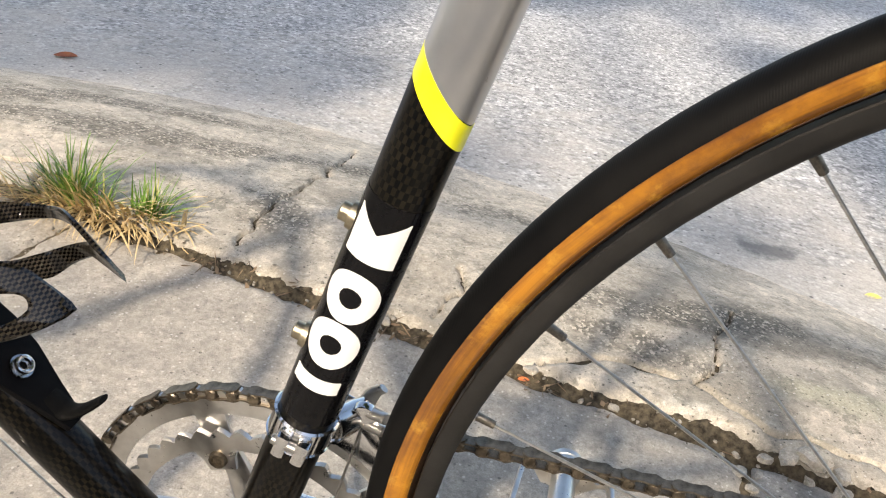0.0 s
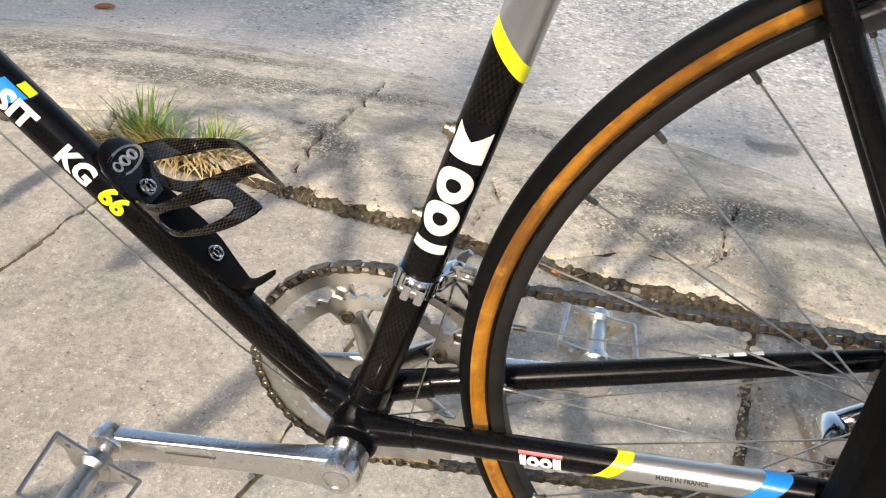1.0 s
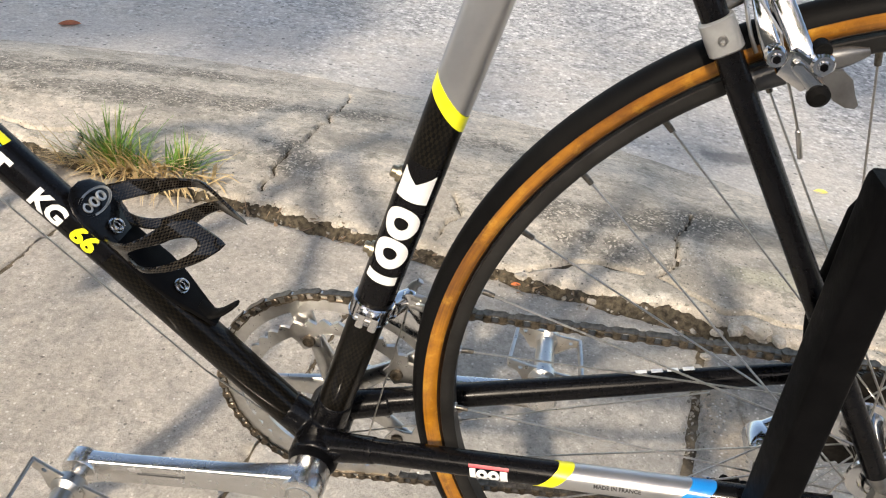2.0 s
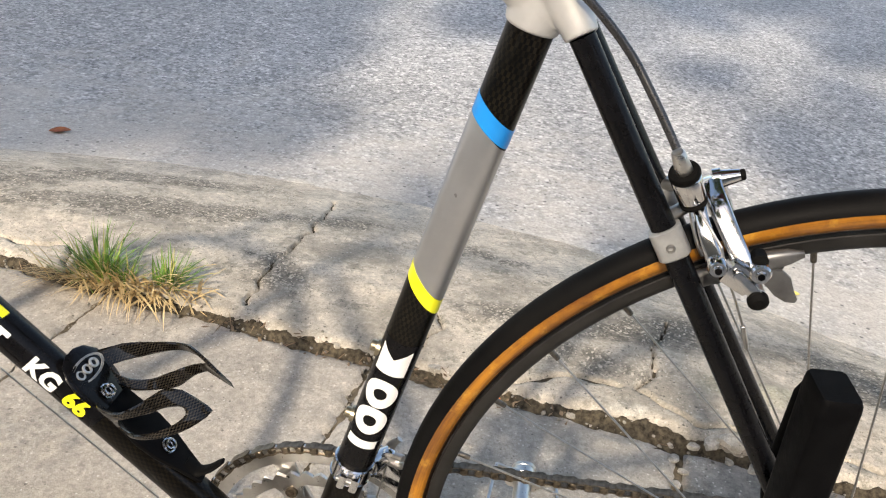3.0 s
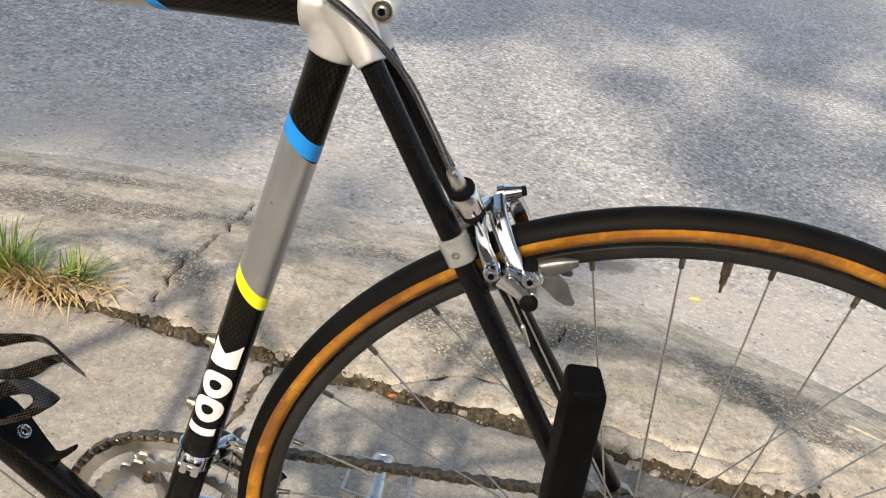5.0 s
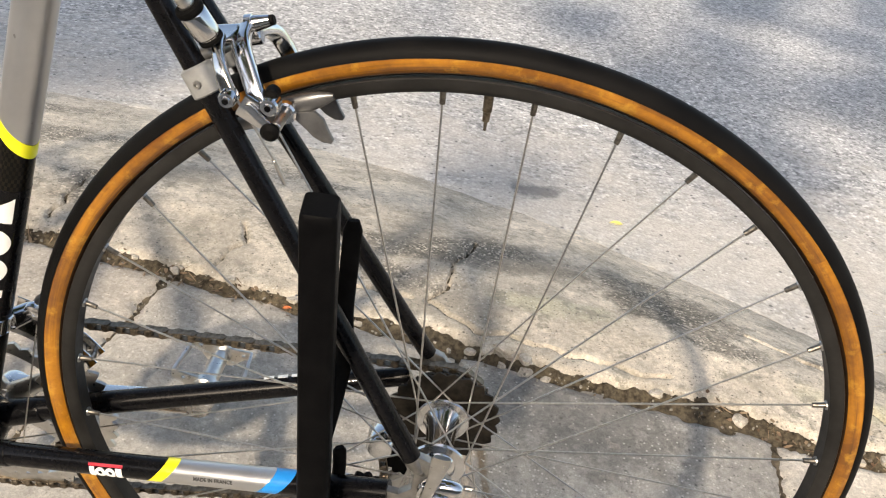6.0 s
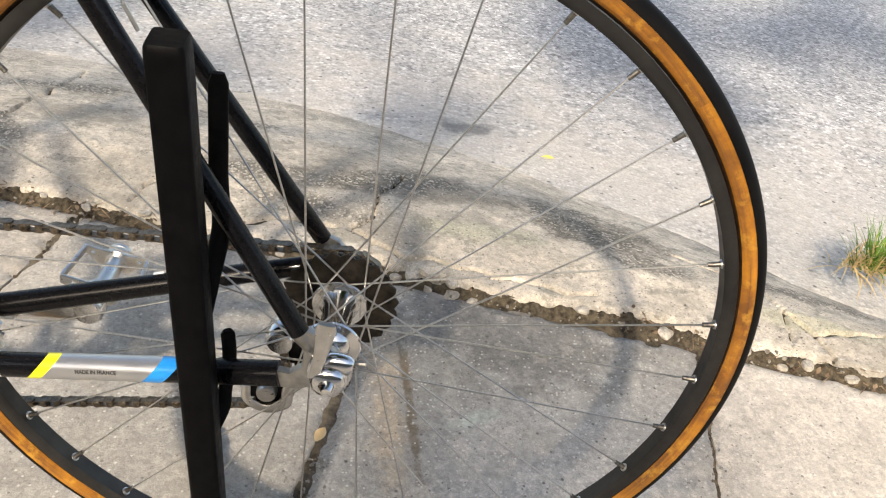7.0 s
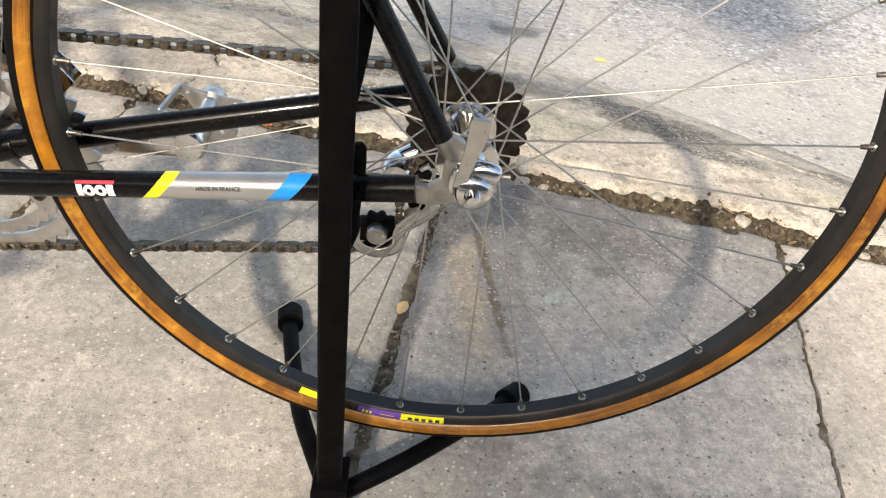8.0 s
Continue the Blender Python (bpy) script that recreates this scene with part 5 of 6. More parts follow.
# ---- chainset
ring_y = 0.045
big = part("chainring", toothed(BB.x, BB.z, ring_y, 0.0032, 53, 0.1035, 0.1105, 0.0925), M_alloy, bike, "silver toothed outer chainring")
small = part("chainring", toothed(BB.x, BB.z, ring_y - 0.0072, 0.0032, 42, 0.0822, 0.0870, 0.0735), M_alloy, bike, "silver toothed inner chainring")
CR = Vector((1.0, 0, 0.061)).normalized()            # way of the far crank arm
ang0 = math.degrees(math.atan2(CR.z, CR.x))
for k in range(5):
    a = radians(ang0 + 36 + 72 * k)
    d = Vector((math.cos(a), 0, math.sin(a)))
    tang = Vector((-math.sin(a), 0, math.cos(a)))
    p = BB + d * 0.0665
    part("chainring_tab", plate([(-0.0085, -0.0085), (0.000, -0.0105), (0.009, -0.017), (0.009, 0.017), (0.000, 0.0105), (-0.0085, 0.0085)], 0.003, basis(p + d * 0.000 + Vector((0, ring_y - 0.0072, 0)), d, tang), 0.0008), M_alloy, small)
    part("chainring_bolt", lathe([(-0.0030, 0.0), (-0.0030, 0.0028), (-0.0042, 0.0032), (-0.0042, 0.0050), (-0.002, 0.0056), (0.004, 0.0056)], p + Vector((0, ring_y - 0.0072, 0)), (0, 1, 0), 18), M_oily, small, "dark chainring bolt")
    part("spider_arm", sweep([BB + Vector((0, ring_y + 0.006, 0)), BB + d * 0.045 + Vector((0, ring_y + 0.004, 0)), BB + d * 0.070 + Vector((0, ring_y + 0.002, 0))], [0.014, 0.0085, 0.0070], 16, 0.45, square=0.4), M_alloy, big)
    part("web_tab", plate([(-0.016, -0.0075), (0.013, -0.010), (0.013, 0.010), (-0.016, 0.0075)], 0.003, basis(BB + d * 0.081 + Vector((0, ring_y, 0)), d, tang), 0.0008), M_alloy, big)
part("axle", rod(BB + Vector((0, -0.066, 0)), BB + Vector((0, 0.065, 0)), 0.0085, 20), M_alloy, bbs)


def crank(sign, y_boss, y_end, label):
    way = CR * sign
    end = BB + way * 0.1750
    pts, rad = [], []
    for i in range(11):
        t = i / 10
        p = BB.lerp(end, t)
        p.y = y_boss + (y_end - y_boss) * (t ** 1.2)
        pts.append(p)
        rad.append(0.0118 + 0.0056 * max(0.0, 1 - t * 2.4) ** 1.6 + 0.0016 * max(0.0, (t - 0.75) / 0.25) ** 2)
    arm = part("crank_arm", sweep(pts, rad, 44, 0.58, square=0.78), M_crank, bike, label)
    s = 1 if y_boss > 0 else -1
    part("boss", lathe([(-0.017, 0.0), (-0.017, 0.0160), (-0.014, 0.0178), (0.006, 0.0174), (0.0108, 0.0158), (0.0118, 0.0140), (0.0118, 0.0)], (BB.x, y_boss, BB.z), (0, s, 0), 36), M_crank, arm)
    part("dust_cap", lathe([(0.0116, 0.0), (0.0116, 0.0088), (0.0126, 0.0092), (0.0126, 0.0104), (0.0116, 0.0108), (0.0114, 0.0112)], (BB.x, y_boss, BB.z), (0, s, 0), 32), M_alloy, arm, "round dust cap")
    part("eye", lathe([(-0.0085, 0.0), (-0.0085, 0.0128), (-0.006, 0.0150), (0.0055, 0.0150), (0.0078, 0.0138), (0.0085, 0.0)], (end.x, y_end, end.z), (0, s, 0), 30), M_crank, arm)
    return arm, Vector((end.x, y_end, end.z))


arm_l, eye_l = crank(-1, -0.0585, -0.0735, "polished alloy crank arm")
_, eye_r = crank(1, 0.062, 0.077, "polished alloy crank arm")
p = BB - CR * 0.110
part("printed_bar", plate(rect(-0.019, -0.0010, 0.019, 0.0010), 0.0016, basis(Vector((p.x, -0.0738, p.z + 0.003)), CR + Vector((0, 0.085, 0)), (CR.z * -1, 0, CR.x)), 0), M_ink, arm_l, "dark bar of print")


def pedal(eye, s, tilt, label):
    """A cage pedal: two notched plates held on a round body."""
    ax = Vector((0, s, 0))
    root = part("pedal", sweep([eye, eye + ax * 0.0135, eye + ax * 0.0145, eye + ax * 0.018, eye + ax * 0.0255, eye + ax * 0.029, eye + ax * 0.030, eye + ax * 0.070, eye + ax * 0.074, eye + ax * 0.082], [0.0060, 0.0062, 0.0100, 0.0132, 0.0132, 0.0105, 0.0092, 0.0086, 0.0125, 0.0125], 32), M_alloy, bike, label)
    c, sn = math.cos(radians(tilt)), math.sin(radians(tilt))
    fx, fz = Vector((c, 0, sn)), Vector((-sn, 0, c))
    for yy, half in ((0.022, 0.0345), (0.074, 0.0305)):
        o = eye + ax * yy
        part("end_plate", plate([(-half, 0.0120), (-half, 0.0030), (-0.024, 0.0005), (-0.013, -0.0120), (0.013, -0.0120), (0.024, 0.0005), (half, 0.0030), (half, 0.0120), (0.016, 0.0105), (-0.016, 0.0105)], 0.0032, basis(o, fx, fz), 0.0008, [(-0.0225, 0.0062, 0.0021), (0.0225, 0.0062, 0.0021)]), M_alloy, root)
    for e in (-1, 1):
        a = eye + ax * 0.022 + fx * e * 0.0340 + fz * 0.0085
        b = eye + ax * 0.074 + fx * e * 0.0300 + fz * 0.0085
        part("cage_plate", plate(rect(0, -0.0038, (b - a).length, 0.0038), 0.0030, basis(a, b - a, fz), 0.0006), M_alloy, root)
    part("dust_cap", rod(eye + ax * 0.080, eye + ax * 0.091, 0.0125, 24, 0.0035), M_alloy, root)
    return root


pedal(eye_l, -1, -29, "polished alloy cage pedal")
pedal(eye_r, 1, -8, "polished alloy cage pedal")

# ---- chain
J1, J2 = Vector((-0.026, 0, 0.3060)), Vector((-0.060, 0, 0.2580))
R_COG = 0.0127 / (2 * math.sin(math.pi / 17))
loop = arc(BB.x, BB.z, 0.1072, 94, 268, 60) + arc(J2.x, J2.z, 0.0205, 268, 385, 14) + arc(J1.x, J1.z, 0.0205, 205, 150, 8) + arc(HUB.x, HUB.z, R_COG, 235, 456, 40)
chain_y = ring_y


def resample(points, pitch):
    pts = [Vector((x, chain_y, z)) for x, z in points]
    pts.append(pts[0])
    out, carry = [], 0.0
    total = sum((b - a).length for a, b in zip(pts, pts[1:]))
    n = int(round(total / pitch / 2)) * 2
    pitch = total / n
    need = 0.0
    run = 0.0
    for a, b in zip(pts, pts[1:]):
        d = (b - a).length
        while need <= run + d and len(out) < n:
            out.append(a.lerp(b, (need - run) / d))
            need += pitch
        run += d
    return out


pins = resample(loop, 0.0127)


def link_mesh(name, half_width, length=0.0127):
    bm = bmesh.new()
    for s in (-1, 1):
        o = [(x, y) for x, y in arc(0, 0, 0.0042, 60, 300, 6)] + [(length / 2, -0.0030)] + [(x, y) for x, y in arc(length, 0, 0.0042, -120, 120, 6)] + [(length / 2, 0.0030)]
        plate(o, 0.0010, basis((0, s * half_width, 0), (1, 0, 0), (0, 0, 1)), 0, bm=bm)
    mesh = bpy.data.meshes.new(name)
    bmesh.ops.recalc_face_normals(bm, faces=bm.faces[:])
    bm.to_mesh(mesh)
    bm.free()
    mesh.materials.append(M_oily)
    smooth(mesh)
    return mesh


roll = bmesh.new()
for p in pins:
    rod(p + Vector((0, -0.0040, 0)), p + Vector((0, 0.0040, 0)), 0.0036, 8, 0.0008, bm=roll)
chain = part("chain", roll, M_oily, bike, "oily steel roller chain")
INNER, OUTER = link_mesh("link", 0.0022), link_mesh("link", 0.0034)
for i, p in enumerate(pins):
    q = pins[(i + 1) % len(pins)]
    alike("link", OUTER if i % 2 else INNER, chain, basis(p, q - p, Vector((0, 1, 0)).cross(q - p) * -1))

# ---- front derailleur
fd_at = st(0.1280)
fd = part("front_derailleur", sweep([st(0.1205), st(0.1215), st(0.1345), st(0.1355)], [R_ST + 0.0004, R_ST + 0.0016, R_ST + 0.0016, R_ST + 0.0004], 40), M_chrome, bike, "polished alloy band clamp and cage")
fr = -ST_N if ST_N.x > 0 else ST_N
for w in (-1, 1):
    part("clamp_lug", box((0.0070, 0.0125, 0.0064), basis(fd_at + ST_S * (R_ST + 0.0032) + fr * (w * 0.0048 - 0.001) - ST_T * 0.001, ST_S, ST_T), 0.0018), M_chrome, fd)
part("clamp_screw", rod(fd_at + ST_S * (R_ST + 0.0042) + fr * 0.009, fd_at + ST_S * (R_ST + 0.0042) - fr * 0.009, 0.0024, 14), M_steel, fd)
for q in (-0.0075, 0.0075):
    part("clamp_lip", sweep([st(0.128 + q - 0.0009), st(0.128 + q), st(0.128 + q + 0.0009)], [R_ST + 0.0012, R_ST + 0.0023, R_ST + 0.0012], 40), M_chrome, fd)
rearw = -fr
bc = fd_at + rearw * 0.024 + Vector((0, 0.022, 0.002))
part("body", sweep([fd_at + rearw * 0.013 + Vector((0, 0.004, 0)), bc + Vector((-0.004, -0.006, 0)), bc], [0.010, 0.0095, 0.008], 18, 0.75), M_chrome, fd)
part("outer_link", plate(capsule(0, 0.034, 0.006, 0.005, 6), 0.005, basis(bc + Vector((0.002, -0.008, 0.006)), (0.4, 0.2, -0.9), (0.9, 0, 0.4)), 0.0012), M_chrome, fd)
part("cable_arm", sweep(spline([bc + Vector((0.0, 0.004, 0.002)), bc + Vector((0.003, 0.004, 0.009)), bc + Vector((0.008, 0.002, 0.015))], 4), [0.0045, 0.0043, 0.004, 0.004, 0.0036, 0.0034, 0.003, 0.003, 0.0028], 12, 0.5), M_alloy, fd)
for dz, yy in ((0.006, -0.006), (-0.003, -0.005)):
    part("limit_screw", rod(bc + Vector((0.000, yy, dz)), bc + Vector((0.014, yy - 0.006, dz + 0.003)), 0.003, 12), M_steel, fd)
for r0, r1, yy in ((0.106, 0.126, ring_y - 0.0085), (0.106, 0.126, ring_y + 0.0075)):
    o = arc(0, 0, r1, 78, 38, 8) + arc(0, 0, r0, 36, 78, 8)
    part("cage_plate", plate(o, 0.0014, basis((BB.x, yy, BB.z), (1, 0, 0), (0, 0, 1)), 0.0004), M_chrome, fd)
part("cage_tail", rod(BB + Vector((0.087, ring_y - 0.009, 0.068)), BB + Vector((0.087, ring_y + 0.008, 0.068)), 0.003, 10), M_alloy, fd)
part("derailleur_cable", sweep(line(bc + Vector((0.004, 0.004, 0.014)), BB + Vector((0.035, 0.012, -0.012))), 0.0007, 8), M_steel, fd)

# ---- rear derailleur
rd = part("rear_derailleur", sweep(spline([Vector((-0.008, 0.067, 0.362)), Vector((-0.018, 0.066, 0.340)), Vector((-0.040, 0.060, 0.326)), Vector((-0.058, 0.056, 0.316))], 5), [0.010, 0.0105, 0.011, 0.0112, 0.0115, 0.012, 0.012, 0.012, 0.012, 0.0122, 0.0122, 0.012, 0.0118, 0.0115, 0.011, 0.010], 20, 0.8), M_chrome, bike, "polished alloy rear derailleur")
part("knuckle", lathe([(-0.014, 0.0), (-0.014, 0.011), (-0.010, 0.0135), (0.010, 0.0135), (0.014, 0.011), (0.014, 0.0)], (-0.050, 0.050, 0.320), (0, 1, 0), 26), M_chrome, rd)
part("adjuster", rod(Vector((-0.010, 0.060, 0.348)), Vector((0.016, 0.060, 0.342)), 0.0038, 14), M_alloy, rd)
for yy in (ring_y - 0.0075, ring_y + 0.0075):
    o = Vector((0, yy, 0))
    path = [J1 + Vector((0.004, 0, 0.010)), J1 + Vector((0.010, 0, -0.014)), J2 + Vector((0.021, 0, 0.010)), J2 + Vector((0.018, 0, -0.012)), J2 + Vector((0.0, 0, -0.021)), J2 + Vector((-0.017, 0, -0.012)), J2 + Vector((-0.019, 0, 0.006))]
    part("pulley_cage", sweep(spline([q + o for q in path], 5), [0.0062] * 10 + [0.0054 - 0.00006 * k for k in range(21)], 12, 0.28), M_alloy, rd)
part("pulley_bolt", lathe([(-0.003, 0.0), (-0.003, 0.0085), (0.0, 0.0095), (0.012, 0.0095), (0.012, 0.0)], (J2.x, ring_y - 0.008, J2.z), (0, 1, 0), 20), M_alloy, rd)
for j in (J1, J2):
    part("pulley", toothed(j.x, j.z, ring_y, 0.0045, 11, 0.0165, 0.0205, 0.004), M_rubber, rd, "black pulley")
part("hanger", plate([(-0.008, 0.0), (0.010, 0.0), (0.004, -0.032), (-0.014, -0.032)], 0.006, basis((0.0, 0.064, 0.385), (1, 0, 0), (0, 0, 1)), 0.0015), M_cast, rd)

# ---- rear brake
M_guide = plain("grey_alloy_holder", (0.11, 0.11, 0.112), (0.18, 0.18, 0.182), (0.28, 0.42), 0.7, 60, 0.1, 500, 0.0, 0.4)
SS_T = (SS1 - SS0).normalized()


def ss(z, sgn=-1):
    k = (z - SS0.z) / (SS1.z - SS0.z)
    p = SS0.lerp(SS1, k)
    return Vector((p.x, -sgn * p.y, p.z)) if sgn > 0 else p


for sgn in (-1, 1):
    p = ss(0.678, sgn)
    d = Vector((SS_T.x, SS_T.y * -sgn, SS_T.z))
    col = part("stay_collar", sweep([p - d * 0.0095, p - d * 0.0085, p + d * 0.0085, p + d * 0.0095], [R_SS + 0.0008, R_SS + 0.0020, R_SS + 0.0020, R_SS + 0.0008], 28, square=0.45), M_collar, bike, "grey alloy collar")
    part("collar_screw", lathe([(0.0004, 0.0), (0.0004, 0.0013), (-0.0010, 0.0014), (-0.0012, 0.0022), (0.0, 0.0027), (0.002, 0.0027)], p + Vector((0, sgn * (R_SS + 0.0024), 0)), (0, -sgn, 0), 16), M_dropout, col)
BR = Vector((-0.184, 0, 0.694))
part("brake_bridge", sweep(spline([ss(0.690, -1), BR + Vector((0.004, -0.012, 0.001)), BR + Vector((0.004, 0.012, 0.001)), ss(0.686, 1)], 4), 0.0040, 16), M_dropout, bike, "alloy bridge")
PIV = Vector((-0.166, 0.0, 0.700))
brake = part("brake_caliper", rod(BR, PIV + Vector((0.006, 0, 0.001)), 0.0050, 20), M_chrome, bike, "polished side-pull brake caliper")


def strap(points, width, thick, name="arm"):
    """A forged flat arm with soft edges: points run along it, (place, width share)."""
    pts = spline([q for q, _ in points], 5)
    shares = [w for _, w in points]
    rr = []
    for i in range(len(pts)):
        f = i / 5
        k = min(int(f), len(shares) - 2)
        rr.append(width * (shares[k] + (shares[k + 1] - shares[k]) * (f - k)))
    return part(name, sweep(pts, rr, 20, thick / width, hint=(-0.25, -1, 0.35), square=0.62), M_chrome, brake)


# flat near arm from the pivot over the tyre and down its side, a twisted one before it, the far arm behind
strap([(PIV + Vector((-0.003, -0.008, 0.008)), 0.9), (PIV + Vector((-0.0005, -0.024, 0.002)), 1.05), (PIV + Vector((0.008, -0.036, -0.010)), 1.0), (PIV + Vector((0.0155, -0.044, -0.021)), 1.05), (PIV + Vector((0.0185, -0.046, -0.027)), 0.9)], 0.0056, 0.0040)
strap([(PIV + Vector((-0.014, -0.026, 0.006)), 0.9), (PIV + Vector((-0.011, -0.036, 0.000)), 0.7), (PIV + Vector((-0.006, -0.044, -0.010)), 0.85), (PIV + Vector((0.000, -0.048, -0.020)), 1.0), (PIV + Vector((0.003, -0.049, -0.024)), 0.8)], 0.0050, 0.0036)
strap([(PIV + Vector((-0.002, -0.002, 0.000)), 1.0), (PIV + Vector((0.000, 0.014, -0.001)), 1.0), (PIV + Vector((0.006, 0.030, -0.006)), 0.9), (PIV + Vector((0.013, 0.037, -0.018)), 0.9), (PIV + Vector((0.020, 0.036, -0.030)), 0.8)], 0.0070, 0.0044)
strap([(PIV + Vector((-0.004, -0.006, 0.003)), 1.0), (PIV + Vector((-0.011, -0.020, 0.006)), 0.9), (PIV + Vector((-0.017, -0.031, 0.008)), 0.9)], 0.0062, 0.0040)
part("arm_foot", box((0.017, 0.011, 0.016), basis(PIV + Vector((0.0150, -0.0465, -0.0275)), (0.90, 0, -0.44), (0, 1, 0)), 0.0025), M_chrome, brake)
part("roller", rod(PIV + Vector((0.0240, -0.038, -0.0175)), PIV + Vector((0.0240, -0.048, -0.0175)), 0.0044, 20), M_rubber, brake, "black roller")
# barrel adjuster on the near arm
ba = Vector((-0.1895, -0.0385, 0.7195))
bd = (Vector((-0.204, -0.051, 0.747)) - ba).normalized()
part("barrel_adjuster", sweep([ba - bd * 0.016, ba - bd * 0.0135, ba - bd * 0.012, ba + bd * 0.003, ba + bd * 0.004], [0.0064, 0.0066, 0.0080, 0.0084, 0.0078], 28), M_chrome, brake)
part("adjuster_ring", sweep([ba + bd * 0.0036, ba + bd * 0.0042, ba + bd * 0.0056, ba + bd * 0.0072, ba + bd * 0.0086, ba + bd * 0.0092], [0.0062, 0.0080, 0.0086, 0.0086, 0.0080, 0.0062], 32), M_rubber, brake, "black ribbed ring")
part("adjuster_ring", sweep([ba - bd * 0.0178, ba - bd * 0.0170, ba - bd * 0.0150, ba - bd * 0.0140], [0.0058, 0.0078, 0.0078, 0.0060], 24), M_rubber, brake, "black ring")
part("ferrule", sweep([ba + bd * 0.008, ba + bd * 0.009, ba + bd * 0.0225, ba + bd * 0.0235], [0.0048, 0.0050, 0.0036, 0.0028], 20), M_alloy, brake)
# release lever with a black cap beside the pivot
part("release_knob", sweep([PIV + Vector((-0.003, -0.004, 0.008)), PIV + Vector((0.0015, -0.004, 0.0095)), PIV + Vector((0.002, -0.004, 0.0097)), PIV + Vector((0.0115, -0.004, 0.0135))], [0.0066, 0.0066, 0.0054, 0.0036], 18), M_chrome, brake)
part("knob_cap", rod(PIV + Vector((0.0112, -0.004, 0.0134)), PIV + Vector((0.0142, -0.004, 0.0145)), 0.0034, 14), M_rubber, brake)
# bolts at the arm's foot
for o, r in ((Vector((-0.1655, -0.0535, 0.6795)), 0.0054), (Vector((-0.1415, -0.049, 0.6775)), 0.0060)):
    part("anchor_bolt", lathe([(-0.006, 0.0), (-0.006, 0.0026), (-0.0045, 0.003), (-0.0045, r * 0.82), (-0.003, r), (0.006, r), (0.006, 0.0)], o, (0, 1, 0), 18), M_chrome, brake)
    part("bolt_socket", lathe([(-0.0064, 0.0), (-0.0064, 0.0021), (-0.0058, 0.0021)], o, (0, 1, 0), 6), M_matt_black, brake)
part("cable_tongue", plate(capsule(0, 0.020, 0.0030, 0.0040, 6), 0.0022, basis((-0.153, -0.0545, 0.6755), (0.75, 0, -0.62), (0.62, 0, 0.75)), 0.0007), M_chrome, brake)
part("tongue_cap", rod(Vector((-0.1395, -0.051, 0.6635)), Vector((-0.1395, -0.059, 0.6625)), 0.0058, 20, 0.0025), M_rubber, brake, "round black cap")
part("inner_cable", sweep([ba - bd * 0.016, Vector((-0.1655, -0.052, 0.690)), Vector((-0.160, -0.050, 0.676)), Vector((-0.148, -0.046, 0.655)), Vector((-0.137, -0.042, 0.634))], 0.0008, 8), M_steel, brake)
part("cable_end_cap", rod(Vector((-0.139, -0.043, 0.638)), Vector((-0.132, -0.040, 0.621)), 0.0015, 10), M_alloy, brake)
part("return_spring", sweep(spline([PIV + Vector((-0.010, -0.010, 0.002)), PIV + Vector((-0.014, -0.020, -0.004)), PIV + Vector((-0.008, -0.026, -0.020)), PIV + Vector((-0.002, -0.026, -0.030))], 5), 0.0011, 8), M_steel, brake)
for sgn in (-1, 1):
    y = sgn * 0.0150
    a0, a1 = -33.5, -20.8
    pts = [rim_place(a0 + (a1 - a0) * i / 8, 0.3085, y) for i in range(9)]
    pad = part("brake_pad", sweep(pts, [0.0042, 0.0058, 0.0064, 0.0068, 0.0068, 0.0066, 0.0062, 0.0050, 0.0022], 20, 0.72, square=0.15), M_guide, brake, "grey brake block holder")
    c = rim_place(-24.7, 0.304, y)
    part("pad_guide", plate([(-0.010, 0.006), (0.008, 0.007), (0.0135, 0.002), (0.0165, -0.007), (0.0190, -0.0125), (0.0175, -0.0150), (0.0120, -0.0145), (0.0055, -0.0105), (0.001, -0.005)], 0.004, basis(c + Vector((0, sgn * 0.004, -0.006)), (1, 0, 0.15), (-0.15, 0, 1)), 0.0014), M_guide, brake, "flared grey guide")
    part("pad_bolt", rod(rim_place(-26.5, 0.3085, y), rim_place(-26.5, 0.3085, y + sgn * 0.034), 0.0034, 14), M_steel, brake)
    part("pad_washer", rod(rim_place(-26.5, 0.3085, y + sgn * 0.005), rim_place(-26.5, 0.3085, y + sgn * 0.012), 0.0072, 20), M_chrome, brake)

# ---- cables
hs = [Vector((-0.372, -0.006, 0.8235)), Vector((-0.345, -0.013, 0.8315)), Vector((-0.318, -0.022, 0.8330)), Vector((-0.290, -0.028, 0.8245)), Vector((-0.260, -0.030, 0.807)), Vector((-0.234, -0.032, 0.784)), Vector((-0.216, -0.040, 0.762)), ba + bd * 0.026]
part("brake_housing", sweep(spline(hs, 6), 0.0024, 14), M_housing, bike, "grey brake cable housing")
stop = part("cable_stop", sweep([Vector((-0.390, -0.003, 0.8205)), Vector((-0.383, -0.004, 0.8215)), Vector((-0.372, -0.006, 0.8240)), Vector((-0.364, -0.0065, 0.8250))], [0.0014, 0.0028, 0.0046, 0.0048], 18, 0.8), M_gloss_black, bike, "black cable stop on the top tube")
part("rim", sweep([Vector((-0.3665, -0.006, 0.8250)), Vector((-0.3635, -0.0065, 0.8252))], [0.0058, 0.0058], 18), M_gloss_black, stop)
part("shift_cable", sweep([dt(0.60) + Vector((0, -0.002, -0.024)), Vector((-0.661, -0.006, 0.484)), Vector((-0.506, -0.004, 0.337)), BB + Vector((-0.010, 0, -0.0215))], 0.0008, 8), M_steel, bike, "bare steel gear cable")
part("shift_cable", sweep([BB + Vector((0.010, 0.016, -0.0195)), Vector((-0.10, 0.060, 0.354))], 0.0007, 8), M_steel, bike, "bare steel gear cable")
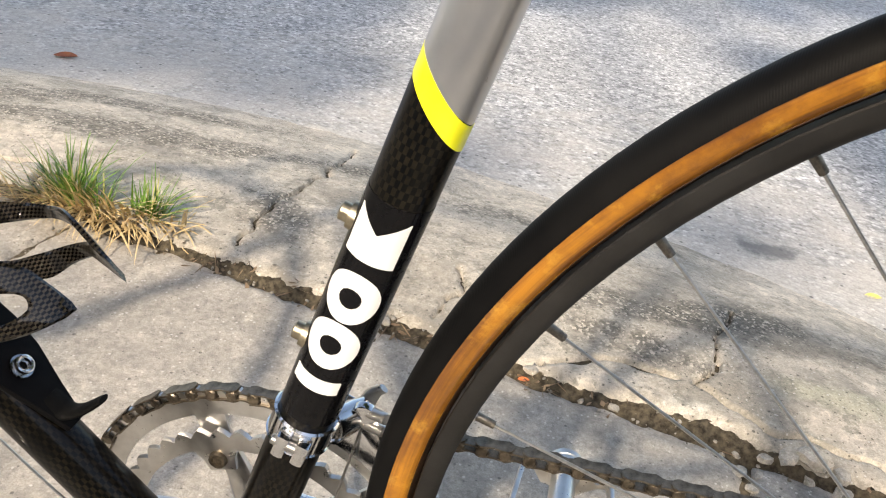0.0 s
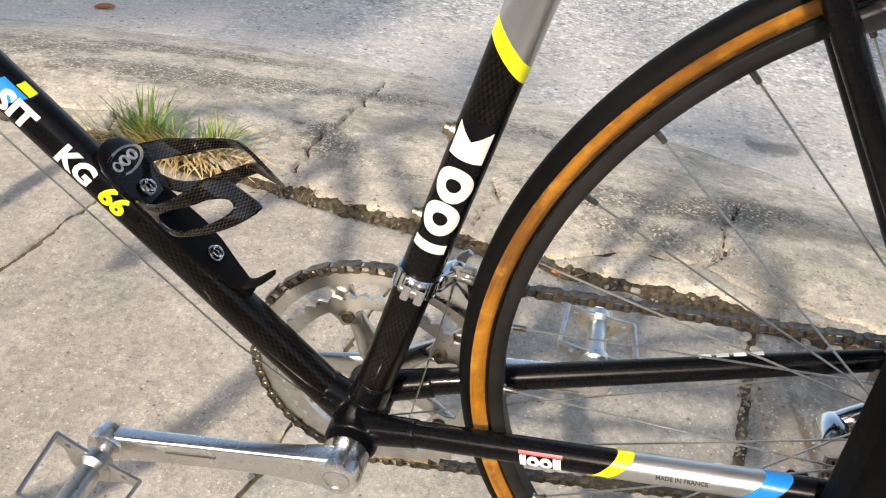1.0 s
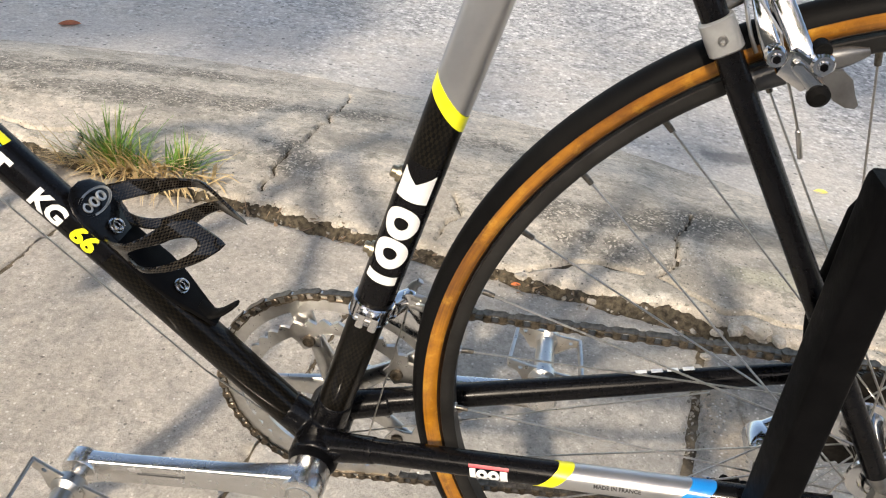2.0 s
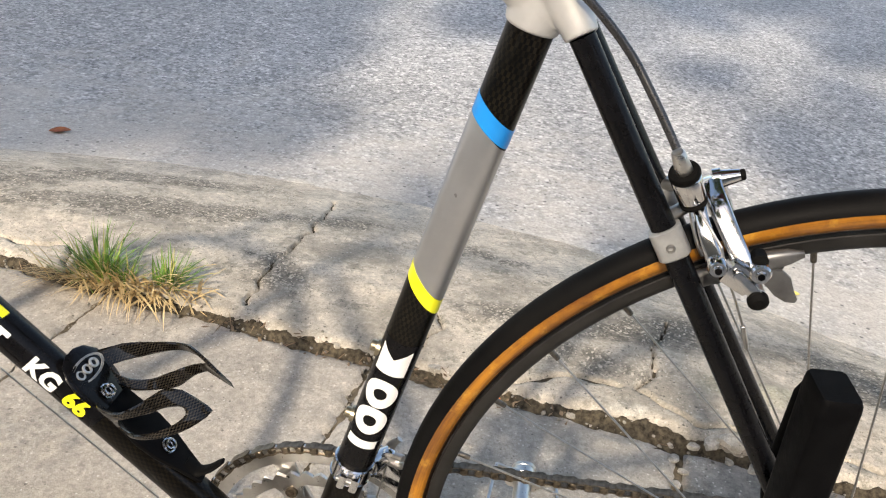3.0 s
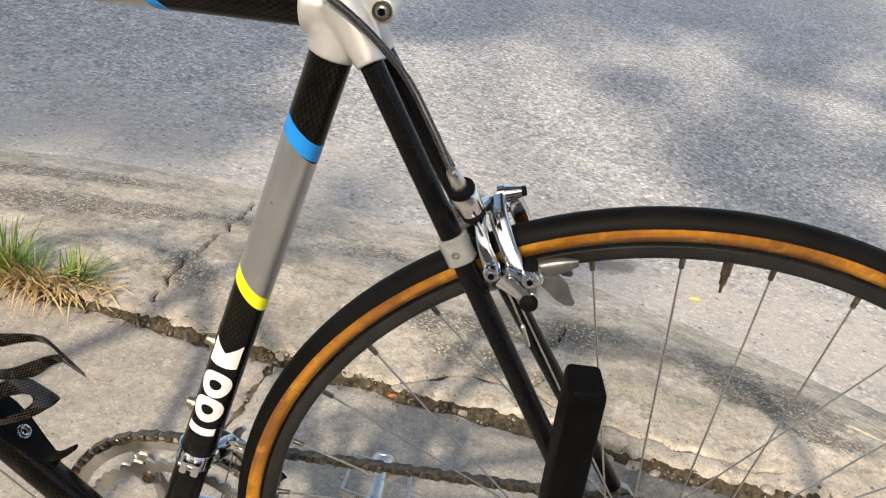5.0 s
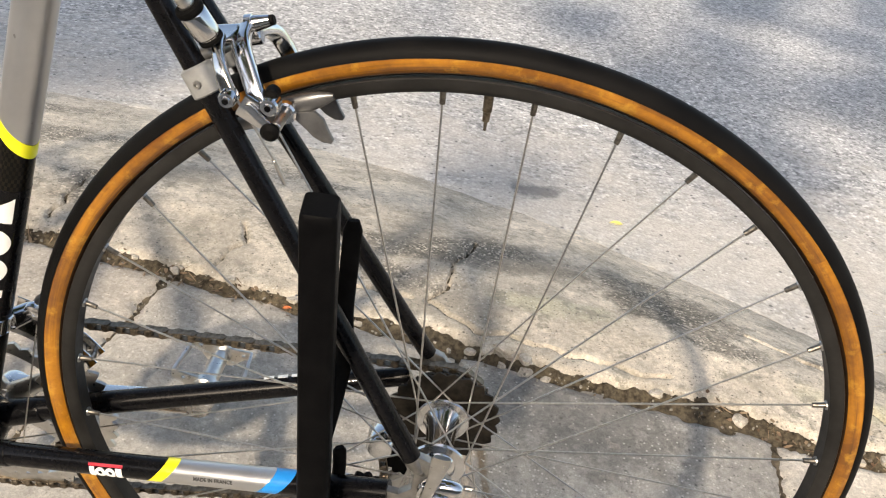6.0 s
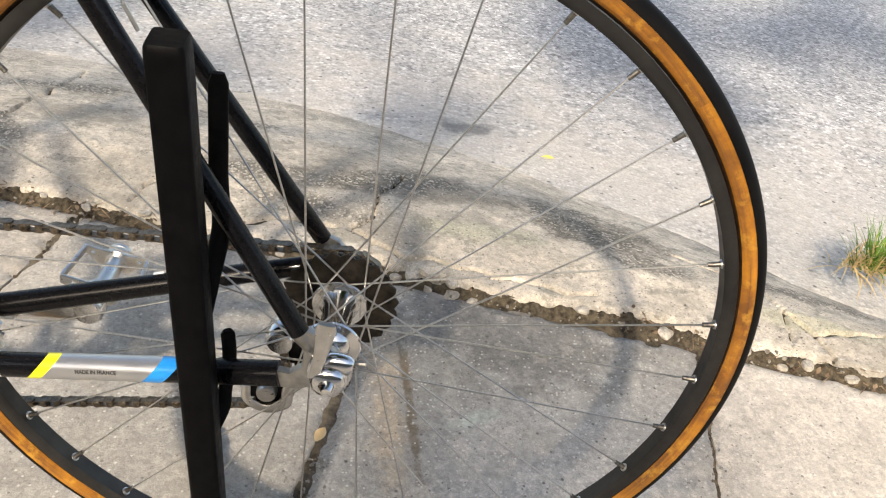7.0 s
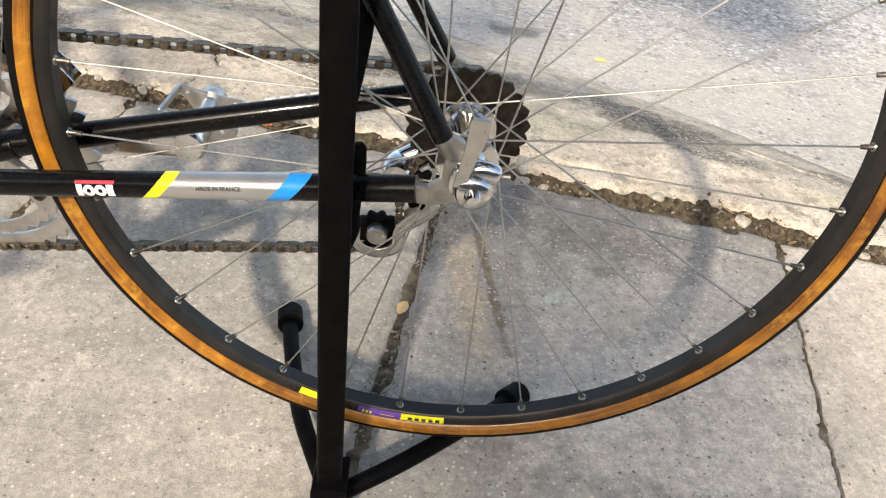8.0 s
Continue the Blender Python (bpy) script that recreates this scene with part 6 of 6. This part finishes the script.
for s in (0.1766, 0.2426):
    c = st(s) + fr * R_ST
    b = part("bottle_boss", sweep([c - fr * 0.002, c + fr * 0.002, c + fr * 0.0022, c + fr * 0.0058, c + fr * 0.0066], [0.0066, 0.0060, 0.0042, 0.0042, 0.0030], 16), M_brass, bike, "brass boss bolt")

# ---- bottle cage on the down tube
UPN = Vector((0.6983, 0, 0.7158))
cage = part("bottle_cage", plate([(-0.066, -0.0055), (-0.060, -0.0070), (-0.045, -0.0105), (-0.024, -0.0165), (-0.006, -0.0185), (0.014, -0.0170), (0.045, -0.0150), (0.060, -0.014), (0.060, 0.014), (0.045, 0.0150), (0.014, 0.0170), (-0.006, 0.0185), (-0.024, 0.0165), (-0.045, 0.0105), (-0.060, 0.0070), (-0.066, 0.0055)],
                                 0.0045, basis(dt(0.200) + UPN * (R_DT + 0.0045), DT_T, (0, 1, 0)), 0.0016), M_matt_black, bike, "black carbon-weave bottle cage")


def cg(s, n, y):
    """A place by distance up the down tube, height over its axis, and side."""
    return dt(s + 0.0040) + UPN * n + Vector((0, y, 0))


def cage_loop(side, outer, inner, thick=0.0026, label=""):
    """A closed carbon loop lying round the bottle: outlines by (distance up the tube, degrees round the bottle from its back)."""
    r_b, n_b = 0.0380, 0.0590
    mid = (sum(p[0] for p in inner) / len(inner), sum(p[1] for p in inner) / len(inner))

    def resampled(outline, count=72):
        flat_ = [Vector((p[0], radians(p[1]) * r_b, 0)) for p in outline]
        run = spline(flat_ + flat_[:1], 6)[:-1]
        c = Vector((mid[0], radians(mid[1]) * r_b, 0))
        out = []
        for k in range(count):
            a = 2 * math.pi * k / count - math.pi
            d = Vector((math.cos(a), math.sin(a), 0))
            best = 0.0
            for p, q in zip(run, run[1:] + run[:1]):
                u, w = p - c, q - p
                den = d.x * w.y - d.y * w.x
                if abs(den) > 1e-12:
                    far = (u.x * w.y - u.y * w.x) / den
                    t = (u.x * d.y - u.y * d.x) / den
                    if -1e-6 <= t <= 1 + 1e-6 and far > best:
                        best = far
            out.append(c + d * best)
        return out

    def at(q, depth):
        phi = q.y / r_b
        return dt(q.x) + UPN * (n_b - (r_b + depth) * math.cos(phi)) + Vector((0, side * (r_b + depth) * math.sin(phi), 0))

    bm = bmesh.new()
    uv = bm.loops.layers.uv.verify()
    lines = list(zip(resampled(outer), resampled(inner)))
    rows = []
    for o, i in lines:
        e = (i - o) * 0.12
        flat_ = [(o, 0.0), (o + e, thick * 0.5), ((o + i) / 2, thick * 0.62), (i - e, thick * 0.5), (i, 0.0), (i - e, -thick * 0.5), ((o + i) / 2, -thick * 0.5), (o + e, -thick * 0.5)]
        rows.append([(q, bm.verts.new(at(q, d))) for q, d in flat_])
    for p, q in zip(rows, rows[1:] + rows[:1]):
        for k in range(8):
            m = (k + 1) % 8
            four = (p[k], p[m], q[m], q[k])
            f = bm.faces.new([v for _, v in four])
            for lp, (w, _) in zip(f.loops, four):
                lp[uv].uv = (w.x, w.y)
    return part("arm", bm, M_carbon_cage, cage, label)


cage_loop(-1, [(0.243, 32), (0.2365, 54), (0.229, 80), (0.2249, 107), (0.2225, 127), (0.2195, 140), (0.2121, 149), (0.2054, 153), (0.185, 158), (0.1818, 154), (0.1828, 146), (0.1866, 125), (0.1935, 100), (0.2008, 77), (0.2075, 50), (0.211, 30), (0.227, 24)],
          [(0.2235, 70), (0.2200, 90), (0.2137, 111), (0.2105, 123), (0.2040, 135), (0.1997, 138), (0.1954, 134), (0.1959, 122), (0.1983, 109), (0.2039, 85), (0.2095, 62), (0.2165, 50)], label="woven carbon loop")
cage_loop(1, [(0.272, 20), (0.262, 36), (0.2546, 55), (0.2404, 80), (0.2265, 112), (0.2195, 134), (0.2075, 141), (0.192, 144), (0.177, 147), (0.1755, 143), (0.184, 138), (0.191, 132), (0.1945, 108), (0.1975, 85), (0.1990, 62), (0.2085, 43), (0.2165, 31), (0.2265, 20), (0.246, 12)],
          [(0.2500, 31), (0.2385, 54), (0.2275, 83), (0.2180, 112), (0.2110, 131), (0.2030, 133), (0.2015, 125), (0.2067, 93), (0.2121, 68), (0.2187, 47), (0.2295, 32), (0.2419, 25)], label="woven carbon loop")
head = part("head", sweep([cg(0.226, 0.0205, 0), cg(0.238, 0.0215, 0), cg(0.250, 0.0230, 0), cg(0.262, 0.0245, 0), cg(0.271, 0.0245, 0), cg(0.275, 0.024, 0)], [0.016, 0.0215, 0.0235, 0.0215, 0.0150, 0.006], 28, 0.17, hint=UPN), M_gloss_black, cage)
oval, rings_bm = bmesh.new(), bmesh.new()
outer = [(x * 1.0, y * 0.56) for x, y in arc(0, 0, 0.0155, 0, 360, 36)[:-1]]
inner_o = [(x * 0.88, y * 0.46) for x, y in arc(0, 0, 0.0155, 0, 360, 36)[:-1]]
bm_m = basis(cg(0.2575, 0.0293, -0.004), Vector((0.22, 0.95, 0.22)), DT_T * -1)
ring_o = [[oval.verts.new(bm_m @ Vector((x, y, zz))) for x, y in loop_] for loop_ in (outer, inner_o) for zz in (-0.001, 0.0006)]
for k in range(36):
    q = (k + 1) % 36
    o0, o1, i0, i1 = ring_o
    for f in ((o0[k], o0[q], o1[q], o1[k]), (o1[k], o1[q], i1[q], i1[k]), (i1[k], i1[q], i0[q], i0[k])):
        oval.faces.new(f)
part("badge", oval, M_badge, cage, "silver oval badge outline")
for k in (-1, 0, 1):
    lathe([(-0.001, 0.0025), (0.0006, 0.0025), (0.0006, 0.0040), (-0.001, 0.0040)], bm_m @ Vector((k * 0.0072, 0, 0)), UPN, 18, rings_bm, True)
part("badge_rings", rings_bm, M_badge, cage, "three plain silver rings")
for s, n in ((0.2350, 0.0258), (0.1700, R_DT + 0.0070)):
    c = cg(s, n, -0.0045 if n > 0.024 else -0.001)
    w = part("cage_bolt", lathe([(0.0, 0.0062), (0.0, 0.0), (0.0014, 0.0), (0.0014, 0.0030), (0.0040, 0.0032), (0.0046, 0.0042), (0.0042, 0.0050), (0.0012, 0.0052), (0.0012, 0.0062)], c, UPN, 20), M_chrome, cage, "bright socket bolt")
    part("bolt_socket", lathe([(0.0016, 0.0), (0.0016, 0.0024), (0.0010, 0.0024)], c, UPN, 6), M_matt_black, cage)
part("foot", sweep(spline([cg(0.150, 0.0185, 0), cg(0.139, 0.0205, 0), cg(0.1345, 0.030, 0), cg(0.1335, 0.047, 0)], 5), [0.0085, 0.0085, 0.0085, 0.0085, 0.0080, 0.0072, 0.0066, 0.0062, 0.0060, 0.0058, 0.0056, 0.0055, 0.0053, 0.005, 0.0046, 0.0036], 16, 0.42, hint=UPN), M_rubber, cage)

# ---- front end, out of sight but casting its shade
fork_top = HEAD_LOW + Vector((-0.004, 0, -0.015))
crown = part("fork", sweep([HEAD_LOW + Vector((0.001, 0, 0.006)), fork_top], [0.0165, 0.019], 24), M_gloss_black, bike, "black fork")
for sgn in (-1, 1):
    part("fork_blade", sweep(spline([fork_top + Vector((0, sgn * 0.024, 0.004)), fork_top.lerp(FRONT, 0.5) + Vector((0.016, sgn * 0.042, 0)), FRONT + Vector((0.03, sgn * 0.05, 0.075)), FRONT + Vector((0, sgn * 0.052, 0))], 5), [0.012 - 0.0055 * i / 15 for i in range(16)], 18), M_gloss_black, crown)
stem = part("stem", sweep([HEAD_TOP, HEAD_TOP + Vector((0.012, 0, 0.045)), HEAD_TOP + Vector((-0.02, 0, 0.062)), HEAD_TOP + Vector((-0.095, 0, 0.060))], [0.0125, 0.0125, 0.015, 0.0145], 22), M_alloy, bike, "silver alloy stem")
for sgn in (-1, 1):
    c = HEAD_TOP + Vector((-0.095, 0, 0.060))
    part("handlebar", sweep(spline([c, c + Vector((0, sgn * 0.12, 0)), c + Vector((-0.006, sgn * 0.19, 0)), c + Vector((-0.06, sgn * 0.205, -0.004)), c + Vector((-0.095, sgn * 0.21, -0.055)), c + Vector((-0.07, sgn * 0.212, -0.115)), c + Vector((0.02, sgn * 0.214, -0.135))], 6), 0.014, 16), M_rubber, bike, "taped drop handlebar")

# the front wheel hangs turned to one side on the stand
steer_axis = (HEAD_TOP - HEAD_LOW).normalized()
turn_m = Matrix.Translation(HEAD_LOW - BASE[bike.name]) @ Matrix.Rotation(radians(-38), 4, steer_axis) @ Matrix.Translation(BASE[bike.name] - HEAD_LOW)
for ob in bike.children:
    if ob.name.split(".")[0] in ("front_wheel", "fork", "stem", "handlebar"):
        ob.matrix_basis = turn_m @ ob.matrix_basis

# ---------------------------------------------------------------- stand
stand = thing("bike_stand", (-0.072, -0.087, 0.0), "black steel display stand with hooks under the frame stays", "stand")
PT, PB = Vector((-0.0995, -0.0900, 0.640)), Vector((-0.0725, -0.0830, 0.050))
up = (PT - PB).normalized()
PW, PD = 0.0225, 0.030


def post_mesh():
    m = basis(PB, (1, 0.10, 0), Vector((0, 0, 1)).cross(Vector((1, 0.10, 0))))
    x, y = m.to_3x3().col[0], m.to_3x3().col[1]
    bm = bmesh.new()
    rings = []
    L = (PT - PB).length
    for s, k in ((0.0, 0.88), (0.004, 1.0), (L - 0.006, 1.0), (L - 0.002, 0.97), (L, 0.90)):
        ring = []
        for cx, cy in ((-1, -1), (1, -1), (1, 1), (-1, 1)):
            for q in range(4):
                a = math.atan2(cy, cx) - radians(45) + radians(30) * q
                rr = 0.0035
                ring.append(bm.verts.new(PB + up * s + x * k * (cx * (PW / 2 - rr) + rr * math.cos(a)) + y * k * (cy * (PD / 2 - rr) + rr * math.sin(a))))
        rings.append(ring)
    for p, q in zip(rings, rings[1:]):
        for i in range(len(p)):
            j = (i + 1) % len(p)
            bm.faces.new((p[i], p[j], q[j], q[i]))
    bm.faces.new(rings[0][::-1])
    bm.faces.new(rings[-1])
    return bm


part("post", post_mesh(), M_matt_black, stand, "square black post")


def pz(z):
    return PB + up * ((z - PB.z) / up.z)


def hook(points, r, label):
    pts = spline(points, 5)
    return part("hook", sweep(pts, [r] * (len(pts) - 1) + [r * 0.6], 18, 0.62, hint=(0, -1, 0), square=0.35), M_rubber, stand, label)


p = pz(0.455)
hook([Vector((p.x + 0.002, -0.078, 0.425)), Vector((p.x + 0.007, -0.064, 0.462)), Vector((p.x + 0.009, -0.042, 0.490)), Vector((-0.0865, -0.031, 0.520)), Vector((-0.0868, -0.030, 0.560)), Vector((-0.0868, -0.030, 0.597))], 0.0066, "tall rubber-covered upper hook")
p = pz(0.34)
hook([Vector((p.x + 0.004, -0.080, 0.325)), Vector((p.x + 0.010, -0.064, 0.338)), Vector((-0.0775, -0.050, 0.342)), Vector((-0.0770, -0.0395, 0.358)), Vector((-0.0770, -0.0385, 0.376)), Vector((-0.0785, -0.0385, 0.394))], 0.0054, "short rubber-covered lower hook")
br = part("bracket", box((0.031, 0.040, 0.062), Matrix.Translation((PB.x, PB.y, 0.047)), 0.003), M_matt_black, stand, "bolted base bracket")
for z in (0.062, 0.040):
    part("bracket_bolt", lathe([(0, 0), (0, 0.0035), (-0.003, 0.003), (-0.003, 0)], (PB.x + 0.001, PB.y - 0.020, z), (0, 1, 0), 14), M_steel, br)
for foot, bend in ((Vector((-0.152, 0.176, 0.0145)), Vector((-0.012, -0.004, 0.014))), (Vector((0.112, 0.092, 0.0145)), Vector((0.0, -0.020, 0.020)))):
    a = Vector((PB.x, PB.y + 0.004, 0.034)) + (foot - PB).normalized() * 0.006
    leg = part("leg", sweep(spline([a, a.lerp(foot, 0.35) + bend, a.lerp(foot, 0.75) + bend * 0.6, foot], 6), 0.0088, 18), M_matt_black, stand, "black tubular leg")
    d = (foot - a.lerp(foot, 0.75) - bend * 0.6).normalized()
    part("rubber_foot", sweep([foot - d * 0.016, foot - d * 0.0155, foot + d * 0.012, foot + d * 0.015], [0.0105, 0.0148, 0.0148, 0.0125], 24), M_rubber, leg, "black rubber foot cap")


# ---------------------------------------------------------------- behind the camera: a plain wall, and the tree whose shade dapples the road
# unseen wall, added so the black tubes mirror less bright sky
def wall():
    bm = bmesh.new()
    box((40, 0.2, 3.1), Matrix.Translation((0, -5.4, 1.55)), 0.01, bm)
    return bm


M_wall = plain("weathered_plaster", (0.11, 0.10, 0.085), (0.18, 0.165, 0.14), (0.8, 0.95), 0, 6, 0.4, 120)
single("unseen_wall", wall(), M_wall, "plain dark wall added out of view to darken reflections", "wall", "", "structure")

M_bark = plain("tree_bark", (0.07, 0.055, 0.04), (0.15, 0.12, 0.09), (0.85, 0.95), 0, 14, 1.0, 60)
M_crown = plain("tree_leaf", (0.035, 0.075, 0.015), (0.09, 0.14, 0.03), (0.45, 0.6), 0, 8, 0.2, 60)


def tree():
    root = thing("tree", (-5.2, -4.2, -0.15), "leafy street tree with a spreading open crown", "tree")
    rnd = random.Random(21)
    o = Vector((-5.2, -4.2, -0.15))
    down = Vector((-0.30, -1.35, 1.0))                  # back along the sunlight, per metre of height
    trunk = [o, o + Vector((0.3, 0.1, 1.6)), o + Vector((1.1, 0.7, 3.3)), Vector((-1.6, 4.3, -0.15)) + down * 4.9]
    part("trunk", sweep(spline(trunk, 6), [0.20 - 0.11 * k / 18 for k in range(19)], 16), M_bark, root)
    tips = []
    # where each limb's shade falls on the road, and how far its leaves spread
    shade = [(-1.08, 1.96, 0.09), (-1.42, 2.10, 0.11), (-1.50, 1.88, 0.06), (-1.75, 2.50, 0.18), (-1.35, 2.75, 0.14), (-2.30, 3.00, 0.20), (-1.45, 3.40, 0.14), (-2.1, 2.2, 0.15), (-0.50, 3.85, 0.12), (-0.35, 4.60, 0.18), (0.50, 4.50, 0.17), (1.25, 4.00, 0.13),
             (0.95, 2.95, 0.15), (0.66, 2.50, 0.11), (1.00, 1.95, 0.10), (0.84, 2.22, 0.10), (1.50, 2.85, 0.13), (1.90, 3.40, 0.18), (2.40, 4.60, 0.26), (1.50, 5.20, 0.28), (-1.8, 5.0, 0.25), (0.42, 3.15, 0.09), (-2.6, 2.5, 0.25), (-1.9, 1.8, 0.15), (-1.9, 3.7, 0.20), (-2.7, 3.6, 0.25), (-0.50, 1.60, 0.03), (0.12, 1.48, 0.035), (0.20, 0.38, 0.05), (0.36, 0.22, 0.055), (0.45, 5.70, 0.32), (1.95, 6.30, 0.36), (1.2, 6.0, 0.30), (-0.80, 5.10, 0.22)]
    for tx, ty, wide in shade:
        h = rnd.uniform(3.2, 4.0)
        end = Vector((tx, ty, -0.15)) + down * h
        mid = Vector(((tx - 1.6) / 2, max(ty, 4.6) if tx > -0.9 else (ty + 4.3) / 2, -0.15)) + down * rnd.uniform(4.1, 4.6)
        pts = spline([trunk[3], mid, end], 6)
        part("limb", sweep(pts, [0.040 - 0.036 * i / 12 for i in range(13)], 10), M_bark, root)
        tips.append((pts[-1], wide, 430 if tx > 0.3 and wide > 0.06 and ty < 5.0 else 1300))
    bm = bmesh.new()
    for base, wide, _ in [t for t in tips for _ in range(max(5, int(t[2] * t[1] ** 1.6)))]:
        c = base + Vector((rnd.gauss(0, wide), rnd.gauss(0, wide), rnd.gauss(0, wide * 0.8)))
        for _ in range(12):
            p = c + Vector((rnd.gauss(0, 0.06), rnd.gauss(0, 0.06), rnd.gauss(0, 0.05)))
            m = Matrix.Translation(p) @ pose(0, 0, 0, rnd.uniform(-50, 50), rnd.uniform(-50, 50), rnd.uniform(0, 360))
            w, ln = rnd.uniform(0.025, 0.045), rnd.uniform(0.06, 0.11)
            vs_ = [bm.verts.new(m @ Vector(q)) for q in ((0, -ln, 0), (w, -ln * 0.2, 0.01), (0, ln, 0), (-w, -ln * 0.2, 0.01))]
            bm.faces.new(vs_)
    crown = part("crown", bm, M_crown, root, "open crown of small leaves")
    crown["kind"] = "stuff"


tree()
